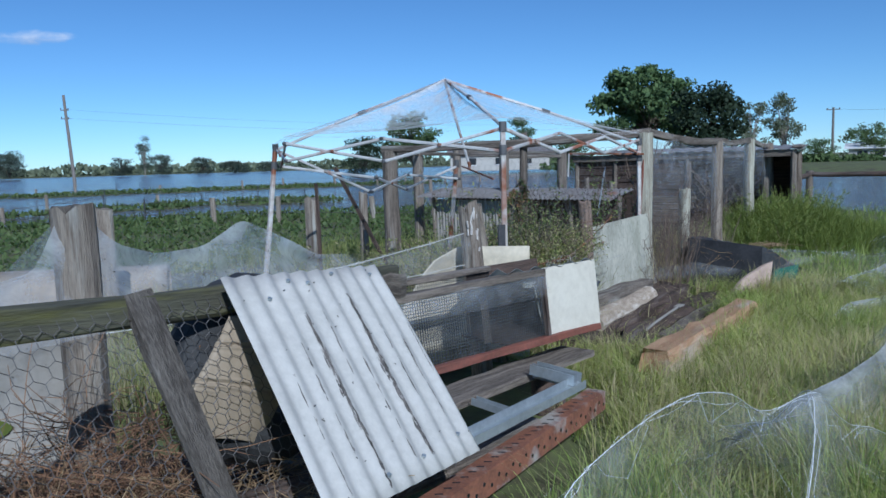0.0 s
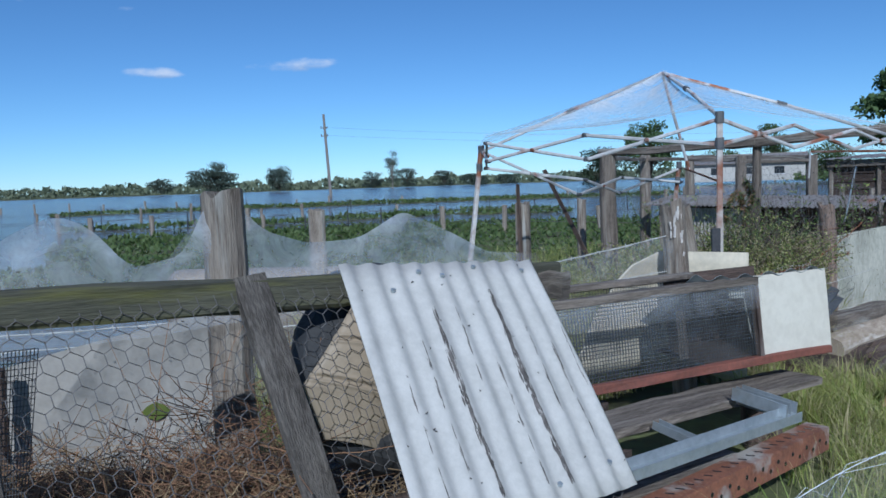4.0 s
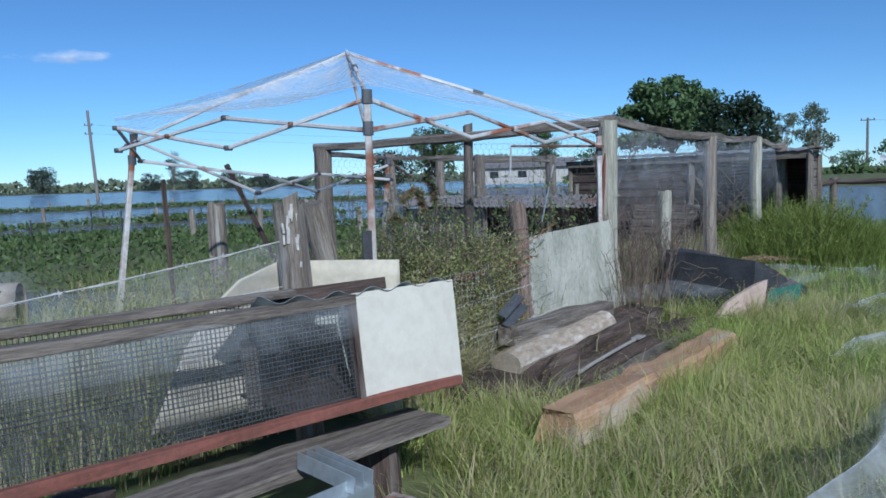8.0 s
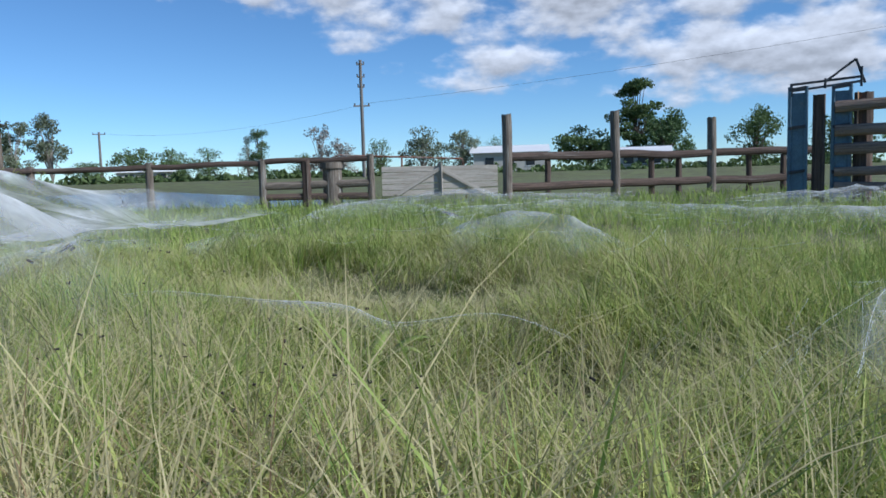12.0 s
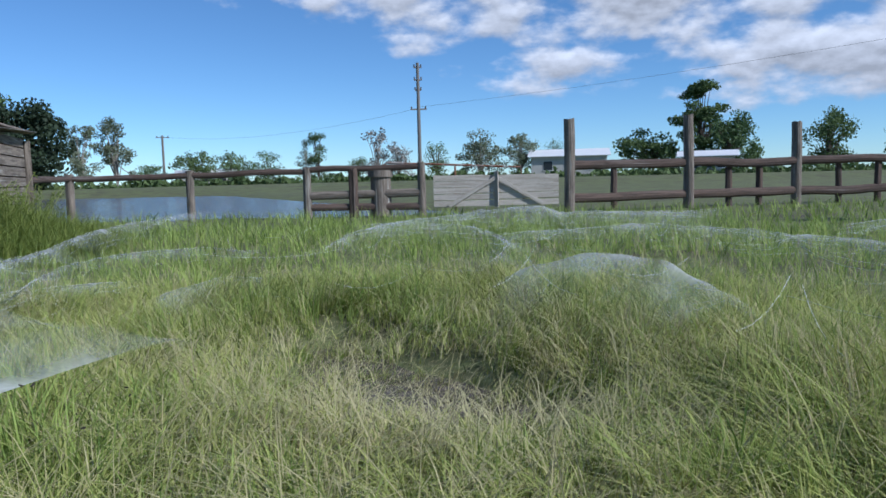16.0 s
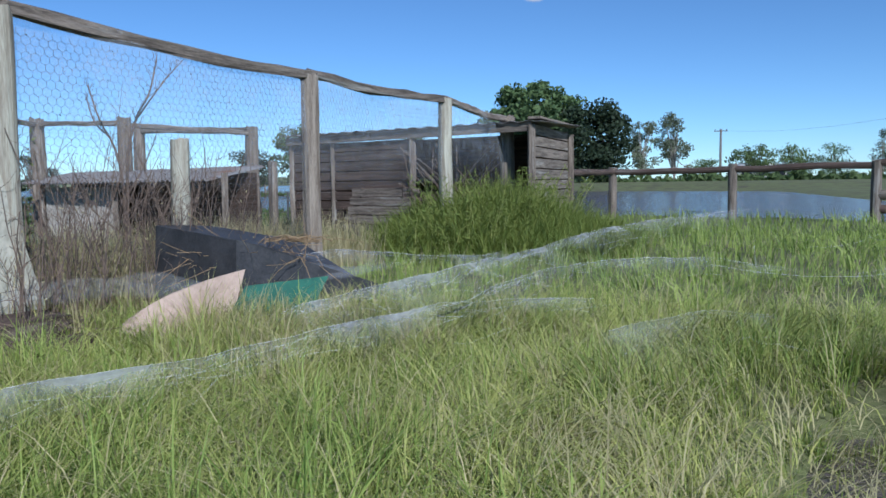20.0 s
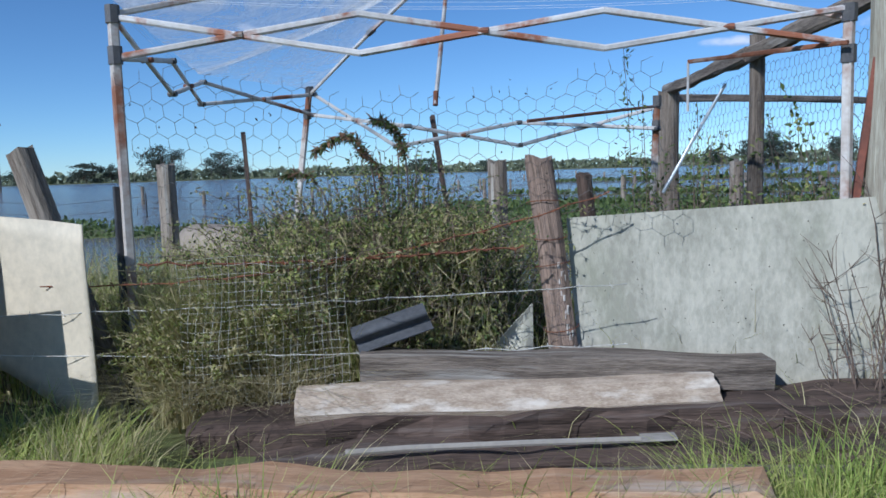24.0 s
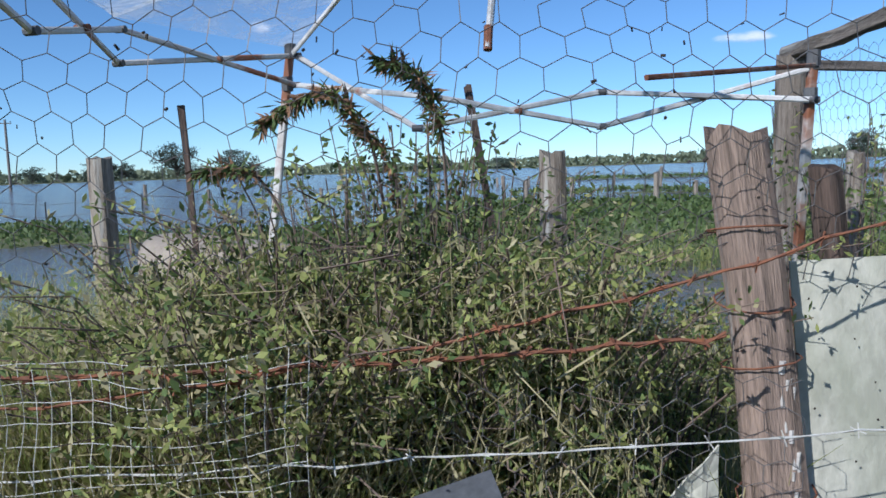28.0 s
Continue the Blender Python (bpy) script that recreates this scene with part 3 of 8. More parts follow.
wv, wf = polar_sheet([2, 6, 15, 40, 100, 300, 900, 3000, 4200], 48, lambda x, y: WATER_Z, 3.0, 4.0)
water = new("water", mesh_of("water", Geo().add(wv, wf), WATERM, (0, 0, 0)))
tagged(water, "brown flood water reflecting blue sky, lightly rippled", "flood water", kind="structure")


# ---- grass ----
RNG = np.random.default_rng(7)


def on_ground(x, y):
    return np.array([ground_z(float(a), float(c)) for a, c in zip(x, y)])


def blades(x, y, z, hgt, wid, lean, seg=2, curl=0.35, way=None):
    """Vertices and faces of many grass blades at once."""
    n = len(x)
    a = RNG.uniform(0, 2 * np.pi, n) if way is None else way - np.pi / 2 + RNG.normal(0, 0.5, n)
    side = np.stack([np.cos(a), np.sin(a), np.zeros(n)], 1)
    b_ = a + np.pi / 2 + RNG.normal(0, 0.5, n) if way is None else way
    out = np.stack([np.cos(b_), np.sin(b_), np.zeros(n)], 1)
    base = np.stack([x, y, z - 0.02], 1)
    rows_ = []
    for i in range(seg + 1):
        t = i / seg
        c = base + out * (hgt * lean * (t ** 2) * (1 + curl * t))[:, None]
        c[:, 2] += hgt * (t - 0.35 * np.clip(lean, 0, 1.2) * t ** 2.4)
        w = wid * (1 - 0.75 * t) if i < seg else wid * 0.05
        rows_ += [c - side * (w / 2)[:, None], c + side * (w / 2)[:, None]]
    k = 2 * (seg + 1)
    v = np.stack(rows_, 1).reshape(-1, 3)
    o = np.arange(n)[:, None] * k
    quads = np.array([[2 * i, 2 * i + 1, 2 * i + 3, 2 * i + 2] for i in range(seg)])
    f = (o[:, None, :] + quads[None]).reshape(-1, 4)
    return v, f


def quick_mesh(name, v, f, material):
    me = bpy.data.meshes.new(name)
    v, f = np.asarray(v, np.float32), np.asarray(f, np.int32)
    me.vertices.add(len(v))
    me.vertices.foreach_set("co", v.ravel())
    k = f.shape[1]
    me.loops.add(f.size)
    me.loops.foreach_set("vertex_index", f.ravel())
    me.polygons.add(len(f))
    me.polygons.foreach_set("loop_start", np.arange(0, f.size, k, dtype=np.int32))
    me.materials.append(material)
    me.update(calc_edges=True)
    return me


def stuff(name, v, f, material, label, category):
    return tagged(new(name, quick_mesh(name, v, f, material)), label, category, kind="stuff")


CLEAR = [(0.7, 4.25, 0.34), (1.0, 4.7, 0.34), (1.3, 5.15, 0.34), (1.6, 5.65, 0.34), (1.85, 6.05, 0.28), (4.45, 3.75, 0.6), (4.6, 4.3, 0.4), (3.3, 1.95, 0.3), (4.4, 3.2, 0.35), (0.35, 4.3, 0.36), (0.75, 4.75, 0.46), (1.15, 5.3, 0.46), (1.55, 5.95, 0.42), (1.2, 4.6, 0.22), (-0.3, 3.0, 0.5), (-0.7, 2.0, 0.6), (-1.3, 1.2, 0.8), (4.5, 3.55, 0.42), (4.5, 4.1, 0.36), (4.55, 3.2, 0.34), (3.05, 1.85, 0.22), (3.5, 2.05, 0.25), (4.85, 4.7, 0.4), (0.70, 3.55, 0.10), (0.9, 3.8, 0.10), (1.1, 4.08, 0.10), (1.3, 4.36, 0.10), (1.5, 4.63, 0.10), (1.45, 5.0, 0.3), (-0.2, 2.4, 0.35)]


def scatter(n, cx_, cy_, rad, power=0.5, keep=lambda x, y: True, soft_clear=0.04):
    r = rad * RNG.uniform(0, 1, n) ** power
    a = RNG.uniform(0, 2 * np.pi, n)
    x, y = cx_ + r * np.cos(a), cy_ + r * np.sin(a)
    ok, pool = np.ones(n, bool), np.zeros(n, bool)
    for px, py, pr in CLEAR:
        inside = np.hypot(x - px, y - py) < pr
        if px > 2.6:
            pool |= inside
        else:
            ok &= ~inside | (RNG.uniform(0, 1, n) < soft_clear)
    # open water shows in small gaps only
    gap = np.array([0.5 + noise.noise((p * 4.2, q * 4.2, 8)) for p, q in zip(x, y)])
    ok &= ~pool | (gap > 0.60) | (RNG.uniform(0, 1, n) < soft_clear)
    ok &= np.array([keep(float(p), float(q)) for p, q in zip(x, y)])
    return x[ok], y[ok]


def in_yard(x, y):
    return fence_side(x, y) < -0.25 + 0.25 * noise.noise((x * 2, y * 2, 0)) and rail_side(x, y) < 0.6 and not (x < -0.1 and y > -0.9 and y < 3.4 and fence_side(x, y) > -1.15)


def tufty(x, y):
    return 0.5 + 0.5 * np.array([noise.noise((p * 1.7, q * 1.7, 11)) + 0.6 * noise.noise((p * 5, q * 5, 3)) for p, q in zip(x, y)])


# wet hollows: the grass round them is low and trampled
HOLLOWS = ((4.55, 3.45, 0.95), (4.75, 4.4, 0.75), (3.3, 1.92, 0.5), (2.9, 1.8, 0.35), (4.0, 3.0, 0.6))


def swirl(x, y):
    """The way in which the grass has been laid over, in patches."""
    return np.array([5.0 * noise.noise((p * 0.9, q * 0.9, 31)) + 4.5 * noise.noise((p * 3.3, q * 3.3, 5)) + 0.6 for p, q in zip(x, y)])


def stand(x, y):
    """How high the grass stands."""
    h = 0.20 + 0.26 * np.exp(-(((x - 1.65) / 0.95) ** 2 + ((y - 1.6) / 0.8) ** 2)) + 0.10 * np.exp(-(((x - 4.7) / 0.8) ** 2 + ((y - 2.2) / 0.6) ** 2))
    for px, py, pr in HOLLOWS:
        h *= 1 - 0.42 * np.exp(-((x - px) ** 2 + (y - py) ** 2) / pr ** 2)
    return h


def tufts(n, k, cx_, cy_, rad, power, spread, lean, lodged, keep=in_yard, soft_clear=0.05):
    """Bunches of k blades: places, heights, leans and ways to fall of every blade, and the number of its bunch."""
    tx, ty = scatter(n, cx_, cy_, rad, power, keep, soft_clear)
    m = len(tx)
    high = stand(tx, ty) * (0.28 + 1.15 * tufty(tx, ty)) * RNG.uniform(0.6, 1.3, m)
    low_ = lodged * np.clip(1.55 - high / 0.24, 0.12, 1.0)
    ang = swirl(tx, ty)
    who = np.repeat(np.arange(m), k)
    dx, dy = RNG.normal(0, spread, m * k), RNG.normal(0, spread, m * k)
    vx = dx / spread * 0.45 + np.cos(ang[who]) * low_[who] * 0.9 + RNG.normal(0, 0.6, m * k)
    vy = dy / spread * 0.45 + np.sin(ang[who]) * low_[who] * 0.9 + RNG.normal(0, 0.6, m * k)
    ln = (lean[0] + (lean[1] - lean[0]) * RNG.uniform(0, 1, m * k)) * (0.45 + 0.75 * np.hypot(vx, vy))
    return tx[who] + dx, ty[who] + dy, high[who] * RNG.uniform(0.55, 1.3, m * k), np.clip(ln, 0.05, 2.2), np.arctan2(vy, vx), who


YARD = ((GRASSLUSH, "fresh green grass bunches standing in the wet yard"), (GRASS, "yellow green grass bunches in the wet yard"), (GRASSDRY, "pale dry grass bunches in the wet yard"))
x, y, hg, ln, wy, who = tufts(6600, 22, 2.7, 2.8, 3.7, 0.5, 0.029, (0.10, 0.58), 0.6)
kind_ = tufty(x * 0.55 + 7, y * 0.55) + RNG.normal(0, 0.16, who.max() + 1)[who] + RNG.normal(0, 0.06, len(x)) - 0.16 * np.exp(-(((x - 1.4) / 0.8) ** 2 + ((y - 1.6) / 0.9) ** 2))
for sel, (m_, lab) in zip((kind_ > 0.58, (kind_ <= 0.58) & (kind_ > 0.33), kind_ <= 0.33), YARD):
    stuff("long_grass", *blades(x[sel], y[sel], on_ground(x[sel], y[sel]), np.minimum(hg[sel] * 1.10, 0.50), RNG.uniform(0.003, 0.0085, int(sel.sum())), ln[sel], 3, 0.35, wy[sel]), m_, lab, "grass")
x, y, hg, ln, wy, who = tufts(4200, 12, 5.2, 5.6, 8.0, 0.6, 0.05, (0.1, 0.7), 0.7)
stuff("long_grass", *blades(x, y, on_ground(x, y), hg * 1.15, RNG.uniform(0.005, 0.011, len(x)), ln, 2, 0.35, wy), GRASSLUSH, "long green grass further across the yard", "grass")
x, y = scatter(62000, 8.0, 6.0, 26, 0.6, lambda a, c: in_yard(a, c) and math.hypot(a - 4, c - 4) > 5)
stuff("long_grass", *blades(x, y, on_ground(x, y), RNG.uniform(0.12, 0.32, len(x)), RNG.uniform(0.012, 0.026, len(x)), RNG.uniform(0.1, 0.8, len(x)), 2), GRASSLUSH, "long grass at the far side of the yard", "grass")
# matted grass, laid over in patches
x, y = scatter(52000, 3.3, 3.2, 3.6, 0.5, in_yard, 0.12)
hg = np.clip(stand(x, y), 0.10, 0.28)
stuff("bent_grass", *blades(x, y, on_ground(x, y) + RNG.uniform(0, 0.05, len(x)), hg * RNG.uniform(0.6, 1.4, len(x)), RNG.uniform(0.003, 0.0075, len(x)), RNG.uniform(0.5, 1.4, len(x)), 3, 0.2, swirl(x, y) + RNG.normal(0, 1.0, len(x))), GRASS, "bent and matted green grass in the wet yard", "grass")
# pale seed stalks
x, y = scatter(5200, 1.6, 1.6, 2.0, 0.6, in_yard)
tall = 1 + 0.5 * np.exp(-(((x - 1.7) / 0.9) ** 2 + ((y - 1.8) / 0.8) ** 2))
stuff("grass_stalks", *blades(x, y, on_ground(x, y), np.minimum(RNG.uniform(0.22, 0.46, len(x)) * tall, 0.56), RNG.uniform(0.002, 0.0042, len(x)), RNG.uniform(0.03, 0.6, len(x)), 4, 0.6), GRASSDRY, "pale dry seed stalks rising through the grass", "grass stalks")
x, y = scatter(5200, 4.6, 4.6, 6.5, 0.6, in_yard)
stuff("grass_stalks", *blades(x, y, on_ground(x, y), RNG.uniform(0.14, 0.40, len(x)), RNG.uniform(0.003, 0.006, len(x)), RNG.uniform(0.1, 1.3, len(x)), 3, 0.6), GRASSDRY, "pale dry seed stalks across the yard", "grass stalks")
x, y = scatter(3600, 2.9, 2.7, 2.6, 0.5, in_yard)
stuff("grass_stalks", *blades(x, y, on_ground(x, y), stand(x, y) * RNG.uniform(1.0, 1.9, len(x)), RNG.uniform(0.0028, 0.0056, len(x)), RNG.uniform(0.3, 1.2, len(x)), 4, 0.3), GRASSDRY, "pale leaning seed stalks crossing over the grass", "grass stalks")
x, y = scatter(1900, 1.5, 1.7, 1.3, 0.5, in_yard)
stuff("dead_stalks", *blades(x, y, on_ground(x, y), stand(x, y) * RNG.uniform(0.6, 1.3, len(x)), RNG.uniform(0.002, 0.0045, len(x)), RNG.uniform(0.1, 0.9, len(x)), 3, 0.3), STRAW, "brown dead stalks among the tall grass", "grass stalks")
# flattened dead grass on the ground, thickest round the hollows
x, y = scatter(62000, 3.4, 3.4, 4.4, 0.55, in_yard, 0.45)
wet_ = sum(np.exp(-((x - px) ** 2 + (y - py) ** 2) / (1.3 * pr) ** 2) for px, py, pr in HOLLOWS)
ok = RNG.uniform(0, 1, len(x)) < np.clip(0.16 + 0.55 * wet_ + 0.8 * (tufty(x * 0.8 + 3, y * 0.8) - 0.45), 0.08, 1)
x, y = x[ok], y[ok]
stuff("dead_grass", *blades(x, y, on_ground(x, y) + RNG.uniform(0, 0.09, len(x)), RNG.uniform(0.06, 0.20, len(x)), RNG.uniform(0.0025, 0.0055, len(x)), RNG.uniform(0.7, 1.9, len(x)), 3, 0.1, swirl(x, y) + RNG.normal(0, 1.1, len(x))), HAY, "flattened dead grass lying on wet ground", "dead grass")

# ---- the chicken run: posts, rails, netting ----
def old_post(parent, x, y, z0, z1, r, material=POSTWOOD, lean=(0, 0), rough=0.16, ragged=0.05, flat=1.0, n=14, label=""):
    g = Geo().add(*log((x - lean[0], y - lean[1], z0), (x, y, z1), r, 12, n, rough, 0.92, ragged, flat, 0.012))
    return part("post", g, material, parent, label)


def rail(parent, p, q, w=0.07, h=0.09, material=GREYWOOD, seg=8, bow=0.0, name="rail", label=""):
    return part(name, Geo().add(*timber(p, q, w, h, seg, 0.006, 0.2, bow=bow, wobble=0.02)), material, parent, label)


run = thing("chicken_run", (1.46, 6.68, 0.1), "weathered timber post and rail chicken run with sagging wire netting", "animal pen")
old_post(run, 1.46, 6.68, 0.0, 1.80, 0.078, PAINTPOST, flat=0.8)
old_post(run, 2.93, 8.60, 0.0, 1.73, 0.075, POSTWOOD, flat=0.8)
old_post(run, 4.28, 10.85, 0.0, 1.78, 0.085, PAINTPOST)
old_post(run, 5.32, 12.54, 0.0, 1.74, 0.10, POSTWOOD)
old_post(run, 0.30, 7.51, 0.0, 1.86, 0.048, GREYWOOD)
old_post(run, -1.26, 8.60, 0.0, 1.72, 0.10, GREYWOOD, flat=0.8)
old_post(run, 0.56, 12.29, 0.0, 1.72, 0.085, GREYWOOD)
old_post(run, -0.96, 13.71, 0.0, 1.82, 0.10, GREYWOOD)
old_post(run, -0.13, 15.74, 0.0, 1.83, 0.10, GREYWOOD)
old_post(run, 1.87, 13.97, 0.0, 1.72, 0.10, GREYWOOD)
old_post(run, 2.15, 7.53, 0.0, 1.18, 0.066, PAINTPOST, label="broken pale stump post")
top = [(0.2, 7.54, 1.70), (1.46, 6.68, 1.80), (2.93, 8.60, 1.73), (4.28, 10.85, 1.78), (5.45, 12.75, 1.70)]
rail(run, (-1.36, 8.68, 1.735), (0.30, 7.46, 1.735), 0.07, 0.085)
rail(run, (0.24, 7.50, 1.735), (1.50, 6.66, 1.79), 0.07, 0.085)
for i in range(1, 4):
    a, b2 = top[i], top[i + 1]
    rail(run, (*a[:2], a[2] - 0.005), (*b2[:2], b2[2] - 0.005), 0.06, 0.075, GREYWOOD, bow=-0.03)
rail(run, (-1.26, 8.60, 1.66), (-0.96, 13.71, 1.74), 0.05, 0.06)
rail(run, (-0.96, 13.71, 1.74), (0.56, 12.29, 1.66), 0.05, 0.06)
rail(run, (-0.13, 15.74, 1.78), (1.87, 13.97, 1.66), 0.06, 0.08)
rail(run, (0.56, 12.29, 1.62), (1.87, 13.97, 1.62), 0.05, 0.06)


def between(a, b2, z0, z1, sag=0.0):
    length = math.hypot(b2[0] - a[0], b2[1] - a[1])

    def fn(u, v):
        t = u / length
        w = 0.02 * noise.noise((u * 2.1, v * 2.3, a[0]))
        nx, ny = (b2[1] - a[1]) / length, -(b2[0] - a[0]) / length
        return (a[0] + (b2[0] - a[0]) * t + nx * w, a[1] + (b2[1] - a[1]) * t + ny * w, z0 + v - sag * 4 * t * (1 - t) * v / max(0.01, z1 - z0))

    return fn, length, z1 - z0


for a, b2, z0, z1, cell in (((1.46, 6.68), (2.93, 8.6), 0.25, 1.72, 0.05), ((2.93, 8.6), (4.28, 10.85), 0.9, 1.68, 0.05), ((0.3, 7.51), (1.46, 6.68), 0.9, 1.72, 0.06), ((-1.26, 8.6), (0.3, 7.51), 0.9, 1.68, 0.08)):
    fn, wdt, hgt = between(a, b2, z0, z1, 0.03)
    part("wire_netting", Geo().add(*hex_net(fn, wdt, hgt, cell, 0.0011)), WIRE, run, "thin hexagonal wire netting")

# the front fence with its leaning posts and wires
front = thing("wire_fence", (0.0, 4.5, 0.12), "leaning old fence posts with barbed wire and netting", "fence")
old_post(front, -0.54, 3.46, 0.05, 1.28, 0.064, POSTWOOD, (-0.06, 0.04), 0.34, 0.12, label="grey split post with a jagged top")
old_post(front, -0.50, 3.785, 0.05, 1.26, 0.058, POSTWOOD, (-0.195, -0.31), 0.14, 0.03, label="grey brown leaning post with a rounded top")
old_post(front, 0.60, 5.58, 0.05, 1.18, 0.062, REDWOOD, (-0.07, -0.12), 0.26, 0.08, label="red brown split post with lichen")
part("post", Geo().add(*log((0.74, 5.84, 0.05), (0.66, 5.78, 1.10), 0.035, 8, 10, 0.15, 0.9, 0.04)), DARKWOOD, front, "dark thin post")
part("star_picket", Geo().add(*timber((-0.285, 4.10, 0.05), (-0.285, 4.10, 1.10), 0.05, 0.022, 2)), BLACKTIN, front, "black steel picket")
part("star_picket", Geo().add(*timber((-1.70, 5.20, 0.0), (-1.718, 5.152, 1.405), 0.024, 0.024, 4)), DARKWOOD, front, "dark leaning stake")
part("star_picket", Geo().add(*timber((-1.0, 6.32, 0.1), (-1.72, 6.58, 1.525), 0.032, 0.032, 4)), DARKWOOD, front, "dark leaning stake")
part("star_picket", Geo().add(*timber((1.36, 6.62, 0.9), (1.42, 6.66, 1.52), 0.06, 0.03, 3)), REDPAINT, front, "short rusty stake")
fdir = V(1.46 + 0.54, 6.68 - 3.46, 0).normalized()
fnor = V(fdir.y, -fdir.x, 0)


def on_fence(s, z, off=0.0):
    """A place s metres along the fence from its first post."""
    return V(-0.40, 3.62, z) + fdir * s + fnor * off


def strand(s0, s1, z0, z1, sag, off=0.0, wob=0.012, nseg=40, seed=0):
    return [on_fence(s0 + (s1 - s0) * i / nseg, z0 + (z1 - z0) * i / nseg - sag * 4 * (i / nseg) * (1 - i / nseg) + wob * noise.noise((i * 0.5, seed, 1)), off + wob * noise.noise((i * 0.4, seed, 7))) for i in range(nseg + 1)]


def barbed(pts, r, material, label, every=0.11, barb=0.014):
    g = Geo().add(*tube(pts, r, 4))
    twist = [p + V(0, 0, r * 1.6 * math.sin(i * 2.4)) + fnor * (r * 1.6 * math.cos(i * 2.4)) for i, p in enumerate(pts)]
    g.add(*tube(twist, r * 0.8, 3))
    run_ = 0.0
    for a, b2 in zip(pts, pts[1:]):
        run_ += (b2 - a).length
        if run_ > every:
            run_ = 0
            k = random.uniform(0, 6)
            e = V(0, math.cos(k), math.sin(k)) * barb
            g.add(*prism_wire([(a - e, a + e), (a - V(e.z, 0, e.y), a + V(e.z, 0, e.y))], r * 0.8))
    return part("barbed_wire", g, material, front, label)


barbed(strand(0.0, 2.5, 0.62, 0.66, 0.01, 0.05, seed=1), 0.0016, PALEWIRE, "dull galvanised barbed wire")
barbed(strand(0.0, 2.5, 0.47, 0.42, 0.02, 0.05, seed=2), 0.0016, PALEWIRE, "dull galvanised barbed wire")
barbed(strand(0.2, 2.45, 0.72, 1.02, 0.10, -0.02, seed=3), 0.0026, RUSTWIRE, "rusted barbed wire", 0.06)
barbed(strand(0.6, 2.1, 0.80, 0.82, 0.02, 0.02, seed=4), 0.0035, RUSTWIRE, "thick rusted barbed wire", 0.05)
barbed([V(-0.52, 3.46, 1.12) + (V(-4.6, 1.3, 0.85) - V(-0.52, 3.46, 1.12)) * (i / 30) - V(0, 0, 0.16 * 4 * (i / 30) * (1 - i / 30)) for i in range(31)], 0.003, PALEWIRE, "sagging wire wrapped in web")
barbed([V(-0.52, 3.46, 0.92) + (V(-4.6, 1.5, 0.70) - V(-0.52, 3.46, 0.92)) * (i / 30) - V(0, 0, 0.08 * 4 * (i / 30) * (1 - i / 30)) for i in range(31)], 0.0022, PALEWIRE, "sagging wire wrapped in web")
g = Geo()
for s, z, k in ((2.28, 0.98, 0), (2.28, 0.72, 1), (2.25, 0.45, 2), (2.3, 0.84, 3)):
    ring = [V(0.672 - 0.062 * z, 5.705 - 0.106 * z, z) + (fdir * math.cos(a) + fnor * math.sin(a)) * 0.075 + V(0, 0, 0.012 * math.sin(a + k)) for a in np.linspace(0, 6.28, 13)]
    part("tie_wire", Geo().add(*tube(ring, 0.002, 4)), RUSTWIRE, front, "wire twisted round the post")


def upper_net(u, v):
    p = on_fence(0.56 + u, 0.90 + v, -0.06 - 0.10 * math.sin(u * 1.5) + 0.14 * noise.noise((u * 1.6, v * 2.2, 2)) + 0.06 * noise.noise((u * 5, v * 5, 2)))
    return p + (fdir * noise.noise((u * 4, v * 4, 9)) + V(0, 0, 1) * noise.noise((u * 4, v * 4, 5))) * 0.030 + V(0, 0, 0.06 * noise.noise((u * 1.4, v, 5)))


part("wire_netting", Geo().add(*hex_net(upper_net, 2.15, 0.74, 0.074, 0.0011, lambda u, v: v < 0.58 + 0.06 * math.sin(u * 3.4 + 0.6))), WIRE, front, "large hexagonal wire netting")


g = Geo()
for i in range(170):
    if i < 110:
        c = V(upper_net(random.uniform(0, 2.1), random.uniform(0.05, 0.6)))
    else:
        t = random.random()
        c = V(1.46 + 1.47 * t, 6.68 + 1.92 * t, random.uniform(1.0, 1.7))
    g.add(*log(c, c + V(random.uniform(-0.008, 0.008), random.uniform(-0.008, 0.008), random.uniform(-0.01, 0.004)), random.uniform(0.001, 0.0032), 1, 5, 0.4))
tagged(part("speck", g, DEBRIS, front, "dark specks caught in the netting"), kind="stuff")


def lower_net(u, v):
    return on_fence(1.25 + u, 0.2 + v, -0.06 + 0.16 * noise.noise((u * 2.3, v * 2.7, 8)))


part("wire_netting", Geo().add(*hex_net(lower_net, 1.0, 0.55, 0.055, 0.0009)), WIRE, front, "crumpled hexagonal wire netting")


def weld(u, v):
    return on_fence(0.76 + u + 0.012 * noise.noise((u * 6, v * 6, 9)), 0.20 + v * (1 - 0.10 * max(0, 0.3 - u)) + 0.03 * noise.noise((u * 4, v * 2, 6)), 0.06 + 0.10 * noise.noise((u * 3.5, v * 3.5, 4)) + 0.02 * noise.noise((u * 12, v * 12, 4)))


part("mesh_panel", square_net(weld, 0.64, 0.62, 0.032, 0.0008, 20), PALEWIRE, front, "pale welded square wire mesh")

LICHEN = mat("pale lichen crust", (0.66, 0.62, 0.56), (0.44, 0.40, 0.36), 0.95, 30, 0.5)
g = Geo()
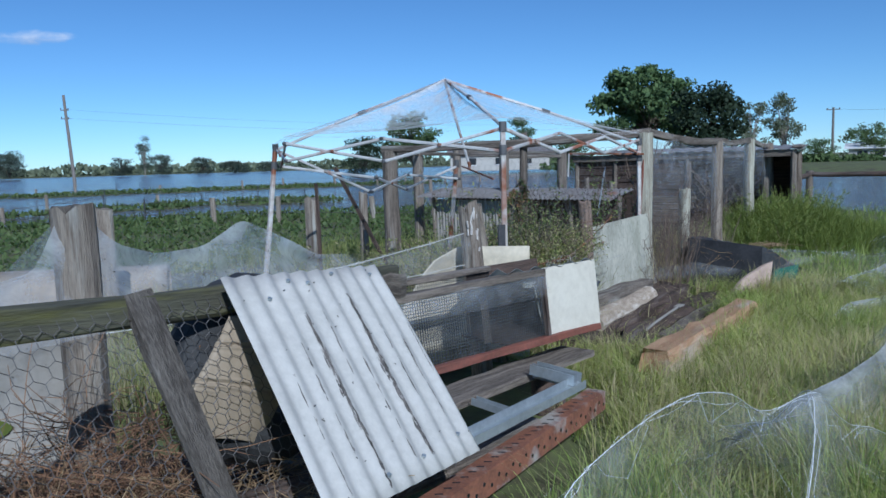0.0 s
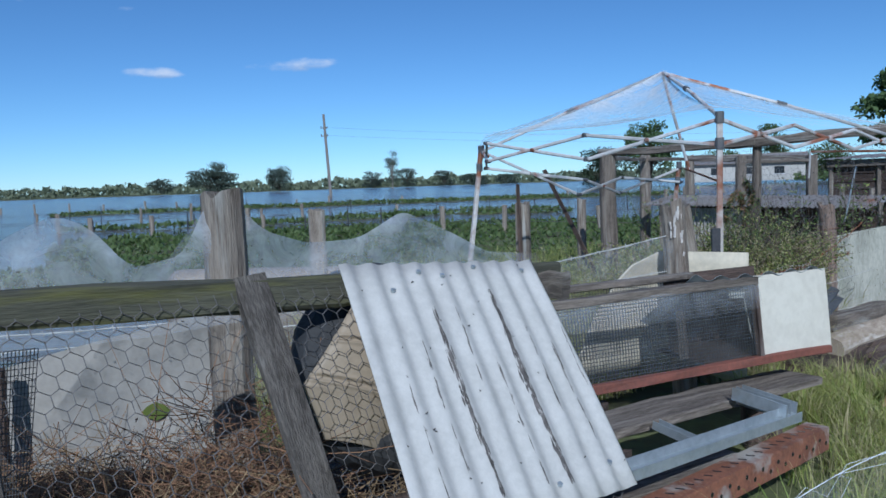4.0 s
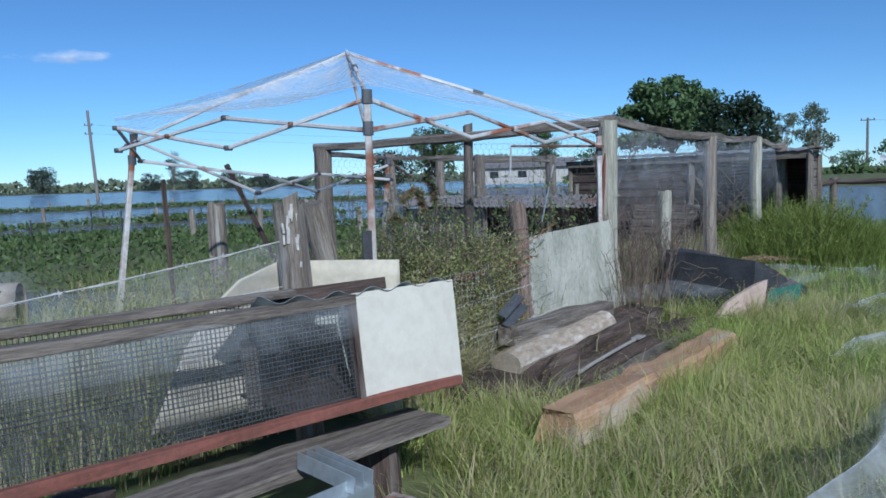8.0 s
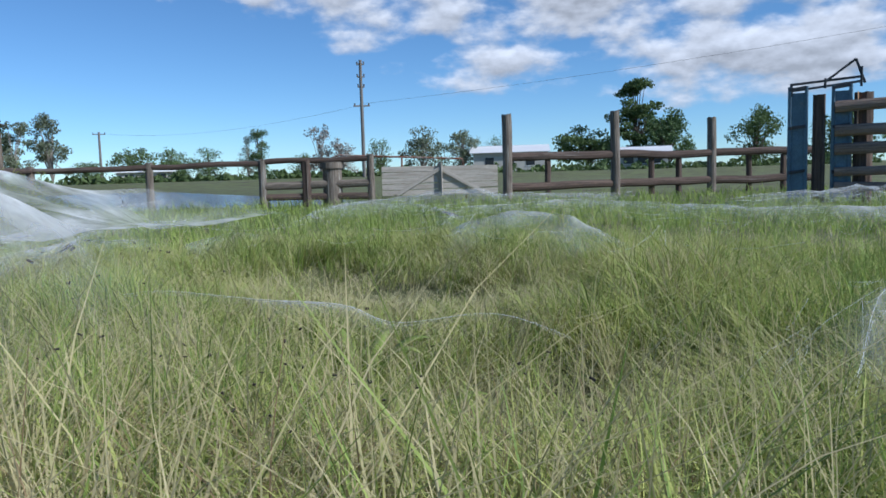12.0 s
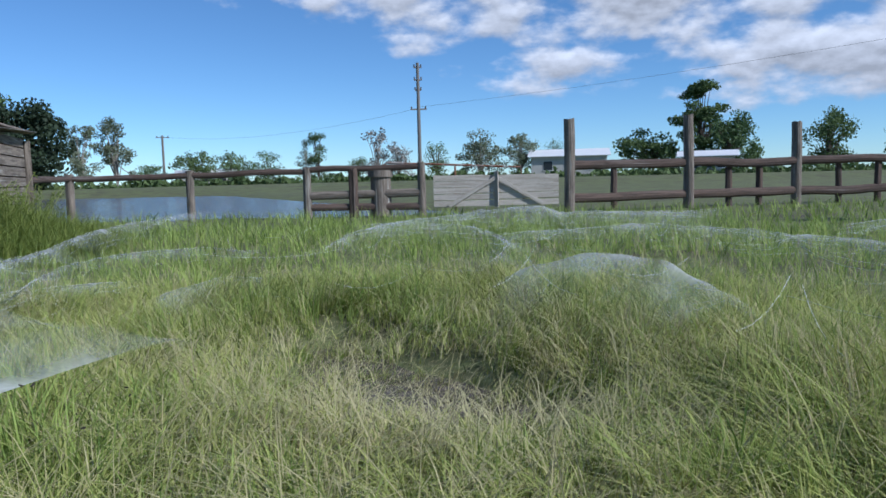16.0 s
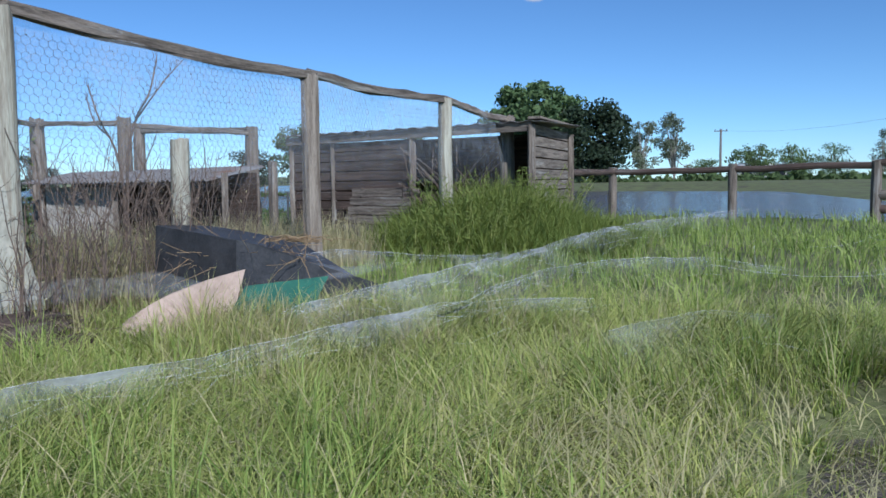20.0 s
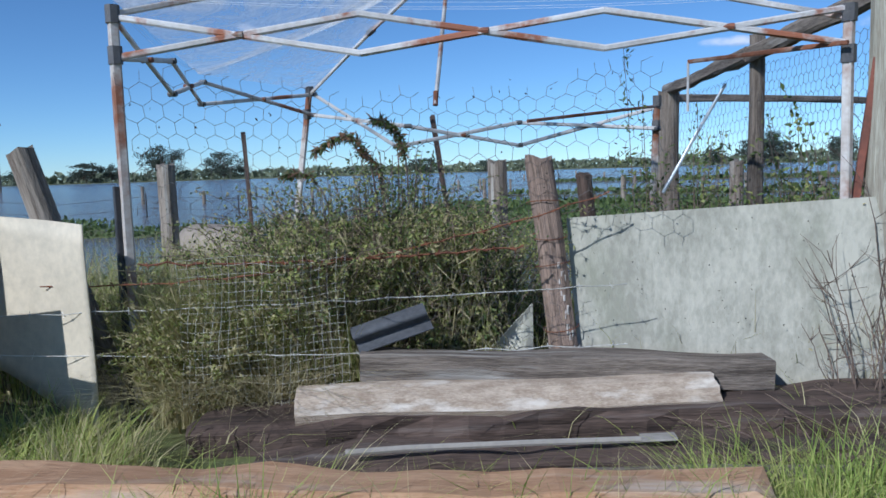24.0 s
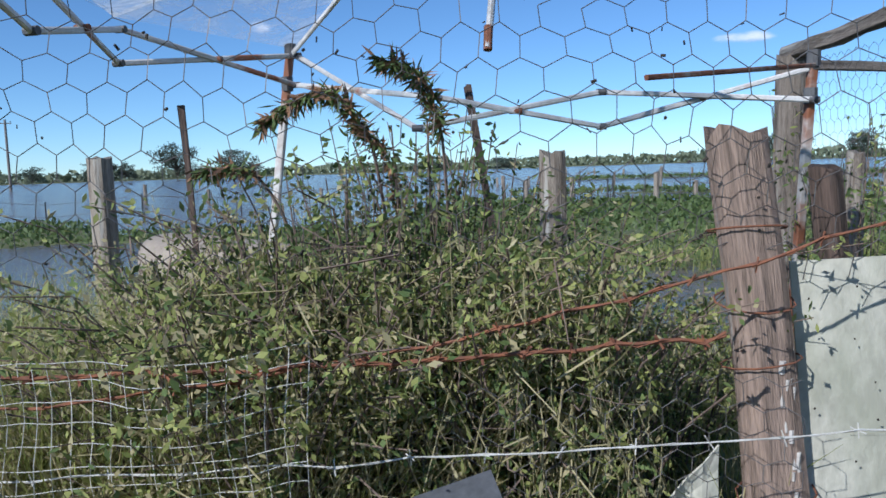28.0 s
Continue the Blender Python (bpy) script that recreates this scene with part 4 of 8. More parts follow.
for i in range(34):
    z_ = random.choice((0.3, 0.42, 0.5, 0.62, 0.7)) + random.gauss(0, 0.05)
    c = V(0.672 - 0.062 * z_, 5.705 - 0.106 * z_, z_) + (fnor * 0.8 + fdir * random.uniform(0.15, 0.6)).normalized() * 0.056
    g.add(*log(c, c + V(random.uniform(-0.006, 0.006), 0, random.uniform(0.012, 0.05)), random.uniform(0.002, 0.0065), 2, 6, 0.4))
tagged(part("lichen", g, LICHEN, front, "white lichen crust on the post"), kind="stuff")
g = Geo()
for i in range(14):
    z_ = random.uniform(0.98, 1.22)
    c = V(-0.48 - 0.048 * z_, 3.42 + 0.03 * z_, z_) + V(random.uniform(-0.5, 0.9), -0.8, 0).normalized() * 0.055
    g.add(*log(c, c + V(random.uniform(-0.006, 0.006), 0, random.uniform(0.015, 0.06)), random.uniform(0.003, 0.007), 2, 6, 0.4))
tagged(part("lichen", g, LICHEN, front, "white lichen crust on the post"), kind="stuff")

# ---- gazebo frame ----
gaz = thing("gazebo_frame", (-0.26, 4.13, 0.12), "bare white pop-up gazebo frame with rusty joints, partly collapsed", "gazebo frame")
C1, C2, C3 = (-2.16, 5.82), (-0.26, 4.13), (1.36, 6.56)
TOP, LOW = {0: 1.72, 1: 1.78, 2: 1.66, 3: 1.52}, {0: 1.60, 1: 1.61, 2: 1.56, 3: 1.40}


def bar(p, q, r=0.010, name="strut", label=""):
    return part(name, Geo().add(*timber(p, q, r * 2, r * 2.6, 3, 0.001, 0.3)), GAZEBO, gaz, label)


def scissor(a, b2, k, za, zb, drop=0.0):
    """Crossed struts between two legs."""
    def at(t, hi):
        i = t * k
        z = (za[0] + (zb[0] - za[0]) * t) if hi else (za[1] + (zb[1] - za[1]) * t)
        z -= drop * 4 * t * (1 - t)
        return (a[0] + (b2[0] - a[0]) * t, a[1] + (b2[1] - a[1]) * t, z)

    for i in range(k):
        t0, t1 = i / k, (i + 1) / k
        bar(at(t0, True), at(t1, False))
        bar(at(t0, False), at(t1, True))
        m = lerp(lerp(at(t0, True), at(t1, False), 0.5), (0, 0, 0), 0)
        part("pivot", Geo().add(*log(lerp(m, (m[0] - 0.02, m[1] - 0.02, m[2]), 1), (m[0] + 0.02, m[1] + 0.02, m[2]), 0.014, 2, 8, 0)), RUST, gaz, "rusty pivot")


scissor(C2, C3, 3, (1.77, 1.61), (1.72, 1.58), 0.0)


def linked(pairs, material=GAZEBO, label=""):
    """A row of crossed struts through pairs of (upper, lower) pivots."""
    for (a_hi, a_lo), (b_hi, b_lo) in zip(pairs, pairs[1:]):
        for p, q in ((a_hi, b_lo), (a_lo, b_hi)):
            part("strut", Geo().add(*timber(p, q, 0.018, 0.024, 3, 0.001, 0.3)), material, gaz, label)
        m = lerp(lerp(a_hi, b_lo, 0.5), lerp(a_lo, b_hi, 0.5), 0.5)
        part("pivot", Geo().add(*log((m[0] - 0.02, m[1] - 0.02, m[2]), (m[0] + 0.02, m[1] + 0.02, m[2]), 0.013, 2, 8, 0)), RUST, gaz, "rusty pivot")
        for e in (b_hi, b_lo):
            part("pivot", Geo().add(*log((e[0] - 0.016, e[1] - 0.016, e[2]), (e[0] + 0.016, e[1] + 0.016, e[2]), 0.015, 2, 8, 0)), PLASTICGREY, gaz, "dark plastic joint")


# the side towards the water has folded outwards
linked([((-0.26, 4.13, 1.77), (-0.26, 4.13, 1.61)), ((-1.12, 4.58, 1.735), (-1.11, 4.57, 1.565)), ((-1.92, 4.98, 1.73), (-1.91, 4.96, 1.59)), ((-2.16, 5.85, 1.70), (-2.12, 5.82, 1.55))])
linked([((-2.16, 5.85, 1.70), (-2.12, 5.82, 1.55)), ((-1.28, 6.10, 1.42), (-1.33, 6.04, 1.29)), ((-1.0, 6.80, 1.43), (-1.02, 6.82, 1.28)), ((-0.45, 7.53, 1.50), (-0.44, 7.52, 1.36))])
for c, z, foot in ((C1, 1.74, (-2.34, 5.62)), (C2, 1.80, C2), (C3, 1.72, C3), ((-0.45, 7.53), 1.56, (-0.62, 7.62))):
    lg = part("leg", Geo().add(*timber((*foot, 0.0), (*c, z), 0.038, 0.038, 8, 0.001, 0.15)), RUSTLEG, gaz, "white leg tube with brown rust")
    for zz_ in ((z - 0.02), (z - 0.18)):
        t = zz_ / z
        px, py = foot[0] + (c[0] - foot[0]) * t, foot[1] + (c[1] - foot[1]) * t
        part("joint", Geo().add(*timber((px, py, zz_ - 0.035), (px, py, zz_ + 0.035), 0.052, 0.052, 2, 0.0, 0.25)), PLASTICGREY, gaz, "dark plastic joint")
APEX = (-0.60, 5.99, 2.30)
for c, z in ((C1, 1.70), (C2, 1.78), (C3, 1.68)):
    mid = lerp((*c, z), APEX, 0.5)
    mid = (mid[0], mid[1], mid[2] + 0.02)
    bar((*c, z), mid, 0.010, "rafter")
    bar(mid, APEX, 0.010, "rafter")
    part("joint", Geo().add(*timber(lerp(mid, APEX, -0.03), lerp(mid, APEX, 0.05), 0.034, 0.034, 2, 0, 0.2)), PLASTICGREY, gaz, "dark plastic joint")
bar((-0.40, 5.74, 1.475), (APEX[0], APEX[1], APEX[2] - 0.02), 0.010, "centre_pole", "white centre pole hanging loose from the peak")
part("pole_end", Geo().add(*log((-0.40, 5.74, 1.47), (-0.415, 5.755, 1.545), 0.014, 2, 8, 0.0)), RUST, gaz, "rusty red pole end")
part("strut", Geo().add(*timber((0.96, 6.325, 1.455), (0.828, 6.083, 1.002), 0.010, 0.013, 3, 0.001, 0.3)), GALV, gaz, "thin grey strut hanging aslant")

part("strut", Geo().add(*timber((-0.16, 6.17, 1.375), (-0.40, 7.45, 1.50), 0.014, 0.018, 3, 0.001, 0.3)), RUST, gaz, "bent dark rusted strut")
part("strut", Geo().add(*timber((0.634, 6.49, 1.60), (1.39, 6.50, 1.575), 0.014, 0.018, 3, 0.001, 0.3)), RUST, gaz, "bent rusty strut")
part("strut", Geo().add(*timber((0.634, 6.49, 1.60), (0.625, 6.50, 1.37), 0.012, 0.015, 3, 0.001, 0.3)), GAZEBO, gaz, "broken strut hanging down")

# ---- hutch and scrap pile ----
hut = thing("rabbit_hutch", (-0.55, 2.5, 0.5), "long low wire hutch with a white nest box end", "hutch")
HB, HR = V(-1.55, 1.52, 0.585), V(0.17, 3.08, 0.585)
hd = V(HR.x - HB.x, HR.y - HB.y, 0).normalized()
hn = V(hd.y, -hd.x, 0)
BL = V(-0.19, 2.76, 0.59)


def hp(s, z, back=0.0, lean=0.12):
    """A place on the hutch's front, s metres along from its left end."""
    return HB + hd * s + V(0, 0, z) - hn * (back + lean * z)


HL = (HR - HB).length
SB = (BL - HB).length + 0.03
part("base_rail", Geo().add(*timber(hp(0, 0.0), hp(HL, 0.0), 0.035, 0.036, 10, 0.003)), REDPAINT, hut, "flaking red painted base rail")
part("top_rail", Geo().add(*timber(hp(0, 0.35), hp(SB, 0.36), 0.05, 0.035, 10, 0.003)), GREYWOOD, hut, "grey top rail under web")
part("stile", Geo().add(*timber(hp(SB - 0.01, 0.02), hp(SB - 0.01, 0.36), 0.022, 0.03, 3)), DARKWOOD, hut)
part("back_rail", Geo().add(*timber(hp(0, 0.34, 0.40), hp(SB, 0.345, 0.40), 0.05, 0.03, 10, 0.003)), GREYWOOD, hut, "grey back rail under web")
part("stile", Geo().add(*timber(hp(0, 0.02), hp(0, 0.36), 0.03, 0.03, 3)), DARKWOOD, hut)
part("mesh_front", square_net(lambda u, v: hp(u, 0.03 + v, 0.002 + 0.004 * noise.noise((u * 5, v * 5, 1))), SB, 0.32, 0.0150, 0.0018, 3), MESHWIRE, hut, "fine dark square mesh")
part("floor_board", Geo().add(*sheet(lambda u, v: hp(1.62 + u * (HL - 1.62), 0.005, v * 0.42), 6, 3, 0.012)), DARKWOOD, hut, "dark floor board")
part("mesh_back", square_net(lambda u, v: hp(u, 0.01 + v, 0.40), SB, 0.33, 0.0165, 0.0016, 3), MESHWIRE, hut, "fine dark square mesh")
part("back_panel", Geo().add(*sheet(lambda u, v: hp(1.70 + u * (HL - 1.70), v * 0.36, 0.41), 6, 3, 0.008)), DARKWOOD, hut, "dark back panel")
part("inner_panel", Geo().add(*sheet(lambda u, v: hp(1.50 + u * 0.05, 0.02 + v * 0.24, 0.12), 2, 4, 0.006)), GREYWOOD, hut, "grey inner batten")
part("hasp", Geo().add(*timber(hp(SB - 0.15, 0.31, 0.012), hp(SB - 0.06, 0.30, 0.012), 0.004, 0.022, 2)).add(*timber(hp(SB - 0.065, 0.30, 0.012), hp(SB - 0.035, 0.10, 0.012), 0.02, 0.004, 2)), BOARDM, hut, "pale L shaped bracket")
part("nest_front", Geo().add(*sheet(lambda u, v: hp(SB + u * (HL - SB + 0.01), -0.015 + v * 0.395, -0.006 + 0.004 * math.sin(u * 3 + v * 2)), 6, 6, 0.008)), WHITEPAINT, hut, "white painted nest box front, rust at its foot")
part("rust_edge", Geo().add(*sheet(lambda u, v: hp(SB + 0.01 + u * (HL - SB - 0.02), -0.012 + v * (0.022 + 0.018 * noise.noise((u * 9, 1, 1))), -0.0105 + 0.004 * math.sin(u * 3)), 40, 2, 0.001)), RUST, hut, "rust stain along the nest box foot")
part("nest_side", Geo().add(*sheet(lambda u, v: hp(HL + 0.005, v * (0.375 - 0.25 * u), u * 0.40), 4, 4, 0.008)), WHITEPAINT, hut)
part("nest_top", Geo().add(*sheet(lambda u, v: hp(SB + u * (HL - SB), 0.37 - 0.25 * v, v * 0.40), 4, 4, 0.008)), WHITEPAINT, hut)
part("roof_iron", Geo().add(*sheet(lambda u, v: hp(SB - 0.36 + u * 0.84, 0.386 + 0.011 * math.cos(u * 36) + 0.02 * math.exp(-u * 9) - 0.26 * v, -0.012 + v * 0.40), 90, 4, 0.0015)), DULLSHEET, hut, "lifting corrugated roof iron")
# planks and steel under the hutch
solo("plank", Geo().add(*timber((-1.35, 1.30, 0.52), (0.04, 3.08, 0.44), 0.22, 0.035, 14, 0.006, 0.15, wobble=0.01)), GREYWOOD, "broad grey weathered plank under the hutch", "plank", "scrap planks")
solo("plank", Geo().add(*timber((-1.15, 1.18, 0.40), (-0.30, 2.02, 0.38), 0.16, 0.035, 8, 0.006, 0.15, ragged=0.06)), GREYWOOD, "short broken grey plank under the hutch", "plank", "scrap planks")
for k, (p, q) in enumerate((((-1.35, 1.45, 0.2), (-1.2, 1.3, 0.5)), ((-0.15, 2.95, 0.12), (-0.15, 2.95, 0.42)), ((-0.9, 2.2, 0.12), (-0.9, 2.2, 0.5)))):
    solo("support_block", Geo().add(*timber(p, q, 0.16, 0.16, 4, 0.006)), DARKWOOD, "dark timber block under the hutch planks", "timber block", "support blocks")
fr = thing("steel_frame", (-0.5, 1.9, 0.4), "galvanised steel channel frame lying under the hutch", "steel frame")


def channel(parent, p, q, w, h, t=0.004, name="channel", material=GALV):
    d, s, u = axes_of(p, q)
    g_ = Geo()
    g_.add(*timber(p, q, w, t, 4, 0.0005, 0.1))
    for k in (-1, 1):
        e = s * (k * (w / 2 - t / 2)) + u * (h / 2)
        g_.add(*timber(V(p) + e, V(q) + e, t, h, 4, 0.0005, 0.1))
    return part(name, g_, material, parent)


channel(fr, (-1.05, 0.98, 0.52), (-0.11, 2.27, 0.47), 0.085, 0.035)
channel(fr, (-0.11, 2.28, 0.475), (-0.30, 2.43, 0.50), 0.075, 0.05)
channel(fr, (-0.48, 1.88, 0.47), (-0.62, 2.0, 0.49), 0.04, 0.03)
channel(fr, (-0.95, 1.36, 0.45), (-1.1, 1.5, 0.46), 0.05, 0.03)
part("flange", Geo().add(*sheet(lambda u, v: V(-0.11, 2.29, 0.45) + V(-0.19, 0.15, 0.02) * u + V(0, 0, 0.075 * v), 4, 2, 0.003)), GALV, fr, "upright end flange")
rs = thing("perforated_beam", (-0.4, 1.75, 0.35), "rusty perforated steel beam with slots and holes", "steel beam")
PA, PB = V(-1.05, 0.80, 0.44), V(0.0, 2.38, 0.415)
pd_, ps_, pu_ = axes_of(PA, PB)
part("flange", Geo().add(*timber(PA, PB, 0.09, 0.006, 8, 0.0015, 0.2)), RUST, rs)
part("web_plate", Geo().add(*timber(PA + ps_ * 0.045 - V(0, 0, 0.045), PB + ps_ * 0.045 - V(0, 0, 0.045), 0.005, 0.09, 8, 0.0015, 0.2)), RUST, rs)
part("web_plate", Geo().add(*timber(PA - ps_ * 0.045 - V(0, 0, 0.045), PB - ps_ * 0.045 - V(0, 0, 0.045), 0.005, 0.09, 8, 0.0015, 0.2)), RUST, rs)
# steel is not cut: dark inlays give the shade inside slots and holes
g1, g2 = Geo(), Geo()
for i in range(34):
    c = PA + (PB - PA) * ((i + 0.5) / 34)
    g1.add(*timber(c + V(0, 0, 0.0028) - pd_ * 0.008 - ps_ * 0.012, c + V(0, 0, 0.0028) + pd_ * 0.008 + ps_ * 0.012, 0.009, 0.002, 2, 0, 0.3))
    c2 = c + ps_ * 0.0475 - V(0, 0, 0.035 + 0.022 * (i % 2))
    g2.add(*log(c2 - ps_ * 0.002, c2 + ps_ * 0.0012, 0.0085, 1, 10, 0))
part("slot", g1, DARKGAP, rs, "dark inlays in place of shaded punched slots")
part("hole", g2, DARKGAP, rs, "dark discs in place of shaded punched holes")

# the white corrugated sheet leaning over the rail
cs = thing("corrugated_sheet", (-1.0, 1.0, 0.3), "white corrugated roofing sheet with dark streaks leaning on a rail", "roofing sheet")
A0, A1, A3 = V(-1.385, 0.87, 1.235), V(-0.995, 1.475, 1.18), V(-0.675, 1.11, 0.655)
dn = (A3 - A1) * 1.06


def corr(u, v, lift=0.0):
    p = A0 + (A1 - A0) * u + dn * v
    nrm = (A1 - A0).cross(dn).normalized()
    if nrm.z < 0:
        nrm = -nrm
    return p + nrm * (0.0052 * math.sin(u * 9.4 * 2 * math.pi) + lift + 0.006 * math.sin(v * 3))


part("steel", Geo().add(*sheet(lambda u, v: corr(u, v), 150, 10, 0.0012)), WHITESTEEL, cs, smooth=True)
g = Geo()
for u0, v0, v1, w_, n_ in ((0.345, 0.20, 0.97, 0.011, 60), (0.665, 0.14, 0.90, 0.014, 70), (0.24, 0.30, 0.85, 0.006, 26), (0.78, 0.3, 0.66, 0.006, 18), (0.885, 0.36, 0.78, 0.007, 26), (0.555, 0.45, 0.92, 0.006, 22), (0.45, 0.2, 0.5, 0.005, 14), (0.13, 0.45, 0.92, 0.005, 20), (0.98, 0.3, 0.55, 0.004, 12)):
    for k in range(n_ * (3 if n_ > 50 else 1)):
        va = v0 + (v1 - v0) * random.random()
        ln = random.uniform(0.008, 0.07) * min(1, (1 - va) * 5 + 0.1)
        uu = u0 + random.gauss(0, w_ * 0.45) + 0.006 * math.sin(va * 9)
        ww = random.uniform(0.002, w_ * 0.75)
        g.add(*sheet(lambda u, v, uu=uu, va=va, ww=ww, ln=ln: corr(uu + ww * (u - 0.5) * math.sin(math.pi * min(0.96, max(0.04, v))), va + ln * v, 0.0016), 2, 4, 0.0002))
tagged(part("streak", g, STAIN, cs, "dark mould streaks in the valleys"), kind="stuff")
g = Geo()
for u0, v0 in ((0.34, 0.05), (0.64, 0.03), (0.92, 0.05), (0.2, 0.12), (0.36, 0.93), (0.62, 0.92), (0.9, 0.9), (0.45, 0.07)):
    c = corr(u0, v0, 0.003)
    part("roof_screw", Geo().add(*log(c - V(0, 0, 0.002), c + V(0.002, -0.002, 0.005), 0.007, 2, 10, 0)), GALV, cs, "grey roof screw")
g = Geo()
for i in range(26):
    c = corr(random.random(), random.random(), 0.003)
    g.add(*log(c, c + V(random.uniform(-0.006, 0.006), random.uniform(-0.006, 0.006), 0.003), 0.0013, 1, 5, 0.2))
tagged(part("speck", g, DEBRIS, cs, "small dark specks"), kind="stuff")

# the sloping netted coop beside it
coop = thing("chicken_coop", (-1.7, 0.6, 0.15), "sloping timber coop frame with hexagonal netting and a mossy rail", "chicken coop")
RA, RB = V(-0.93, 1.60, 1.125), V(-2.40, -0.35, 1.245)
rail(coop, RA, RB, 0.045, 0.085, MOSSWOOD, 12)
L2a, L2b = V(-1.575, 0.745, 1.22), V(-1.14, 0.585, 0.12)
L1a, L1b = V(-1.955, 0.235, 1.25), V(-1.56, -0.03, 0.12)
part("sloping_board", Geo().add(*timber(L2a, L2b, 0.085, 0.03, 8, 0.004, 0.15, up=(1, -0.6, 0.3))), LICHENWOOD, coop, "grey lichen covered sloping board")
part("sloping_board", Geo().add(*timber(L1a, L1b, 0.095, 0.035, 8, 0.004, 0.15, up=(1, -0.6, 0.3))), LICHENWOOD, coop)


def slope(u, v):
    a = RB + (RA - RB) * (0.10 + u / 2.44)
    return a + V(0.37, -0.04, -1.03) * (v / 1.05) + V(0.012, -0.01, 0.01) + V(0.02, 0, 0.01) * noise.noise((u * 2, v * 2, 6))


part("wire_netting", Geo().add(*hex_net(slope, 2.1, 1.0, 0.042, 0.0012)), WIRE, coop, "hexagonal wire netting over the frame")
old_post(coop, -1.96, 1.26, 0.05, 1.44, 0.075, POSTWOOD, (-0.02, 0.02), 0.18, 0.03, label="thick round post under web")
rail(coop, (-0.99, 1.50, 1.09), (-0.90, 1.64, 1.085), 0.05, 0.08, GREYWOOD, 3)
part("floor_deck", Geo().add(*sheet(lambda u, v: V(-3.2, 0.55, 0.47) + V(2.25, 0.5, 0) * u + V(0.25, 0.75, 0) * v, 6, 4, 0.03)), DARKWOOD, coop, "raised dark floor deck")
for x_, y_ in ((-2.9, 0.8), (-1.2, 1.0), (-2.2, 1.2)):
    part("floor_leg", Geo().add(*timber((x_, y_, 0.0), (x_, y_, 0.45), 0.08, 0.08, 2)), DARKWOOD, coop)
rail(coop, (-2.3, 0.66, 0.54), (-1.0, 1.08, 0.52), 0.12, 0.06, GREYWOOD, 6, name="base_board")
rail(coop, (-2.3, 0.50, 0.48), (-0.95, 0.90, 0.44), 0.10, 0.08, GREYWOOD, 6, name="base_board")
rail(coop, (-1.55, 0.78, 0.58), (-0.95, 1.2, 0.55), 0.09, 0.05, DARKWOOD, 6, name="base_board")

fib = solo("fibre_cement_sheet", Geo().add(*sheet(lambda u, v: lerp(lerp((-1.98, 1.42, 0.45), (-3.25, 0.95, 0.45), u), lerp((-1.98, 1.42, 1.05), (-3.25, 0.95, 0.70 + 0.04 * math.sin(u * 4)), u), v), 16, 8, 0.006)), FIBRO, "white fibre cement sheet standing behind the netting", "cement sheet")
solo("lichen_patch", Geo().add(*sheet(lambda u, v: V(-2.28, 1.285, 0.68) + V(0.07, 0.04, 0) * ((u - 0.5) * (1.2 - abs(v - 0.5))) + V(0, 0, 0.05) * ((v - 0.5) * (1.3 - abs(u - 0.5))), 6, 6, 0.004)), WEED, "small green lichen clump stuck on the sheet", "lichen")
for k, (x_, y_, z_) in enumerate(((-2.70, 1.02, 0.88), (-3.95, 1.85, 1.28))):
    solo("stake", Geo().add(*log((x_, y_, 0.0), (x_ + 0.02, y_, z_), 0.03 + 0.02 * k, 6, 10, 0.12, 0.95, 0.02)), DARKWOOD, "short dark timber stake in wet grass", "stake", "stakes")


def shell(u, v):
    kl, kr = sm(0, 0.25, v), max(0.0, (v - 0.25) / 0.75)
    lo = lerp(lerp((-1.423, 0.846, 0.785), (-1.458, 0.80, 0.939), kl), (-1.363, 0.926, 1.124), kr)
    hi = lerp(lerp((-1.313, 0.992, 0.705), (-1.269, 1.051, 0.805), kl), (-1.139, 1.224, 1.03), kr)
    bulge = 0.035 * math.sin(math.pi * u) ** 0.7 + 0.02 * math.sin(math.pi * v)
    groove = 0.006 * sum(k * math.exp(-((v - c) / 0.012) ** 2) for c, k in ((0.30, 1), (0.335, -1), (0.365, 1), (0.66, 1), (0.69, -1), (0.72, 1)))
    return V(lerp(lo, hi, u)) + V(0.75, -0.54, 0.38) * (bulge + groove - 0.03)


solo("plastic_shell", Geo().add(*sheet(shell, 20, 90, 0.006)), CREAM, "cream moulded plastic shell with ribs behind netting", "plastic shell", smooth=True)


def torus(c, r, t, axis, n=28, m=10):
    ax = V(axis).normalized()
    s = ax.cross(V(0, 0, 1)).normalized()
    u = s.cross(ax)
    v, f = [], []
    for i in range(n):
        a = 2 * math.pi * i / n
        d = s * math.cos(a) + u * math.sin(a)
        for j in range(m):
            b_ = 2 * math.pi * j / m
            k = 1 + (0.06 if (i % 2 and math.cos(b_) > 0.4) else 0)
            v.append(V(c) + d * (r + t * math.cos(b_) * k) + ax * (t * 1.15 * math.sin(b_)))
    for i in range(n):
        for j in range(m):
            f.append((i * m + j, ((i + 1) % n) * m + j, ((i + 1) % n) * m + (j + 1) % m, i * m + (j + 1) % m))
    return v, f, v


solo("tyre", Geo().add(*torus((-1.36, 1.16, 0.90), 0.225, 0.085, (0.75, -0.60, 0.25), 36, 12)), BLACKRUB, "worn black tyre standing behind the coop netting", "tyre")

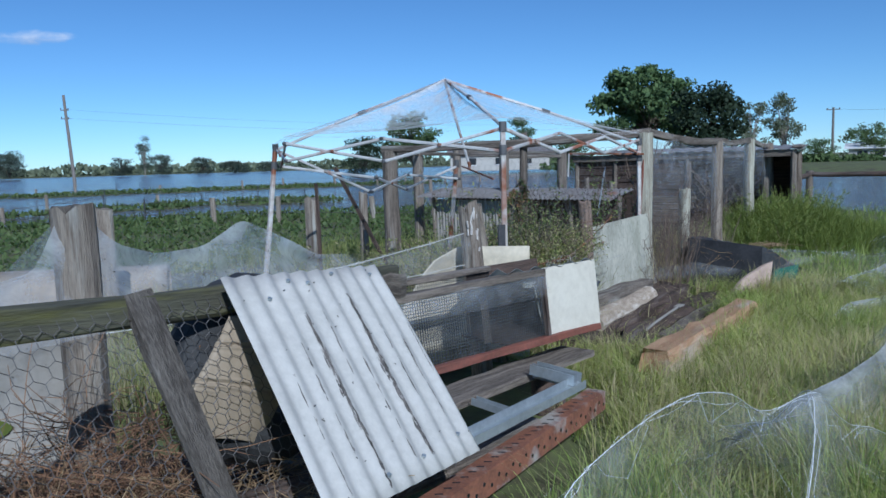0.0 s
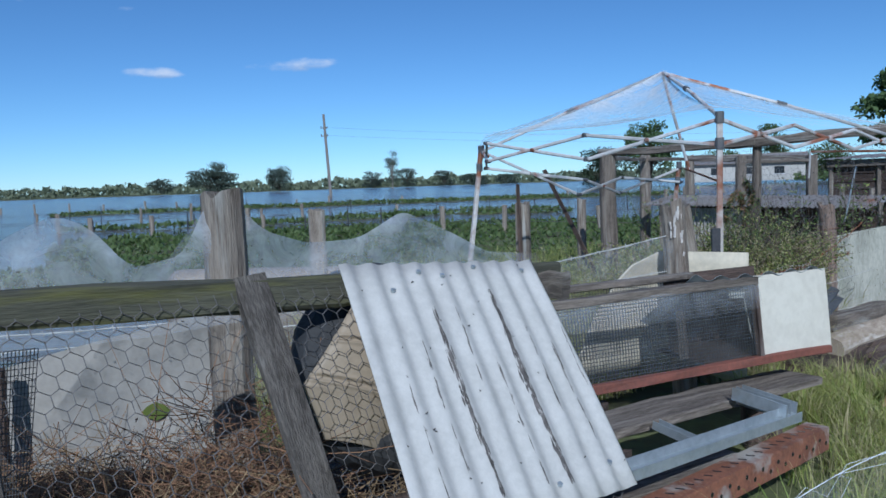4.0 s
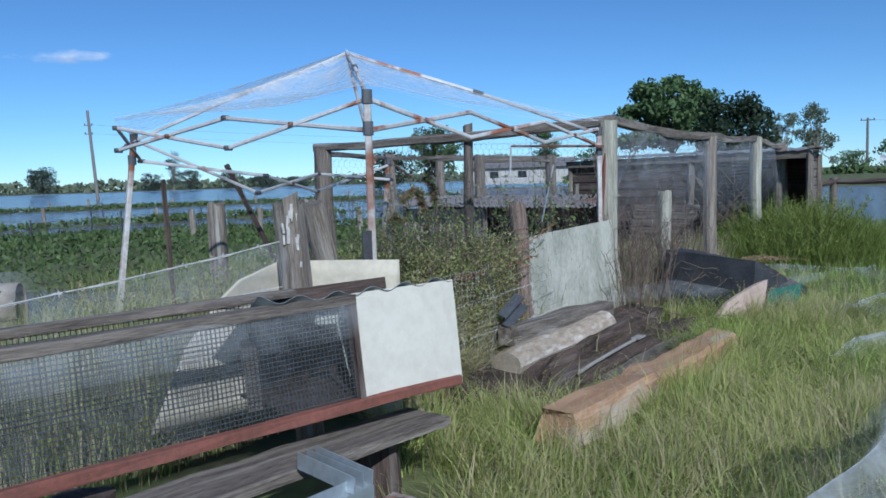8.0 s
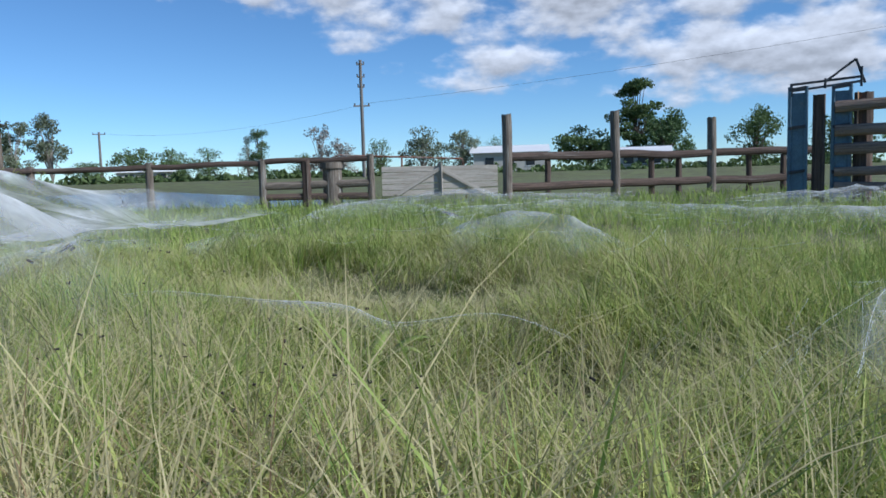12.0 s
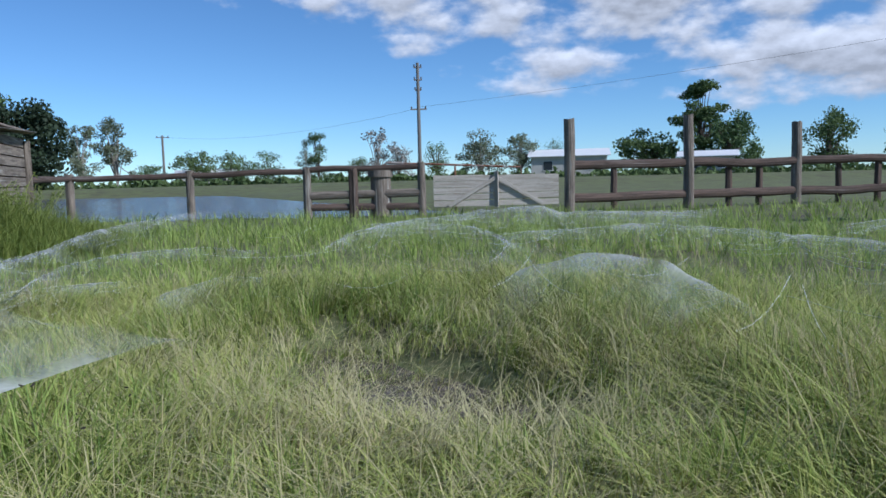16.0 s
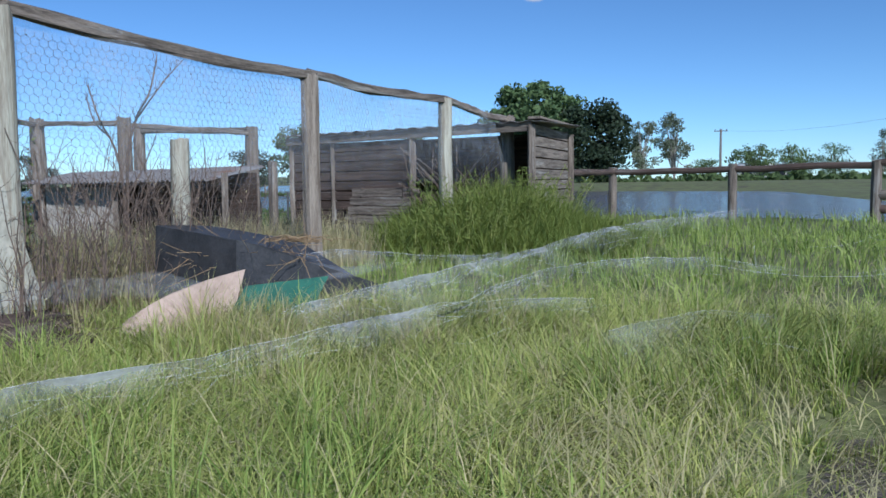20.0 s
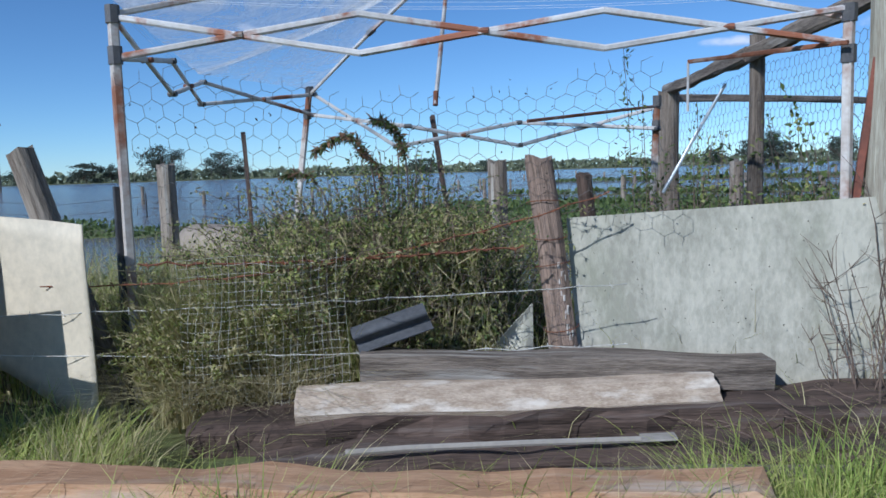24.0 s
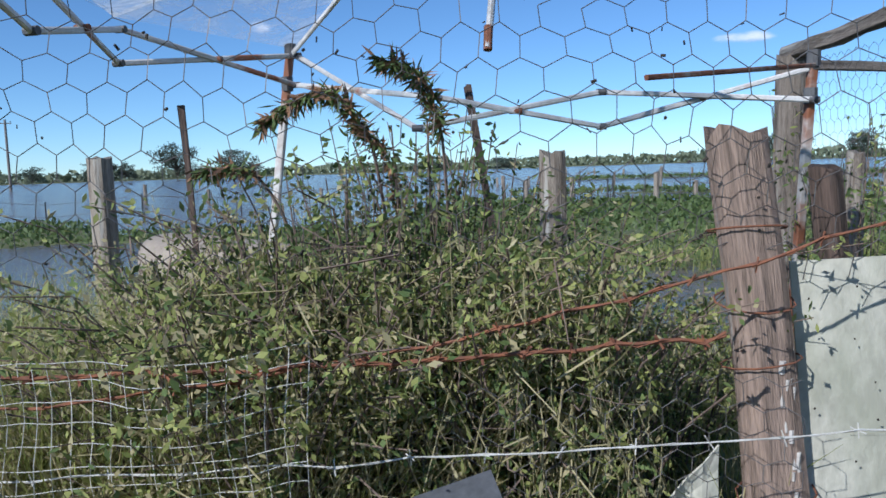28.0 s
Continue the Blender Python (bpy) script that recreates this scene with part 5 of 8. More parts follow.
# far corner: white iron, fine mesh panel
offc = solo("corrugated_offcut", Geo().add(*sheet(lambda u, v: V(-2.20, 0.10, 0.12) + V(0.13, 0.15, 0) * u + V(0, 0, 1.0) * v + V(0.7, -0.7, 0) * (0.008 * math.sin(u * 34)), 40, 4, 0.0015)), WHITESTEEL, "white corrugated offcut standing beside the coop", "roofing sheet")
part("cap", Geo().add(*timber((-2.22, 0.05, 1.06), (-2.03, 0.27, 1.06), 0.05, 0.05, 3)), DARKWOOD, offc, "dark timber cap")
solo("fine_mesh_panel", square_net(lambda u, v: V(-2.08, 0.28, 0.12) + V(0.16, 0.14, 0) * (u / 0.4) * (0.4 + 0.6 * v / 0.95) + V(0, 0, 1) * v, 0.4, 0.98, 0.014, 0.0012, 4), WIRE, "fine dark wire mesh panel beside the coop", "mesh panel")

# curved white sheet by the old post
def curve_sheet(u, v):
    z_ = 0.36 + 0.65 * v
    left = float(np.interp(z_, (0.12, 0.32, 0.69, 0.80, 0.90, 0.97, 1.01), (-0.33, -0.25, -0.07, 0.02, 0.11, 0.21, 0.36)))
    s_ = left + (1.0 - left) * u
    z_ -= 0.07 * v * max(0, s_ - 0.33) + 0.22 * (1 - v) * max(0.0, s_ - 0.5) * 2
    bow_ = 0.05 * math.sin(math.pi * u) + 0.04 * max(0, s_ - 0.8) * math.sin(v * 5)
    return V(-0.90, 3.32, z_) + V(0.784, 0.621, 0) * s_ + V(-0.62, 0.78, 0) * bow_


solo("curved_sheet", Geo().add(*sheet(curve_sheet, 36, 10, 0.006)), CREAMSHEET, "curved off-white sheet with a rounded end leaning behind a post", "curved sheet", smooth=True)

# flat board between the leaning post and the corner post
bd = solo("fibre_board", Geo().add(*sheet(lambda u, v: V(lerp(lerp((0.70, 5.72, 0.16), (1.62, 6.74, 0.16), u), lerp((0.64, 5.70, 0.91), (1.46, 6.60, 0.97), u), v)) + V(-0.03, 0.03, 0) * (0.3 * math.sin(u * 3)), 14, 10, 0.007)), BOARDM, "large greenish grey fibre board leaning between two posts", "board")
g = Geo()
for i in range(90):
    u_, v_ = random.random(), random.random()
    c = V(lerp(lerp((0.70, 5.72, 0.16), (1.62, 6.74, 0.16), u_), lerp((0.64, 5.70, 0.91), (1.46, 6.60, 0.97), u_), v_)) + V(0.02, -0.018, 0)
    g.add(*log(c, c + V(random.uniform(-0.004, 0.004), random.uniform(-0.004, 0.004), random.uniform(-0.004, 0.004)), random.uniform(0.001, 0.0025), 1, 5, 0.3))
tagged(part("speck", g, DEBRIS, bd, "small dark specks caught on the board"), kind="stuff")
solo("broken_board", Geo().add(*sheet(lambda u, v: V(0.44, 5.24, 0.16) + V(0.16, 0.30, 0) * u + V(0, 0, 0.40) * (v * (0.15 + 0.85 * u)) + V(0.6, -0.4, 0) * (0.05 * noise.noise((u * 4, v * 3, 1))), 10, 8, 0.004)), BOARDM, "broken corner of pale board beside the leaning post", "board")
solo("gutter_piece", Geo().add(*sheet(lambda u, v: V(0.40, 4.785, 0.525) + V(0.135, 0.252, 0.085) * u + V(0.035, 0.02, -0.085) * v + V(0.05, -0.027, 0.0) * (math.sin(v * 2 * math.pi) * 0.55 + v), 6, 30, 0.004)), DARKTIN, "dark grey length of bent roof gutter on the timbers", "gutter")

solo("broken_stake", Geo().add(*timber((-0.52, 4.10, 0.17), (-0.38, 4.42, 0.44), 0.03, 0.04, 6, 0.006, 0.2, ragged=0.05)), ORANGEWOOD, "yellow brown broken stake leaning in the weeds", "stake")

# timbers in front of the fence
solo("timber_beam", Geo().add(*timber((0.47, 4.79, 0.39), (1.31, 6.12, 0.31), 0.14, 0.12, 14, 0.006, 0.08, wobble=0.01)), GREYWOOD, "grey squared hardwood beam lying along the fence", "beam", "lying timbers")
solo("log", Geo().add(*log((0.43, 4.545, 0.265), (1.25, 5.865, 0.26), 0.098, 22, 18, 0.07, 0.98, 0.02, 0.85, 0.02)), LOGWOOD, "pale bare split log resting on dark timbers", "log", "lying timbers")
solo("timber_sleeper", Geo().add(*timber((0.20, 4.24, 0.15), (1.72, 6.55, 0.15), 0.34, 0.20, 22, 0.02, 0.15, wobble=0.03, ragged=0.05)), DARKWOOD, "dark rotten hardwood sleeper lying in wet grass", "sleeper", "lying timbers")
solo("timber_sleeper", Geo().add(*timber((0.62, 4.30, 0.12), (1.95, 6.25, 0.12), 0.20, 0.15, 18, 0.02, 0.15, wobble=0.04, ragged=0.05)), DARKWOOD, "dark split hardwood sleeper lying in wet grass", "sleeper", "lying timbers")
solo("split_slab", Geo().add(*timber((1.0, 4.6, 0.14), (1.85, 5.75, 0.16), 0.09, 0.05, 10, 0.01, 0.2, wobble=0.03, ragged=0.05)), GREYWOOD, "grey split slab lying beside the sleepers", "slab", "lying timbers")
pv = solo("plastic_pipe", Geo().add(*tube([(0.86, 4.52, 0.225), (0.96, 4.69, 0.23), (1.18, 5.05, 0.23), (1.375, 5.37, 0.225)], 0.011, 8)).add(*timber((1.36, 5.35, 0.23), (1.43, 5.44, 0.235), 0.06, 0.008, 3, 0.002, 0.2)), FIBRO, "thin white plastic pipe with a split end on the sleepers", "pipe")
solo("orange_slab", Geo().add(*timber((0.58, 3.36, 0.275), (1.90, 5.19, 0.215), 0.20, 0.16, 26, 0.012, 0.16, wobble=0.03, ragged=0.10)), ORANGEWOOD, "freshly split orange hardwood slab in long grass", "slab", "lying timbers")

# black box, pink slab, green board
bk = thing("black_bin", (2.7, 6.9, 0.1), "black plastic compost bin lying on its side in weeds", "bin")
BX0 = V(2.05, 7.15, 0.1)
part("side", Geo().add(*sheet(lambda u, v: BX0 + V(0.55, -0.65, 0) * u + V(0.02, 0.02, 0.55 - 0.05 * u) * v, 8, 4, 0.01)), BLACKTIN, bk)
part("lid", Geo().add(*sheet(lambda u, v: BX0 + V(0.02, 0.02, 0.55) + V(0.55, -0.65, -0.05) * u + V(0.75, 0.72, -0.12 - 0.25 * u) * v + V(0, 0, 0.02) * math.sin(v * 5), 8, 8, 0.01)), BLACKTIN, bk, "black ribbed top")
part("end", Geo().add(*sheet(lambda u, v: BX0 + V(0.57, -0.63, 0) + V(0.75, 0.72, 0) * u + V(0, 0, (0.50 - 0.34 * u)) * v, 8, 3, 0.01)), BLACKTIN, bk)
solo("pink_slab", Geo().add(*sheet(lambda u, v: V(2.13, 5.97, 0.10) + V(0.45, 0.31, 0) * (u + 0.12 * v * u) + V(0.04, 0.08, 0) * v + V(0, 0, 1) * (v * (0.25 + 0.11 * u - 0.10 * (1 - u) ** 4)) + V(-0.5, 0.8, 0) * (0.02 * noise.noise((u * 3, v * 3, 5))), 14, 8, 0.035)), PINKBOARD, "pinkish weathered slab leaning in the grass", "slab")
g = Geo()
for k in range(34):
    a = random.uniform(-0.9, 0.9)
    p = V(2.92, 7.02, 0.535) + V(random.gauss(0, 0.07), random.gauss(0, 0.05), 0.01 + 0.02 * random.random())
    d = V(math.cos(a), math.sin(a) * 0.6, 0) * random.uniform(0.05, 0.14)
    g.add(*tube([p - d, p + V(0, 0, 0.02), p + d - V(0, 0, 0.01)], 0.0028, 3, 0.6))
solo("straw_wisps", g, STRAW, "pale straw caught on top of the black bin", "straw", kind="stuff")
solo("green_board", Geo().add(*sheet(lambda u, v: V(2.56, 6.20, 0.16) + V(0.40, 0.33, 0.0) * u + V(0.12, 0.16, 0.22) * v, 4, 4, 0.01)), GREENBOARD, "dark green painted board in the grass", "board")

# ---- sheds ----
def planked_wall(parent, a, b2, z0, z1a, z1b, material, rows_, thick=0.022, name="plank", holes=(), gap=0.012):
    """A wall of horizontal planks from a to b2; holes: spans left open, as shares of its length and height."""
    length = math.hypot(b2[0] - a[0], b2[1] - a[1])
    for i in range(rows_):
        t0, t1 = i / rows_, (i + 1) / rows_ - gap
        spans = [(0.0, 1.0)]
        for h0, h1, v0, v1 in holes:
            if v0 <= (t0 + t1) / 2 <= v1:
                spans = [s_ for p, q in spans for s_ in ((p, min(q, h0)), (max(p, h1), q)) if s_[1] - s_[0] > 0.02]
        for p, q in spans:
            za = [z0 + (z1a + (z1b - z1a) * k - z0) * (t0 + t1) / 2 for k in (p, q)]
            h = (max(z1a, z1b) - z0) * (t1 - t0)
            j = random.uniform(-0.008, 0.008)
            part(name, Geo().add(*timber((a[0] + (b2[0] - a[0]) * p + j, a[1] + (b2[1] - a[1]) * p + j, za[0]), (a[0] + (b2[0] - a[0]) * q + j, a[1] + (b2[1] - a[1]) * q + j, za[1]), thick, h, 4, 0.003, 0.1)), material, parent)


shed = thing("plank_shed", (5.0, 13.0, 0.0), "dark weathered plank shed with an open bay and tin roof", "shed")
SA, SB_, SC, SD = (2.34, 15.03), (5.47, 11.96), (6.62, 14.15), (3.47, 17.2)
planked_wall(shed, SA, SB_, 0.05, 1.50, 1.50, DARKWOOD, 10, holes=((0.56, 0.985, 0.0, 0.97),))
planked_wall(shed, SB_, SC, 0.05, 1.62, 1.62, GREYWOOD, 11)
planked_wall(shed, SC, SD, 0.05, 1.62, 1.62, DARKWOOD, 8, gap=-0.002)
planked_wall(shed, SD, SA, 0.05, 1.60, 1.55, DARKWOOD, 8, gap=-0.002)
for x_, y_ in (SA, (4.1, 13.30), (3.0, 14.40), SB_, SC):
    part("stud", Geo().add(*timber((x_ + 0.03, y_ - 0.04, 0.0), (x_ + 0.03, y_ - 0.04, 1.58), 0.09, 0.07, 4, 0.004)), GREYWOOD, shed)
part("fascia", Geo().add(*timber((SA[0] - 0.05, SA[1] - 0.06, 1.54), (SB_[0] + 0.03, SB_[1] - 0.06, 1.56), 0.03, 0.12, 6, 0.004)), GREYWOOD, shed)


def shed_roof(u, v):
    a, b2 = V(SA[0] - 0.15, SA[1] - 0.1, 1.63), V(SB_[0] + 0.1, SB_[1] - 0.2, 1.62)
    return a + (b2 - a) * u + V(1.25, 2.35, 0.10) * v + V(0, 0, 0.010 * math.sin(u * 4.3 * 2 * math.pi / 0.12 * 0.5))


part("roof", Geo().add(*sheet(shed_roof, 160, 3, 0.004)), ROOFTIN, shed, "old corrugated tin roof")
part("eave_board", Geo().add(*timber((SB_[0] + 0.05, SB_[1] - 0.1, 1.66), (SC[0] + 0.08, SC[1], 1.70), 0.16, 0.03, 4, 0.004)), GREYWOOD, shed, "pale board along the roof's edge")
part("dead_brush", Geo().add(*prism_wire([((random.uniform(3.9, 5.6), random.uniform(12.6, 13.6), 0.1), (random.uniform(3.9, 5.6), random.uniform(12.4, 13.4), random.uniform(0.6, 1.4))) for _ in range(90)], 0.006)), TWIG, shed, "dead brush piled in the open bay")
pal = thing("pallet", (3.7, 12.9, 0.05), "weathered slatted timber panel leaning on the shed wall", "pallet")
for i in range(6):
    z_ = 0.12 + 0.125 * i
    o = 0.035 * i
    part("slat", Geo().add(*timber((3.12 + o, 13.56 + o, z_), (3.86 + o + 0.03 * i, 12.80 + o, z_), 0.02, 0.11, 4, 0.003, 0.1)), GREYWOOD, pal)
for k in (0.1, 0.9):
    part("batten", Geo().add(*timber((3.15 + 0.75 * k, 13.6 - 0.72 * k, 0.05), (3.36 + 0.75 * k, 13.8 - 0.72 * k, 0.82), 0.05, 0.03, 3)), DARKWOOD, pal)

coop2 = thing("low_coop", (0.7, 11.5, 0.0), "low tin roofed coop with a pale iron wall", "chicken coop")
LA, LB = V(-0.66, 13.03, 0.0), V(2.06, 10.12, 0.0)
part("iron_wall", Geo().add(*sheet(lambda u, v: LA + (LB - LA) * (u * 0.46) + V(0, 0, 0.88) * v + V(0.7, 0.7, 0) * (0.012 * math.sin(u * 150)), 130, 2, 0.003)), FIBRO, coop2, "pale corrugated iron wall")
part("back_wall", Geo().add(*sheet(lambda u, v: LA + (LB - LA) * u + V(0.25, 0.25, 0) + V(0, 0, 1.0) * v, 4, 2, 0.01)), DARKWOOD, coop2)
part("roof", Geo().add(*sheet(lambda u, v: LA + V(-0.25, 0.2, 0.93) + (LB - LA) * (u * 1.06) + V(0.5, 0.5, 0.14) * v - V(0.1, 0.1, 0) + V(0, 0, 0.012 * math.sin(u * 300)), 220, 3, 0.003)), ROOFTIN, coop2, "rusty corrugated roof")
for k in (0.0, 0.47, 0.78, 1.0):
    p = LA + (LB - LA) * k
    part("stud", Geo().add(*timber(p + V(-0.02, -0.02, 0), p + V(-0.02, -0.02, 1.0), 0.06, 0.06, 3, 0.003)), GREYWOOD, coop2)
for k, (x_, y_, z_) in enumerate(((1.35, 12.6, 1.05), (2.35, 11.9, 1.15), (2.2, 13.2, 1.2))):
    solo("stake", Geo().add(*log((x_, y_, 0.0), (x_, y_, z_), 0.045, 6, 10, 0.12, 0.95, 0.02)), GREYWOOD, "grey stake standing behind the low coop", "stake", "stakes")

# ---- rail fence, gate, cattle crush ----
rf = thing("rail_fence", (11.0, 14.5, 0.0), "old timber post and rail yard fence, grey and lichened", "fence")
RP = [(8.5, 17.4, 1.12), (10.12, 15.66, 1.14), (11.69, 13.97, 1.14), (13.22, 12.33, 1.20), (15.2, 10.2, 1.96), (17.3, 8.75, 2.02), (19.5, 7.4, 1.86), (17.9, 5.4, 1.3)]
for x_, y_, z_ in RP[:7]:
    old_post(rf, x_, y_, -0.3, z_, 0.085 if z_ < 1.3 else 0.11, GREYWOOD, rough=0.12, ragged=0.04)
old_post(rf, 12.3, 13.3, -0.3, 1.1, 0.10, DARKWOOD)
for (a, b2, z_) in (((6.7, 14.6), RP[0], 1.02), (RP[0], RP[1], 1.03), (RP[1], RP[2], 1.05), (RP[2], RP[3], 1.08)):
    part("rail", Geo().add(*log((a[0], a[1], z_), (b2[0], b2[1], z_ + 0.01), 0.055, 8, 10, 0.10, 0.95, 0.02, 1.1, 0.04)), DARKWOOD, rf)
part("rail", Geo().add(*log((*RP[2][:2], 0.58), (*RP[3][:2], 0.6), 0.07, 6, 10, 0.1, 1, 0.02, 1.2)), GREYWOOD, rf)
part("rail", Geo().add(*log((*RP[2][:2], 0.35), (*RP[3][:2], 0.33), 0.06, 6, 10, 0.1, 1, 0.02, 1.2)), DARKWOOD, rf)
for (a, b2) in ((RP[4], RP[5]), (RP[5], RP[6]), (RP[6], (21.5, 5.6, 0))):
    for z_ in (1.05, 0.42):
        part("rail", Geo().add(*log((a[0], a[1], z_), (b2[0], b2[1], z_), 0.085, 8, 10, 0.12, 0.95, 0.03, 1.1, 0.05)), DARKWOOD, rf)
for x_, y_ in ((16.0, 9.7), (18.2, 8.3), (18.8, 7.9), (20.3, 6.8), (20.9, 6.2)):
    old_post(rf, x_, y_, 0, 1.12, 0.07, DARKWOOD)
gt = thing("timber_gate", (14.2, 11.3, 0.1), "whitewashed weathered board gate with crossed braces", "gate")
GA, GB = V(13.38, 12.16, 0), V(15.05, 10.36, 0)
for i in range(5):
    z_ = 0.36 + 0.125 * i
    part("board", Geo().add(*timber(GA + V(0, 0, z_), GB + V(0, 0, z_ + 0.02 * math.sin(i)), 0.022, 0.11, 8, 0.004, 0.1)), WHITEWASH, gt)
gm = (GA + GB) / 2 + V(-0.04, -0.04, 0)
part("upright", Geo().add(*timber(gm + V(0, 0, 0.28), gm + V(0, 0, 0.98), 0.025, 0.10, 3)), WHITEWASH, gt)
for k in (0.12, 0.88):
    e = GA + (GB - GA) * k + V(-0.04, -0.04, 0.32)
    part("brace", Geo().add(*timber(gm + V(0, 0, 0.86), e, 0.02, 0.075, 4)), WHITEWASH, gt)
pg = thing("pipe_gate", (14.2, 11.9, 0.0), "rusty steel pipe gate standing behind the board gate", "gate")
part("pipe", Geo().add(*tube([(12.9, 13.2, 0.1), (12.9, 13.2, 1.12), (13.0, 13.05, 1.2), (14.8, 11.1, 1.05), (14.85, 11.05, 0.2)], 0.022, 6)), RUST, pg, "thin curved steel pipe")
part("pipe", Geo().add(*tube([(13.9, 12.05, 0.2), (13.9, 12.05, 1.1)], 0.02, 6)), RUST, pg)
tk = solo("water_trough", Geo().add(*log((12.75, 13.0, 0.15), (12.75, 13.0, 0.92), 0.20, 6, 20, 0.03)).add(*log((12.75, 13.0, 0.92), (12.75, 13.0, 1.05), 0.25, 2, 20, 0.03)), GREYWOOD, "grey concrete cylinder standing behind the rails", "concrete tank")

cr = thing("cattle_crush", (14.7, 4.2, 0.1), "blue steel cattle crush with timber posts and overhead bars", "cattle crush")
CA, CD = V(14.60, 4.38, 0.1), V(0.30, -0.955, 0)
for s_, w_ in ((0.0, 0.24), (0.62, 0.24)):
    a = CA + CD * s_
    for e in (0.0, w_):
        part("upright", Geo().add(*timber(a + CD * e, a + CD * e + V(0, 0, 1.85), 0.05, 0.05, 3, 0.001)), BLUESTEEL, cr)
    part("panel", Geo().add(*sheet(lambda u, v, a=a, w_=w_: a + CD * (w_ * u) + V(0, 0, 0.1 + 1.65 * v), 3, 3, 0.012)), BLUESTEEL, cr, "faded blue sheet panel")
    for z_ in (0.5, 1.2, 1.8):
        part("strap", Geo().add(*timber(a + V(-0.03, 0, z_), a + CD * w_ + V(-0.03, 0, z_ + 0.03), 0.012, 0.05, 2, 0.0005)), BLACKTIN, cr)
for s_, r_ in ((0.40, 0.10), (1.02, 0.14)):
    a = CA + CD * s_ + V(0.1, 0.0, 0)
    part("post", Geo().add(*log(a, a + V(0, 0, 1.72), r_, 8, 12, 0.12, 0.95, 0.03)), DARKWOOD, cr, "thick brown timber post")
part("orange_strap", Geo().add(*timber(CA + CD * 0.97 + V(-0.06, 0, 1.2), CA + CD * 0.97 + V(-0.06, 0, 1.72), 0.05, 0.01, 2)), ORANGEWOOD, cr, "faded orange strap")
for p, q in (((0.0, 1.88), (1.0, 1.98)), ((0.0, 1.98), (1.0, 2.05)), ((0.5, 2.0), (0.92, 2.32)), ((0.92, 2.32), (1.05, 1.95)), ((0.02, 1.80), (0.02, 1.98)), ((0.5, 1.9), (0.5, 2.05)), ((1.0, 1.9), (1.0, 2.2))):
    part("bar", Geo().add(*timber(CA + CD * p[0] + V(0, 0, p[1] - 0.1), CA + CD * q[0] + V(0, 0, q[1] - 0.1), 0.035, 0.035, 2, 0.001)), BLACKTIN, cr, "dark overhead bar")
yr = thing("yard_rails", (15.2, 2.0, 0.0), "heavy brown timber cattle yard rails beside the crush", "fence")
for z_ in (1.62, 1.22, 0.95, 0.62, 0.36):
    part("rail", Geo().add(*log((14.75, 3.75, z_), (15.6, -1.2, z_ + 0.02), 0.075 if z_ > 0.9 else 0.06, 10, 10, 0.12, 1, 0.03, 1.2, 0.05)), REDWOOD, yr)
for x_, y_ in ((14.95, 2.7), (15.25, 0.8), (15.55, -1.0)):
    old_post(yr, x_, y_, 0, 1.8, 0.11, DARKWOOD)

# ---- flooded paddock: stumps, wire fences, hull ----
stump = []
for x_, y_, z_, r_ in ((-3.45, 5.1, 1.25, 0.075), (-2.1, 7.46, 1.2, 0.085), (-1.75, 10.2, 1.15, 0.07)):
    solo("fence_stump", Geo().add(*log((x_, y_, -0.4), (x_, y_, z_), r_, 8, 12, 0.14, 0.95, 0.04)), POSTWOOD, "grey round fence stump in the flooded paddock", "fence post", "paddock posts")
hull = thing("dinghy", (-4.4, 6.1, 0.0), "faded beige upturned dinghy lying in the flooded paddock", "boat")


def hull_fn(u, v):
    c = V(-5.45, 5.93, 0.0) + V(2.1, 0.33, 0) * u
    w = 0.42 * math.sin(math.pi * min(1, 0.16 + u * 0.8)) ** 0.6
    a = math.pi * v
    return c + V(-0.16, 0.99, 0) * (math.cos(a) * w) + V(0, 0, 0.62) * (math.sin(a) ** 0.22)


part("hull", Geo().add(*sheet(hull_fn, 20, 18, 0.01)), HULL, hull, smooth=True)
part("gunwale", Geo().add(*tube([hull_fn(i / 20, 0.98) + V(0, 0, 0.02) for i in range(21)], 0.02, 6)), DARKWOOD, hull, "dark worn gunwale")
pf = thing("paddock_fence", (-8, 22, -0.2), "line of old posts and pickets standing in flood water", "fence")
rr = random.Random(5)
for line, (a, b2, k) in enumerate((((-40, 30), (12, 36), 26), ((-22, 22), (6, 19), 14), ((-34, 12), (-12, 26), 10), ((-30, -4), (-18, 14), 8), ((-60, 50), (10, 62), 24))):
    tops = []
    for i in range(k):
        t = (i + rr.uniform(-0.2, 0.2)) / (k - 1)
        x_, y_ = a[0] + (b2[0] - a[0]) * t, a[1] + (b2[1] - a[1]) * t
        thin = rr.random() < 0.45
        h = rr.uniform(0.5, 0.85)
        if thin:
            g = Geo().add(*timber((x_, y_, -0.6), (x_ + rr.uniform(-0.05, 0.05), y_, h), 0.035, 0.035, 2))
        else:
            g = Geo().add(*log((x_, y_, -0.6), (x_ + rr.uniform(-0.1, 0.1), y_, h), rr.uniform(0.06, 0.09), 4, 8, 0.1))
        part("picket" if thin else "post", g, BLACKTIN if thin else POSTWOOD, pf, "black steel picket" if thin else "")
        tops.append((x_, y_, h - 0.1))
    part("fence_wire", Geo().add(*tube(tops, 0.008, 3)).add(*tube([(p[0], p[1], p[2] - 0.35) for p in tops], 0.008, 3)), WIRE, pf)

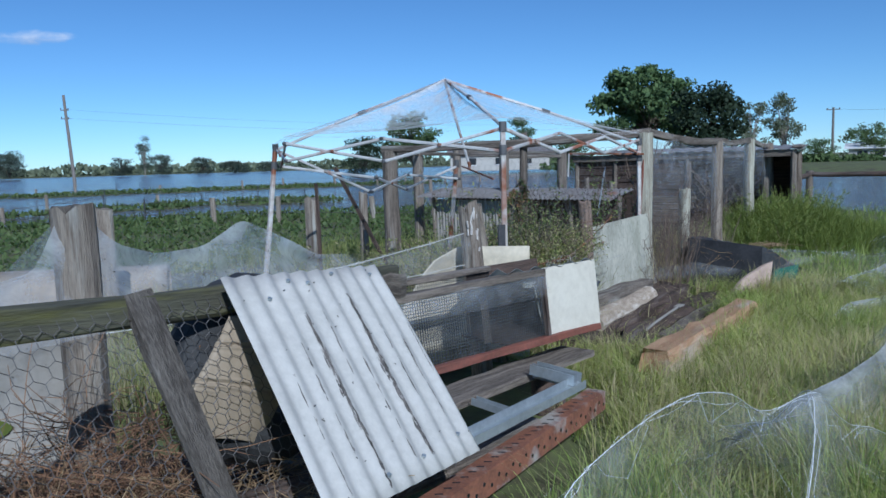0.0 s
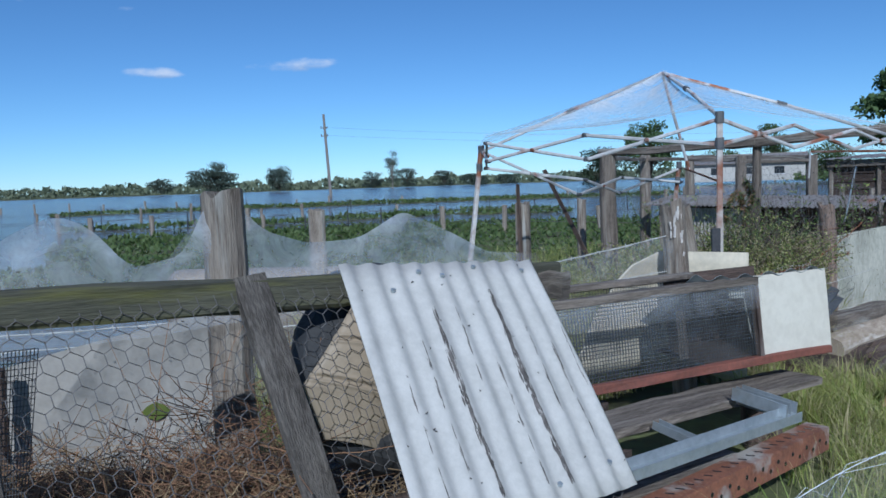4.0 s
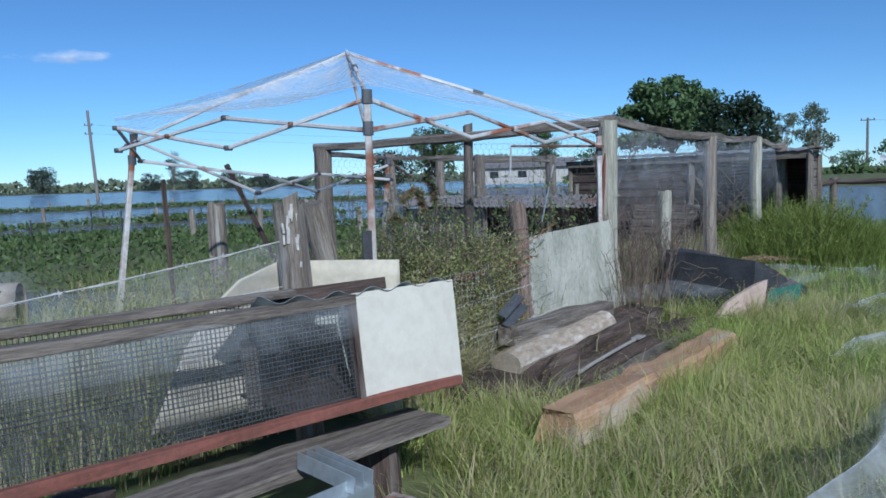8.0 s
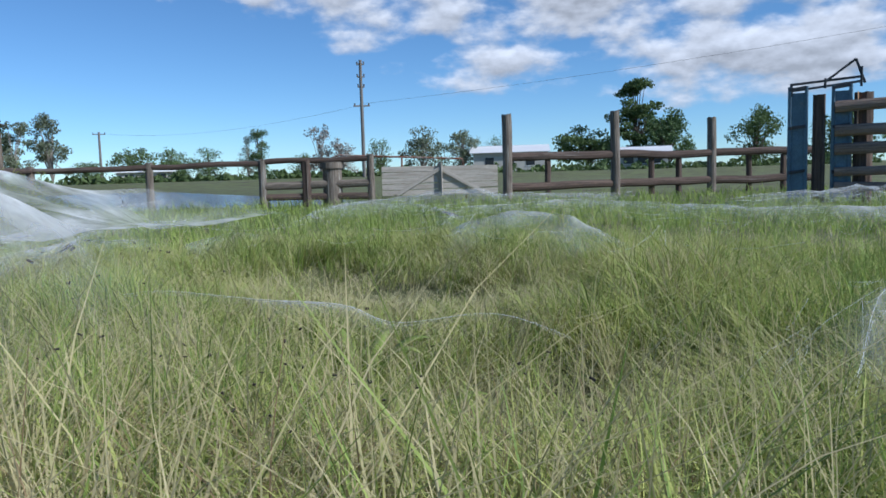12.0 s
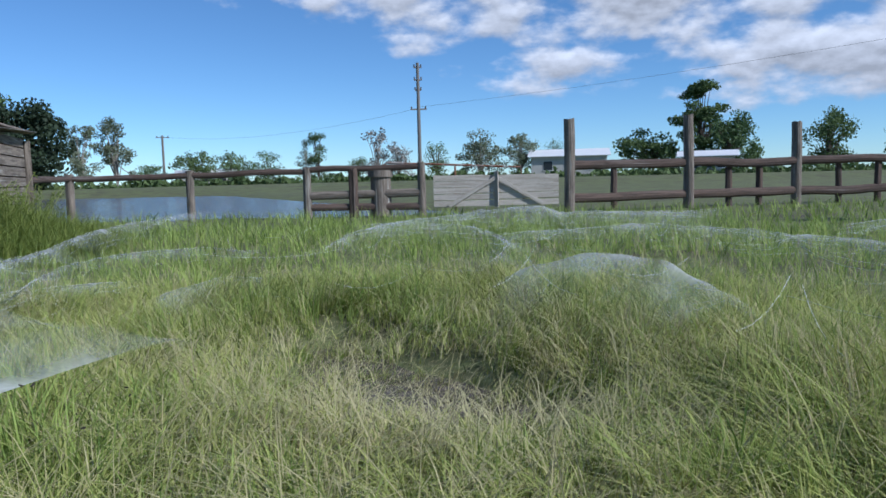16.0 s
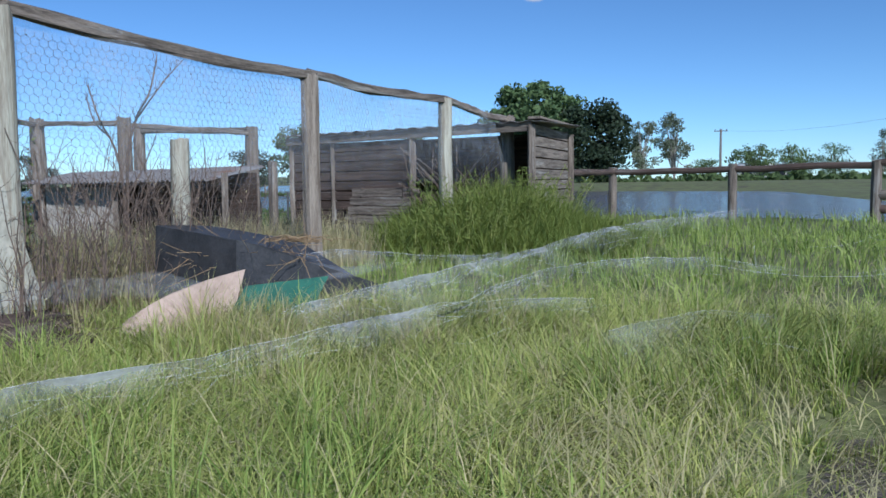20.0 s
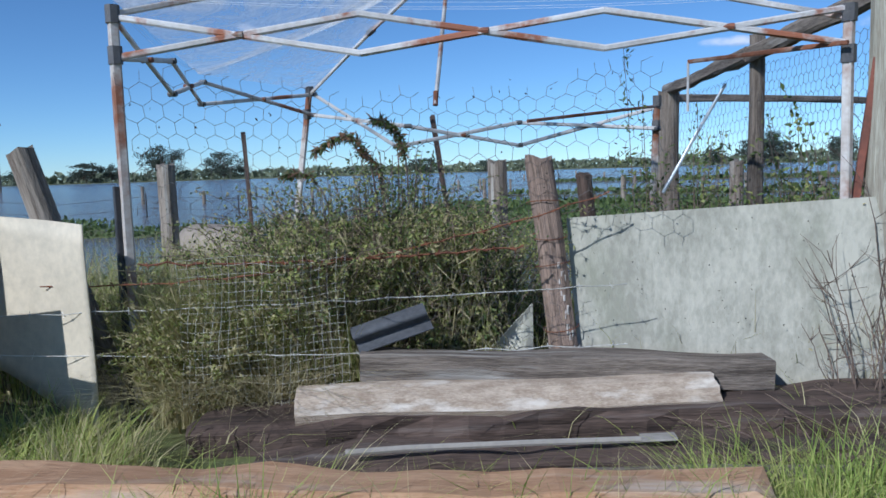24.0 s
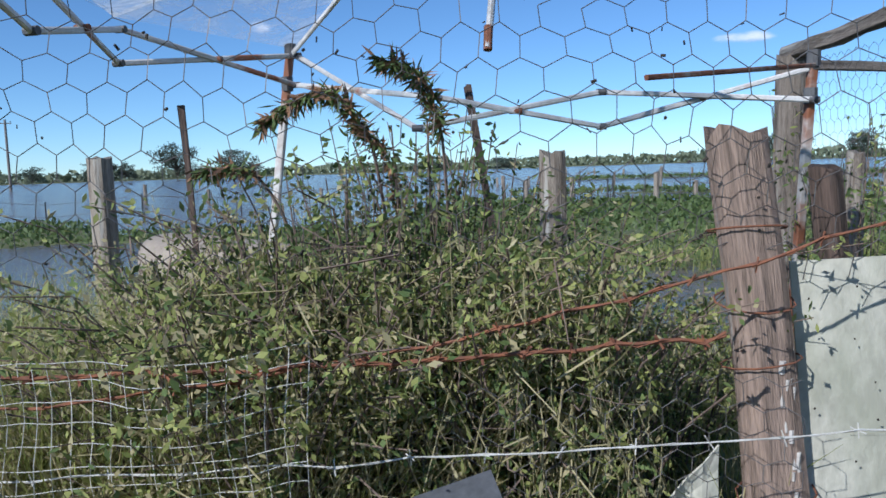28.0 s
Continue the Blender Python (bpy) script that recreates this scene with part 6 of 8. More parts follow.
# ---- power poles ----
def power_pole(x_, y_, h, r_, arms, lean=(0, 0)):
    t_ = thing("power_pole", (x_, y_, 0), "grey timber power pole with cross arms", "power pole", "power poles")
    part("pole", Geo().add(*log((x_ - lean[0], y_ - lean[1], -0.3), (x_, y_, h), r_, 6, 10, 0.03, 0.75)), POLEWOOD, t_)
    for z_, w_, dx, dy in arms:
        part("cross_arm", Geo().add(*timber((x_ - dx * w_, y_ - dy * w_, z_), (x_ + dx * w_, y_ + dy * w_, z_), 0.12, 0.12, 2)), POLEWOOD, t_)
        for k in (-0.85, 0.85):
            part("insulator", Geo().add(*log((x_ + dx * w_ * k, y_ + dy * w_ * k, z_), (x_ + dx * w_ * k, y_ + dy * w_ * k, z_ + 0.25), 0.07, 2, 8, 0.05)), PLASTICGREY, t_)
    return t_


power_pole(-46.6, 99.4, 11.5, 0.22, ((9.6, 0.5, 0.9, 0.4), (8.5, 0.5, 0.9, 0.4)), (-0.6, 0))
power_pole(57, 108.5, 7.9, 0.20, ((7.6, 0.9, 0.9, -0.45),))
power_pole(52.2, 51.2, 11.1, 0.18, ((7.0, 0.75, 0.7, -0.7), (10.7, 0.35, 0.7, -0.7), (9.6, 0.35, -0.7, 0.7), (8.7, 0.3, 0.7, -0.7)))
power_pole(-118, 12, 9.5, 0.2, ((9.0, 0.8, 0.2, 0.9),))


def line_wire(p, q, sag, name="power_line"):
    pts = [V(p) + (V(q) - V(p)) * (i / 24) - V(0, 0, sag * 4 * (i / 24) * (1 - i / 24)) for i in range(25)]
    return solo(name, Geo().add(*tube(pts, 0.009, 4)), WIRE, "thin dark overhead power line", "power line", "power lines")


line_wire((52.2, 51.2, 7.1), (57, 108.5, 7.7), 1.2)
line_wire((52.2, 51.2, 7.2), (70, -20, 13.5), 1.0)
line_wire((-46.6, 99.4, 9.7), (57, 140, 9.0), 2.0)
line_wire((-46.6, 99.4, 8.6), (57, 139, 8.2), 2.0)

# ---- houses across the road ----
def house(bearing, dist, w, d, h, roof_h, roofmat, label):
    a = radians(bearing)
    cx_, cy_ = math.sin(a) * dist, math.cos(a) * dist
    s = V(math.cos(a), -math.sin(a), 0)
    f_ = V(math.sin(a), math.cos(a), 0)
    t_ = thing("house", (cx_, cy_, 0.5), label, "house", "houses across the road")
    c = V(cx_, cy_, 0.4)
    part("wall", Geo().add(*timber(c - s * (w / 2) + V(0, 0, h / 2), c + s * (w / 2) + V(0, 0, h / 2), d, h, 2, 0, 0.01)), BRICKPALE, t_)
    g_ = Geo()
    e = 0.5
    for k in (-1, 1):
        g_.add(*sheet(lambda u, v, k=k: c + s * ((u - 0.5) * (w + 2 * e)) + f_ * (k * (d / 2 + e) * (1 - v)) + V(0, 0, h - 0.1 + roof_h * v), 2, 2, 0.08))
    part("roof", g_, roofmat, t_)
    for k in range(3):
        o = c + s * (w * (k - 1) * 0.28) - f_ * (d / 2 + 0.02) + V(0, 0, h * 0.55)
        wd = part("window", Geo().add(*timber(o - s * 0.55, o + s * 0.55, 0.06, h * 0.38, 1, 0, 0.02)), DARKGAP, t_)
        part("frame", Geo().add(*timber(o - s * 0.65 - V(0, 0, h * 0.22), o + s * 0.65 - V(0, 0, h * 0.22), 0.1, 0.08, 1, 0, 0.02)), ROOFWHITE, wd)
    return t_


house(56.0, 107, 9.5, 7, 2.9, 0.9, ROOFWHITE, "low house with a white metal roof behind trees")
house(65.3, 96, 5.6, 5, 2.2, 0.6, ROOFWHITE, "small white rendered house behind the yard rails")
house(5.0, 105, 13, 7, 2.3, 1.1, ROOFTIN, "pale farmhouse with a tin roof across the water")
house(30.5, 112, 7, 5, 1.7, 0.6, ROOFWHITE, "low white house along the road")


# ---- trees ----
def leaves(cloud, n, size, flat=0.0, rnd=None):
    """n small leaf clumps filling the clouds (centre, radii), more of them near the skins."""
    w = np.array([c[3] * c[4] * c[5] for c in cloud]) ** 0.67
    pick = rnd.choice(len(cloud), n, p=w / w.sum())
    c = np.array(cloud)[pick]
    d = rnd.normal(0, 1, (n, 3))
    d /= np.linalg.norm(d, axis=1)[:, None]
    r = rnd.uniform(0.05, 1, n) ** 0.5
    p = c[:, :3] + d * c[:, 3:6] * r[:, None]
    a = rnd.normal(0, 1, (n, 3))
    a /= np.linalg.norm(a, axis=1)[:, None]
    b_ = np.cross(a, rnd.normal(0, 1, (n, 3)))
    b_ /= np.linalg.norm(b_, axis=1)[:, None]
    s = size * rnd.uniform(0.5, 1.3, n)[:, None]
    v = np.stack([p - a * s, p + b_ * s * 0.55, p + a * s, p - b_ * s * 0.55], 1).reshape(-1, 3)
    f = np.arange(4 * n).reshape(-1, 4)
    return v, f


TREE_N = [0]


def tree(x_, y_, top, base, width, leafmat, style, label, n=1500, bark=BARK, size=None, group="trees round the paddocks"):
    TREE_N[0] += 1
    rnd = np.random.default_rng(100 + TREE_N[0])
    z0 = max(0.0, ground_z(x_, y_)) - 0.2
    t_ = thing("tree", (x_, y_, z0), label, "tree", group)
    h = top - base
    cloud = []
    if style == "round":
        for i in range(46):
            a, q, e = rnd.uniform(0, 6.28), rnd.uniform(0, 1) ** 0.5, rnd.uniform(0.05, 0.92)
            wide = math.sin(math.pi * min(0.97, 0.12 + 0.8 * e)) ** 0.6
            cloud.append((x_ + math.cos(a) * width * 0.40 * q * wide, y_ + math.sin(a) * width * 0.40 * q * wide, base + h * e, width * rnd.uniform(0.12, 0.21), width * rnd.uniform(0.12, 0.21), h * rnd.uniform(0.09, 0.17)))
    elif style == "spread":
        for i in range(52):
            a, q = rnd.uniform(0, 6.28), rnd.uniform(0.0, 1.0) ** 0.6
            cloud.append((x_ + math.cos(a) * width * 0.43 * q, y_ + math.sin(a) * width * 0.43 * q, base + h * (0.93 - 0.28 * q * q - rnd.uniform(0, 0.62)), width * rnd.uniform(0.09, 0.17), width * rnd.uniform(0.09, 0.17), h * rnd.uniform(0.07, 0.13)))
    elif style == "pine":
        for i in range(34):
            q = rnd.uniform(0, 1)
            reach = width * (0.10 + 0.36 * math.sin(math.pi * min(1, 0.25 + 0.72 * q)) ** 1.2) * rnd.uniform(0.3, 1)
            a = rnd.uniform(0, 6.28)
            cloud.append((x_ + math.cos(a) * reach, y_ + math.sin(a) * reach, base + h * (0.12 + 0.84 * q), width * rnd.uniform(0.10, 0.18), width * rnd.uniform(0.10, 0.18), h * rnd.uniform(0.035, 0.06)))
    elif style == "tall":
        for i in range(22):
            q = rnd.uniform(0, 1)
            ww = width * (0.26 + 0.22 * math.sin(math.pi * (0.2 + 0.7 * q)))
            a = rnd.uniform(0, 6.28)
            cloud.append((x_ + math.cos(a) * width * 0.26 * rnd.uniform(0, 1), y_ + math.sin(a) * width * 0.26 * rnd.uniform(0, 1), base + h * (0.08 + 0.86 * q), ww * rnd.uniform(0.35, 0.7), ww * rnd.uniform(0.35, 0.7), h * rnd.uniform(0.05, 0.09)))
    else:
        for i in range(26):
            q = rnd.uniform(0, 1)
            a, r_ = rnd.uniform(0, 6.28), rnd.uniform(0.1, 1)
            cloud.append((x_ + math.cos(a) * width * 0.40 * r_ * (1 - 0.25 * q), y_ + math.sin(a) * width * 0.40 * r_ * (1 - 0.25 * q), base + h * (0.15 + 0.80 * q), width * rnd.uniform(0.08, 0.17), width * rnd.uniform(0.08, 0.17), h * rnd.uniform(0.05, 0.10)))
    g_ = Geo().add(*tube([(x_, y_, z0), (x_ + 0.02 * h, y_, base + h * 0.2), (x_ - 0.01 * h, y_, base + h * 0.75)], max(0.08, top * 0.016), 7, 0.35))
    for c in cloud:
        g_.add(*tube([(x_, y_, base + h * rnd.uniform(0.0, 0.4)), lerp((x_, y_, base + h * 0.3), c[:3], 0.55), c[:3]], max(0.04, top * 0.008), 5, 0.3))
    part("trunk", g_, bark, t_)
    s = size or min(0.34, width * 0.024)
    v, f = leaves(cloud, int(n * 2.2), s, rnd=rnd)
    base_ = world_loc(t_)
    me = quick_mesh("crown", v - np.array([base_.x, base_.y, base_.z]), f, leafmat)
    cr_ = new("crown", me)
    cr_.parent = t_
    return t_


def at_bearing(b_, dist):
    return math.sin(radians(b_)) * dist, math.cos(radians(b_)) * dist


TREES = (
    (15.6, 105, 13.6, 3.20, 15.0, LEAFDARK, "spread", "large dark green spreading tree beyond the shed", 5400),
    (19.6, 92, 9.2, 0.20, 9.6, LEAFFIG, "round", "dense very dark round tree beyond the shed", 5400),
    (22.6, 108, 8.7, 0.60, 6.7, LEAFGREY, "open", "sparse grey gum tree beyond the pond", 1350),
    (24.8, 112, 9.7, 0.60, 7.0, LEAFGREY, "open", "sparse pale gum tree beyond the pond", 1350),
    (27, 112, 3.5, 0.30, 5.1, LEAFDARK, "round", "small dark bushy tree along the road", 900),
    (30, 112, 5.6, 0.64, 7.2, LEAFMID, "spread", "low spreading green tree along the road", 1200),
    (32.2, 112, 5.2, 0.56, 6.1, LEAFMID, "spread", "low spreading green tree along the road", 1050),
    (34.6, 112, 5.0, 0.40, 5.5, LEAFDARK, "round", "small round tree along the road", 1050),
    (37.3, 108, 6.6, 0.40, 4.3, LEAFGREY, "open", "sparse small gum beside a dark tree", 675),
    (38.2, 108, 7.4, 0.30, 4.1, LEAFDARK, "tall", "narrow dark ivy covered tree along the road", 1950),
    (42.4, 100, 7.6, 0.48, 6.1, LEAFPALE, "open", "bare pale leafless tree along the road", 630),
    (43.9, 100, 6.0, 0.40, 4.6, LEAFPALE, "spread", "brownish half bare tree along the road", 900),
    (41, 100, 3.7, 0.30, 3.6, LEAFMID, "round", "small green bushy tree along the road", 750),
    (46.6, 104, 5.4, 0.30, 4.3, LEAFMID, "round", "small green tree along the road", 1050),
    (49.7, 104, 6.8, 0.40, 6.7, LEAFGREY, "spread", "light green gum tree along the road", 1350),
    (52.6, 106, 6.8, 0.40, 6.1, LEAFGREY, "spread", "grey green gum tree along the road", 1350),
    (55, 112, 5.8, 0.64, 3.8, LEAFDARK, "round", "small dark round tree by the white roof", 900),
    (61.6, 112, 7.2, 0.32, 9.6, LEAFMID, "spread", "broad olive tree beside the tall pine", 2100),
    (64.9, 112, 12.6, 1.6, 9.4, LEAFMID, "pine", "tall dark pine tree with layered branches", 3000),
    (67, 110, 8.7, 0.32, 8.7, LEAFDARK, "spread", "dark green tree beside the tall pine", 2250),
    (72.6, 100, 7.6, 0.40, 6.7, LEAFMID, "round", "grey green round tree behind the crush", 1950),
    (78, 100, 6.6, 0.40, 8.7, LEAFMID, "round", "dark green tree behind the cattle yards", 1350),
    (-1.4, 118, 9.8, 1.54, 10.0, LEAFDARK, "spread", "dark spreading tree across the flood", 2250),
    (-5, 118, 5.8, 0.35, 7.5, LEAFFIG, "round", "dark low round tree across the flood", 1800),
    (6.8, 125, 9.4, 1.68, 6.2, LEAFDARK, "tall", "dark tree across the flood", 1800),
    (10.2, 130, 6.0, 0.70, 7.5, LEAFDARK, "round", "dark green tree behind the shed", 1350),
    (3.4, 125, 5.2, 0.70, 6.2, LEAFMID, "round", "green tree behind the farmhouse", 1050),
    (-33, 300, 10.1, 0.40, 23.0, LEAFFAR, "spread", "broad dark tree far across the water", 2550),
    (-32.5, 300, 12.1, 0.40, 10.3, LEAFFAR, "round", "dark tree far across the water", 1350),
    (-36.3, 320, 7.4, 0.40, 12.6, LEAFFAR, "spread", "grey green tree far across the water", 900),
    (-28.2, 300, 10.3, 0.30, 10.9, LEAFFAR, "round", "dark round tree far across the water", 2250),
    (-20, 300, 15.2, 0.40, 8.6, LEAFFAR, "tall", "tall gum tree far across the water", 1350),
    (-21.4, 298, 6.7, 0.30, 9.8, LEAFFAR, "round", "dark round tree far across the water", 1350),
    (-18.9, 298, 7.6, 0.30, 9.8, LEAFFAR, "round", "dark round tree far across the water", 1350),
    (-16.2, 300, 6.3, 0.30, 10.3, LEAFFAR, "round", "dark bush far across the water", 1050),
    (-14, 300, 4.6, 0.30, 13.8, LEAFFAR, "round", "low green bushes far across the water", 1050),
    (-11.5, 300, 4.2, 0.30, 11.5, LEAFFAR, "round", "low dark bushes far across the water", 900),
    (-84.2, 300, 6.3, 0.40, 9.2, LEAFFAR, "round", "dark round tree far across the water", 900),
    (-80.2, 310, 8.8, 0.40, 13.8, LEAFFAR, "spread", "dark spreading tree far across the water", 1350),
    (-78.6, 310, 8.0, 0.40, 10.3, LEAFFAR, "spread", "dark spreading tree far across the water", 1050),
    (-75.2, 310, 15.2, 0.40, 19.5, LEAFFAR, "spread", "broad open tree far across the water", 1950),
    (-71.2, 310, 11.6, 0.40, 19.5, LEAFFAR, "spread", "broad dark tree far across the water", 1950),
    (-86.8, 310, 13.1, 0.40, 9.2, LEAFGREY, "tall", "grey gum far across the water", 900),
    (-57, 330, 6.8, 0.40, 16.1, LEAFFAR, "round", "low dark trees far across the water", 1050),
    (-52, 330, 5.2, 0.40, 18.4, LEAFFAR, "round", "low dark trees far across the water", 900),
)
for bb, dd, top_, base_, w_, m_, st_, lab, n_ in TREES:
    tree(*at_bearing(bb, dd), top_, base_, w_, m_, st_, lab, n_, PALEBARK if "gum" in lab or "bare" in lab else BARK)

# the far woods and the hedges along the road
rnd = np.random.default_rng(3)
v_, f_ = [], []
k = 16000
b_ = rnd.uniform(-120, 12, k)
hh = 4.4 + 3.2 * np.array([noise.noise((q * 0.35, 1, 1)) + 0.8 * noise.noise((q * 1.7, 5, 1)) for q in b_])
dist = rnd.uniform(420, 470, k)
c = np.stack([np.sin(np.radians(b_)) * dist, np.cos(np.radians(b_)) * dist, rnd.uniform(0, 1, k) ** 0.8 * np.clip(hh, 1.2, 9) + 0.3], 1)
a = rnd.normal(0, 1, (k, 3))
a /= np.linalg.norm(a, axis=1)[:, None]
e = np.cross(a, rnd.normal(0, 1, (k, 3)))
e /= np.linalg.norm(e, axis=1)[:, None]
s = rnd.uniform(0.7, 1.9, (k, 1))
# the pale grey green leaf colour stands in for haze at this distance
stuff("far_woods", np.stack([c - a * s, c + e * s * 0.6, c + a * s, c - e * s * 0.6], 1).reshape(-1, 3), np.arange(4 * k).reshape(-1, 4), LEAFGREY, "low belt of grey green woods along the far shore", "woods")
k = 14000
b_ = np.concatenate([rnd.uniform(8, 80, k // 2), rnd.uniform(39.5, 52, k // 4), rnd.uniform(26, 36, k - k // 2 - k // 4)])
hh = 0.7 + 0.9 * np.array([noise.noise((q * 0.9, 3, 1)) + 0.7 * noise.noise((q * 3.1, 8, 1)) for q in b_])
dist = rnd.uniform(88, 97, k)
c = np.stack([np.sin(np.radians(b_)) * dist, np.cos(np.radians(b_)) * dist, 0.45 + rnd.uniform(0, 1, k) * np.clip(hh, 0.25, 3)], 1)
a = rnd.normal(0, 1, (k, 3))
a /= np.linalg.norm(a, axis=1)[:, None]
e = np.cross(a, rnd.normal(0, 1, (k, 3)))
e /= np.linalg.norm(e, axis=1)[:, None]
s = rnd.uniform(0.12, 0.4, (k, 1))
stuff("roadside_hedge", np.stack([c - a * s, c + e * s * 0.6, c + a * s, c - e * s * 0.6], 1).reshape(-1, 3), np.arange(4 * k).reshape(-1, 4), LEAFMID, "green hedges and shrubs along the road bank", "hedge")

# ---- plants along the fence ----
PR = np.random.default_rng(21)


def leaf_mesh(p, a, length, width, rnd):
    """Small folded leaves at p pointing along a."""
    n = len(p)
    s = np.cross(a, rnd.normal(0, 1, (n, 3)))
    s /= np.maximum(1e-6, np.linalg.norm(s, axis=1))[:, None]
    L, W = length[:, None], width[:, None]
    v = np.stack([p, p + a * L * 0.5 + s * W * 0.5, p + a * L, p + a * L * 0.5 - s * W * 0.5], 1).reshape(-1, 3)
    return v, np.arange(4 * n).reshape(-1, 4)


def thicket(name, label, category, spots, stems, per, leaf, mats, stemmat, lean=0.35, droop=0.2, r=0.0035, twigs=0):
    """Many stems rising from spots (x, y, z, height, spread), each with leaves; mats: (part name, material, share)."""
    spots_ = np.array(spots)
    x0, y0 = float(spots_[:, 0].mean()), float(spots_[:, 1].mean())
    t_ = thing(name, (x0, y0, 0.1), label, category)
    g_ = Geo()
    pos, dirs = [], []
    pick = PR.integers(0, len(spots), stems)
    for k in pick:
        x_, y_, z_, h_, sp = spots[k]
        a = PR.uniform(0, 6.28)
        q = sp * PR.uniform(0, 1) ** 0.5
        b0 = np.array([x_ + math.cos(a) * q, y_ + math.sin(a) * q, z_])
        h1 = h_ * PR.uniform(0.55, 1.08)
        a2 = a + PR.normal(0, 0.8)
        ln = lean * PR.uniform(0.1, 1.0) * h1
        pts = []
        for i in range(6):
            t = i / 5
            pts.append(b0 + np.array([math.cos(a2) * ln * t ** 1.6, math.sin(a2) * ln * t ** 1.6, h1 * (t - droop * t ** 3)]) + PR.normal(0, 0.012, 3) * t)
        g_.add(*tube([tuple(p) for p in pts], r * PR.uniform(0.6, 1.3), 4, 0.4))
        for _ in range(twigs):
            t = PR.uniform(0.25, 0.95)
            i = min(4, int(t * 5))
            b1 = pts[i] + (pts[i + 1] - pts[i]) * (t * 5 - i)
            d = PR.normal(0, 1, 3)
            d[2] = abs(d[2]) + 0.5
            d /= np.linalg.norm(d)
            le = h1 * PR.uniform(0.12, 0.35)
            m1 = b1 + d * le * 0.5 + PR.normal(0, 0.012, 3)
            g_.add(*tube([tuple(b1), tuple(m1), tuple(b1 + d * le)], r * 0.5, 3, 0.4))
            for _k in range(int(per * 0.15)):
                pos.append(b1 + d * le * PR.uniform(0.3, 1))
                dirs.append(PR.normal(0, 1, 3))
        for _ in range(per):
            t = PR.uniform(0.12, 1.0)
            i = min(4, int(t * 5))
            p = pts[i] + (pts[i + 1] - pts[i]) * (t * 5 - i)
            pos.append(p + PR.normal(0, 0.012, 3))
            d = PR.normal(0, 1, 3)
            d[2] -= 0.3
            dirs.append(d)
    tagged(part("stem_tangle", g_, stemmat, t_), kind="stuff")
    if pos:
        pos, dirs = np.array(pos), np.array(dirs)
        dirs /= np.linalg.norm(dirs, axis=1)[:, None]
        which = PR.uniform(0, 1, len(pos))
        lo = 0.0
        for nm, m_, share in mats:
            ok = (which >= lo) & (which < lo + share)
            lo += share
            if ok.any():
                v, f = leaf_mesh(pos[ok], dirs[ok], leaf[0] * PR.uniform(0.5, 1.3, ok.sum()), leaf[1] * PR.uniform(0.6, 1.3, ok.sum()), PR)
                o = new(nm, quick_mesh(nm, v - np.array([x0, y0, 0.1]), f, m_))
                o.parent = t_
    return t_


def fence_spot(s, off, z, h, sp):
    p = on_fence(s, z, off)
    return (p.x, p.y, z, h, sp)


# tangled bush behind the mesh: pale and grassy towards the gazebo leg, dark leaves put in the middle for its deep shade
thicket("weed_thicket", "pale green weeds matted through welded mesh", "weeds", [fence_spot(0.65, -0.2, 0.1, 0.62, 0.15), fence_spot(0.78, -0.12, 0.1, 0.70, 0.2), fence_spot(0.9, -0.2, 0.1, 0.86, 0.25), fence_spot(1.05, -0.35, 0.1, 1.0, 0.28), fence_spot(0.7, -0.5, 0.05, 0.85, 0.3)], 620, 52, (0.024, 0.0075), (("leaves", BUSH, 0.62), ("dry_leaves", BUSHDRY, 0.38)), BUSHDRY, 0.5, 0.35)
thicket("bush", "dark tangled bush with withered leaves behind the fence", "bush", [fence_spot(1.2, -0.35, 0.1, 1.20, 0.26), fence_spot(1.5, -0.45, 0.1, 1.40, 0.3), fence_spot(1.8, -0.5, 0.1, 1.25, 0.26), fence_spot(1.4, -0.9, 0.1, 1.2, 0.4), fence_spot(2.0, -0.85, 0.1, 0.95, 0.35), fence_spot(1.3, -0.3, 0.1, 1.2, 0.25)], 800, 84, (0.023, 0.0095), (("leaves", BUSHDARK, 0.28), ("leaves", BUSH, 0.44), ("dry_leaves", BUSHDRY, 0.28)), TWIG, 0.42, 0.34)
thicket("bush", "dark leafy crown of the bush below the seed heads", "bush", [(-0.03, 5.15, 0.1, 1.22, 0.12), (0.05, 5.28, 0.1, 1.20, 0.13), (-0.13, 4.98, 0.1, 1.08, 0.12), (0.14, 5.45, 0.1, 1.0, 0.16), (-0.22, 4.84, 0.1, 0.92, 0.14)], 400, 80, (0.026, 0.010), (("leaves", BUSHDARK, 0.72), ("leaves", BUSH, 0.18), ("dry_leaves", BUSHDRY, 0.1)), TWIG, 0.14, 0.12)
thicket("bush", "olive weed bush with yellowing leaves in the run", "bush", [fence_spot(0.75, -0.9, 0.0, 0.9, 0.4), fence_spot(1.1, -1.0, 0.0, 1.15, 0.4), fence_spot(0.3, -1.3, 0.0, 0.6, 0.4)], 300, 46, (0.040, 0.008), (("leaves", BUSH, 0.6), ("dry_leaves", BUSHDRY, 0.4)), TWIG, 0.4, 0.25)
# dry grass and pale stalks matted through the fence
PG = np.random.default_rng(33)
k = 12000
s_, o_ = 0.62 + 0.85 * PG.uniform(0, 1, k) ** 1.2, -PG.uniform(0.06, 0.36, k)
q_ = np.array([tuple(on_fence(float(a), 0.1, float(c))) for a, c in zip(s_, o_)])
hh_ = PG.uniform(0.2, 0.62, k) * (1 + 0.25 * np.sin(s_ * 2))
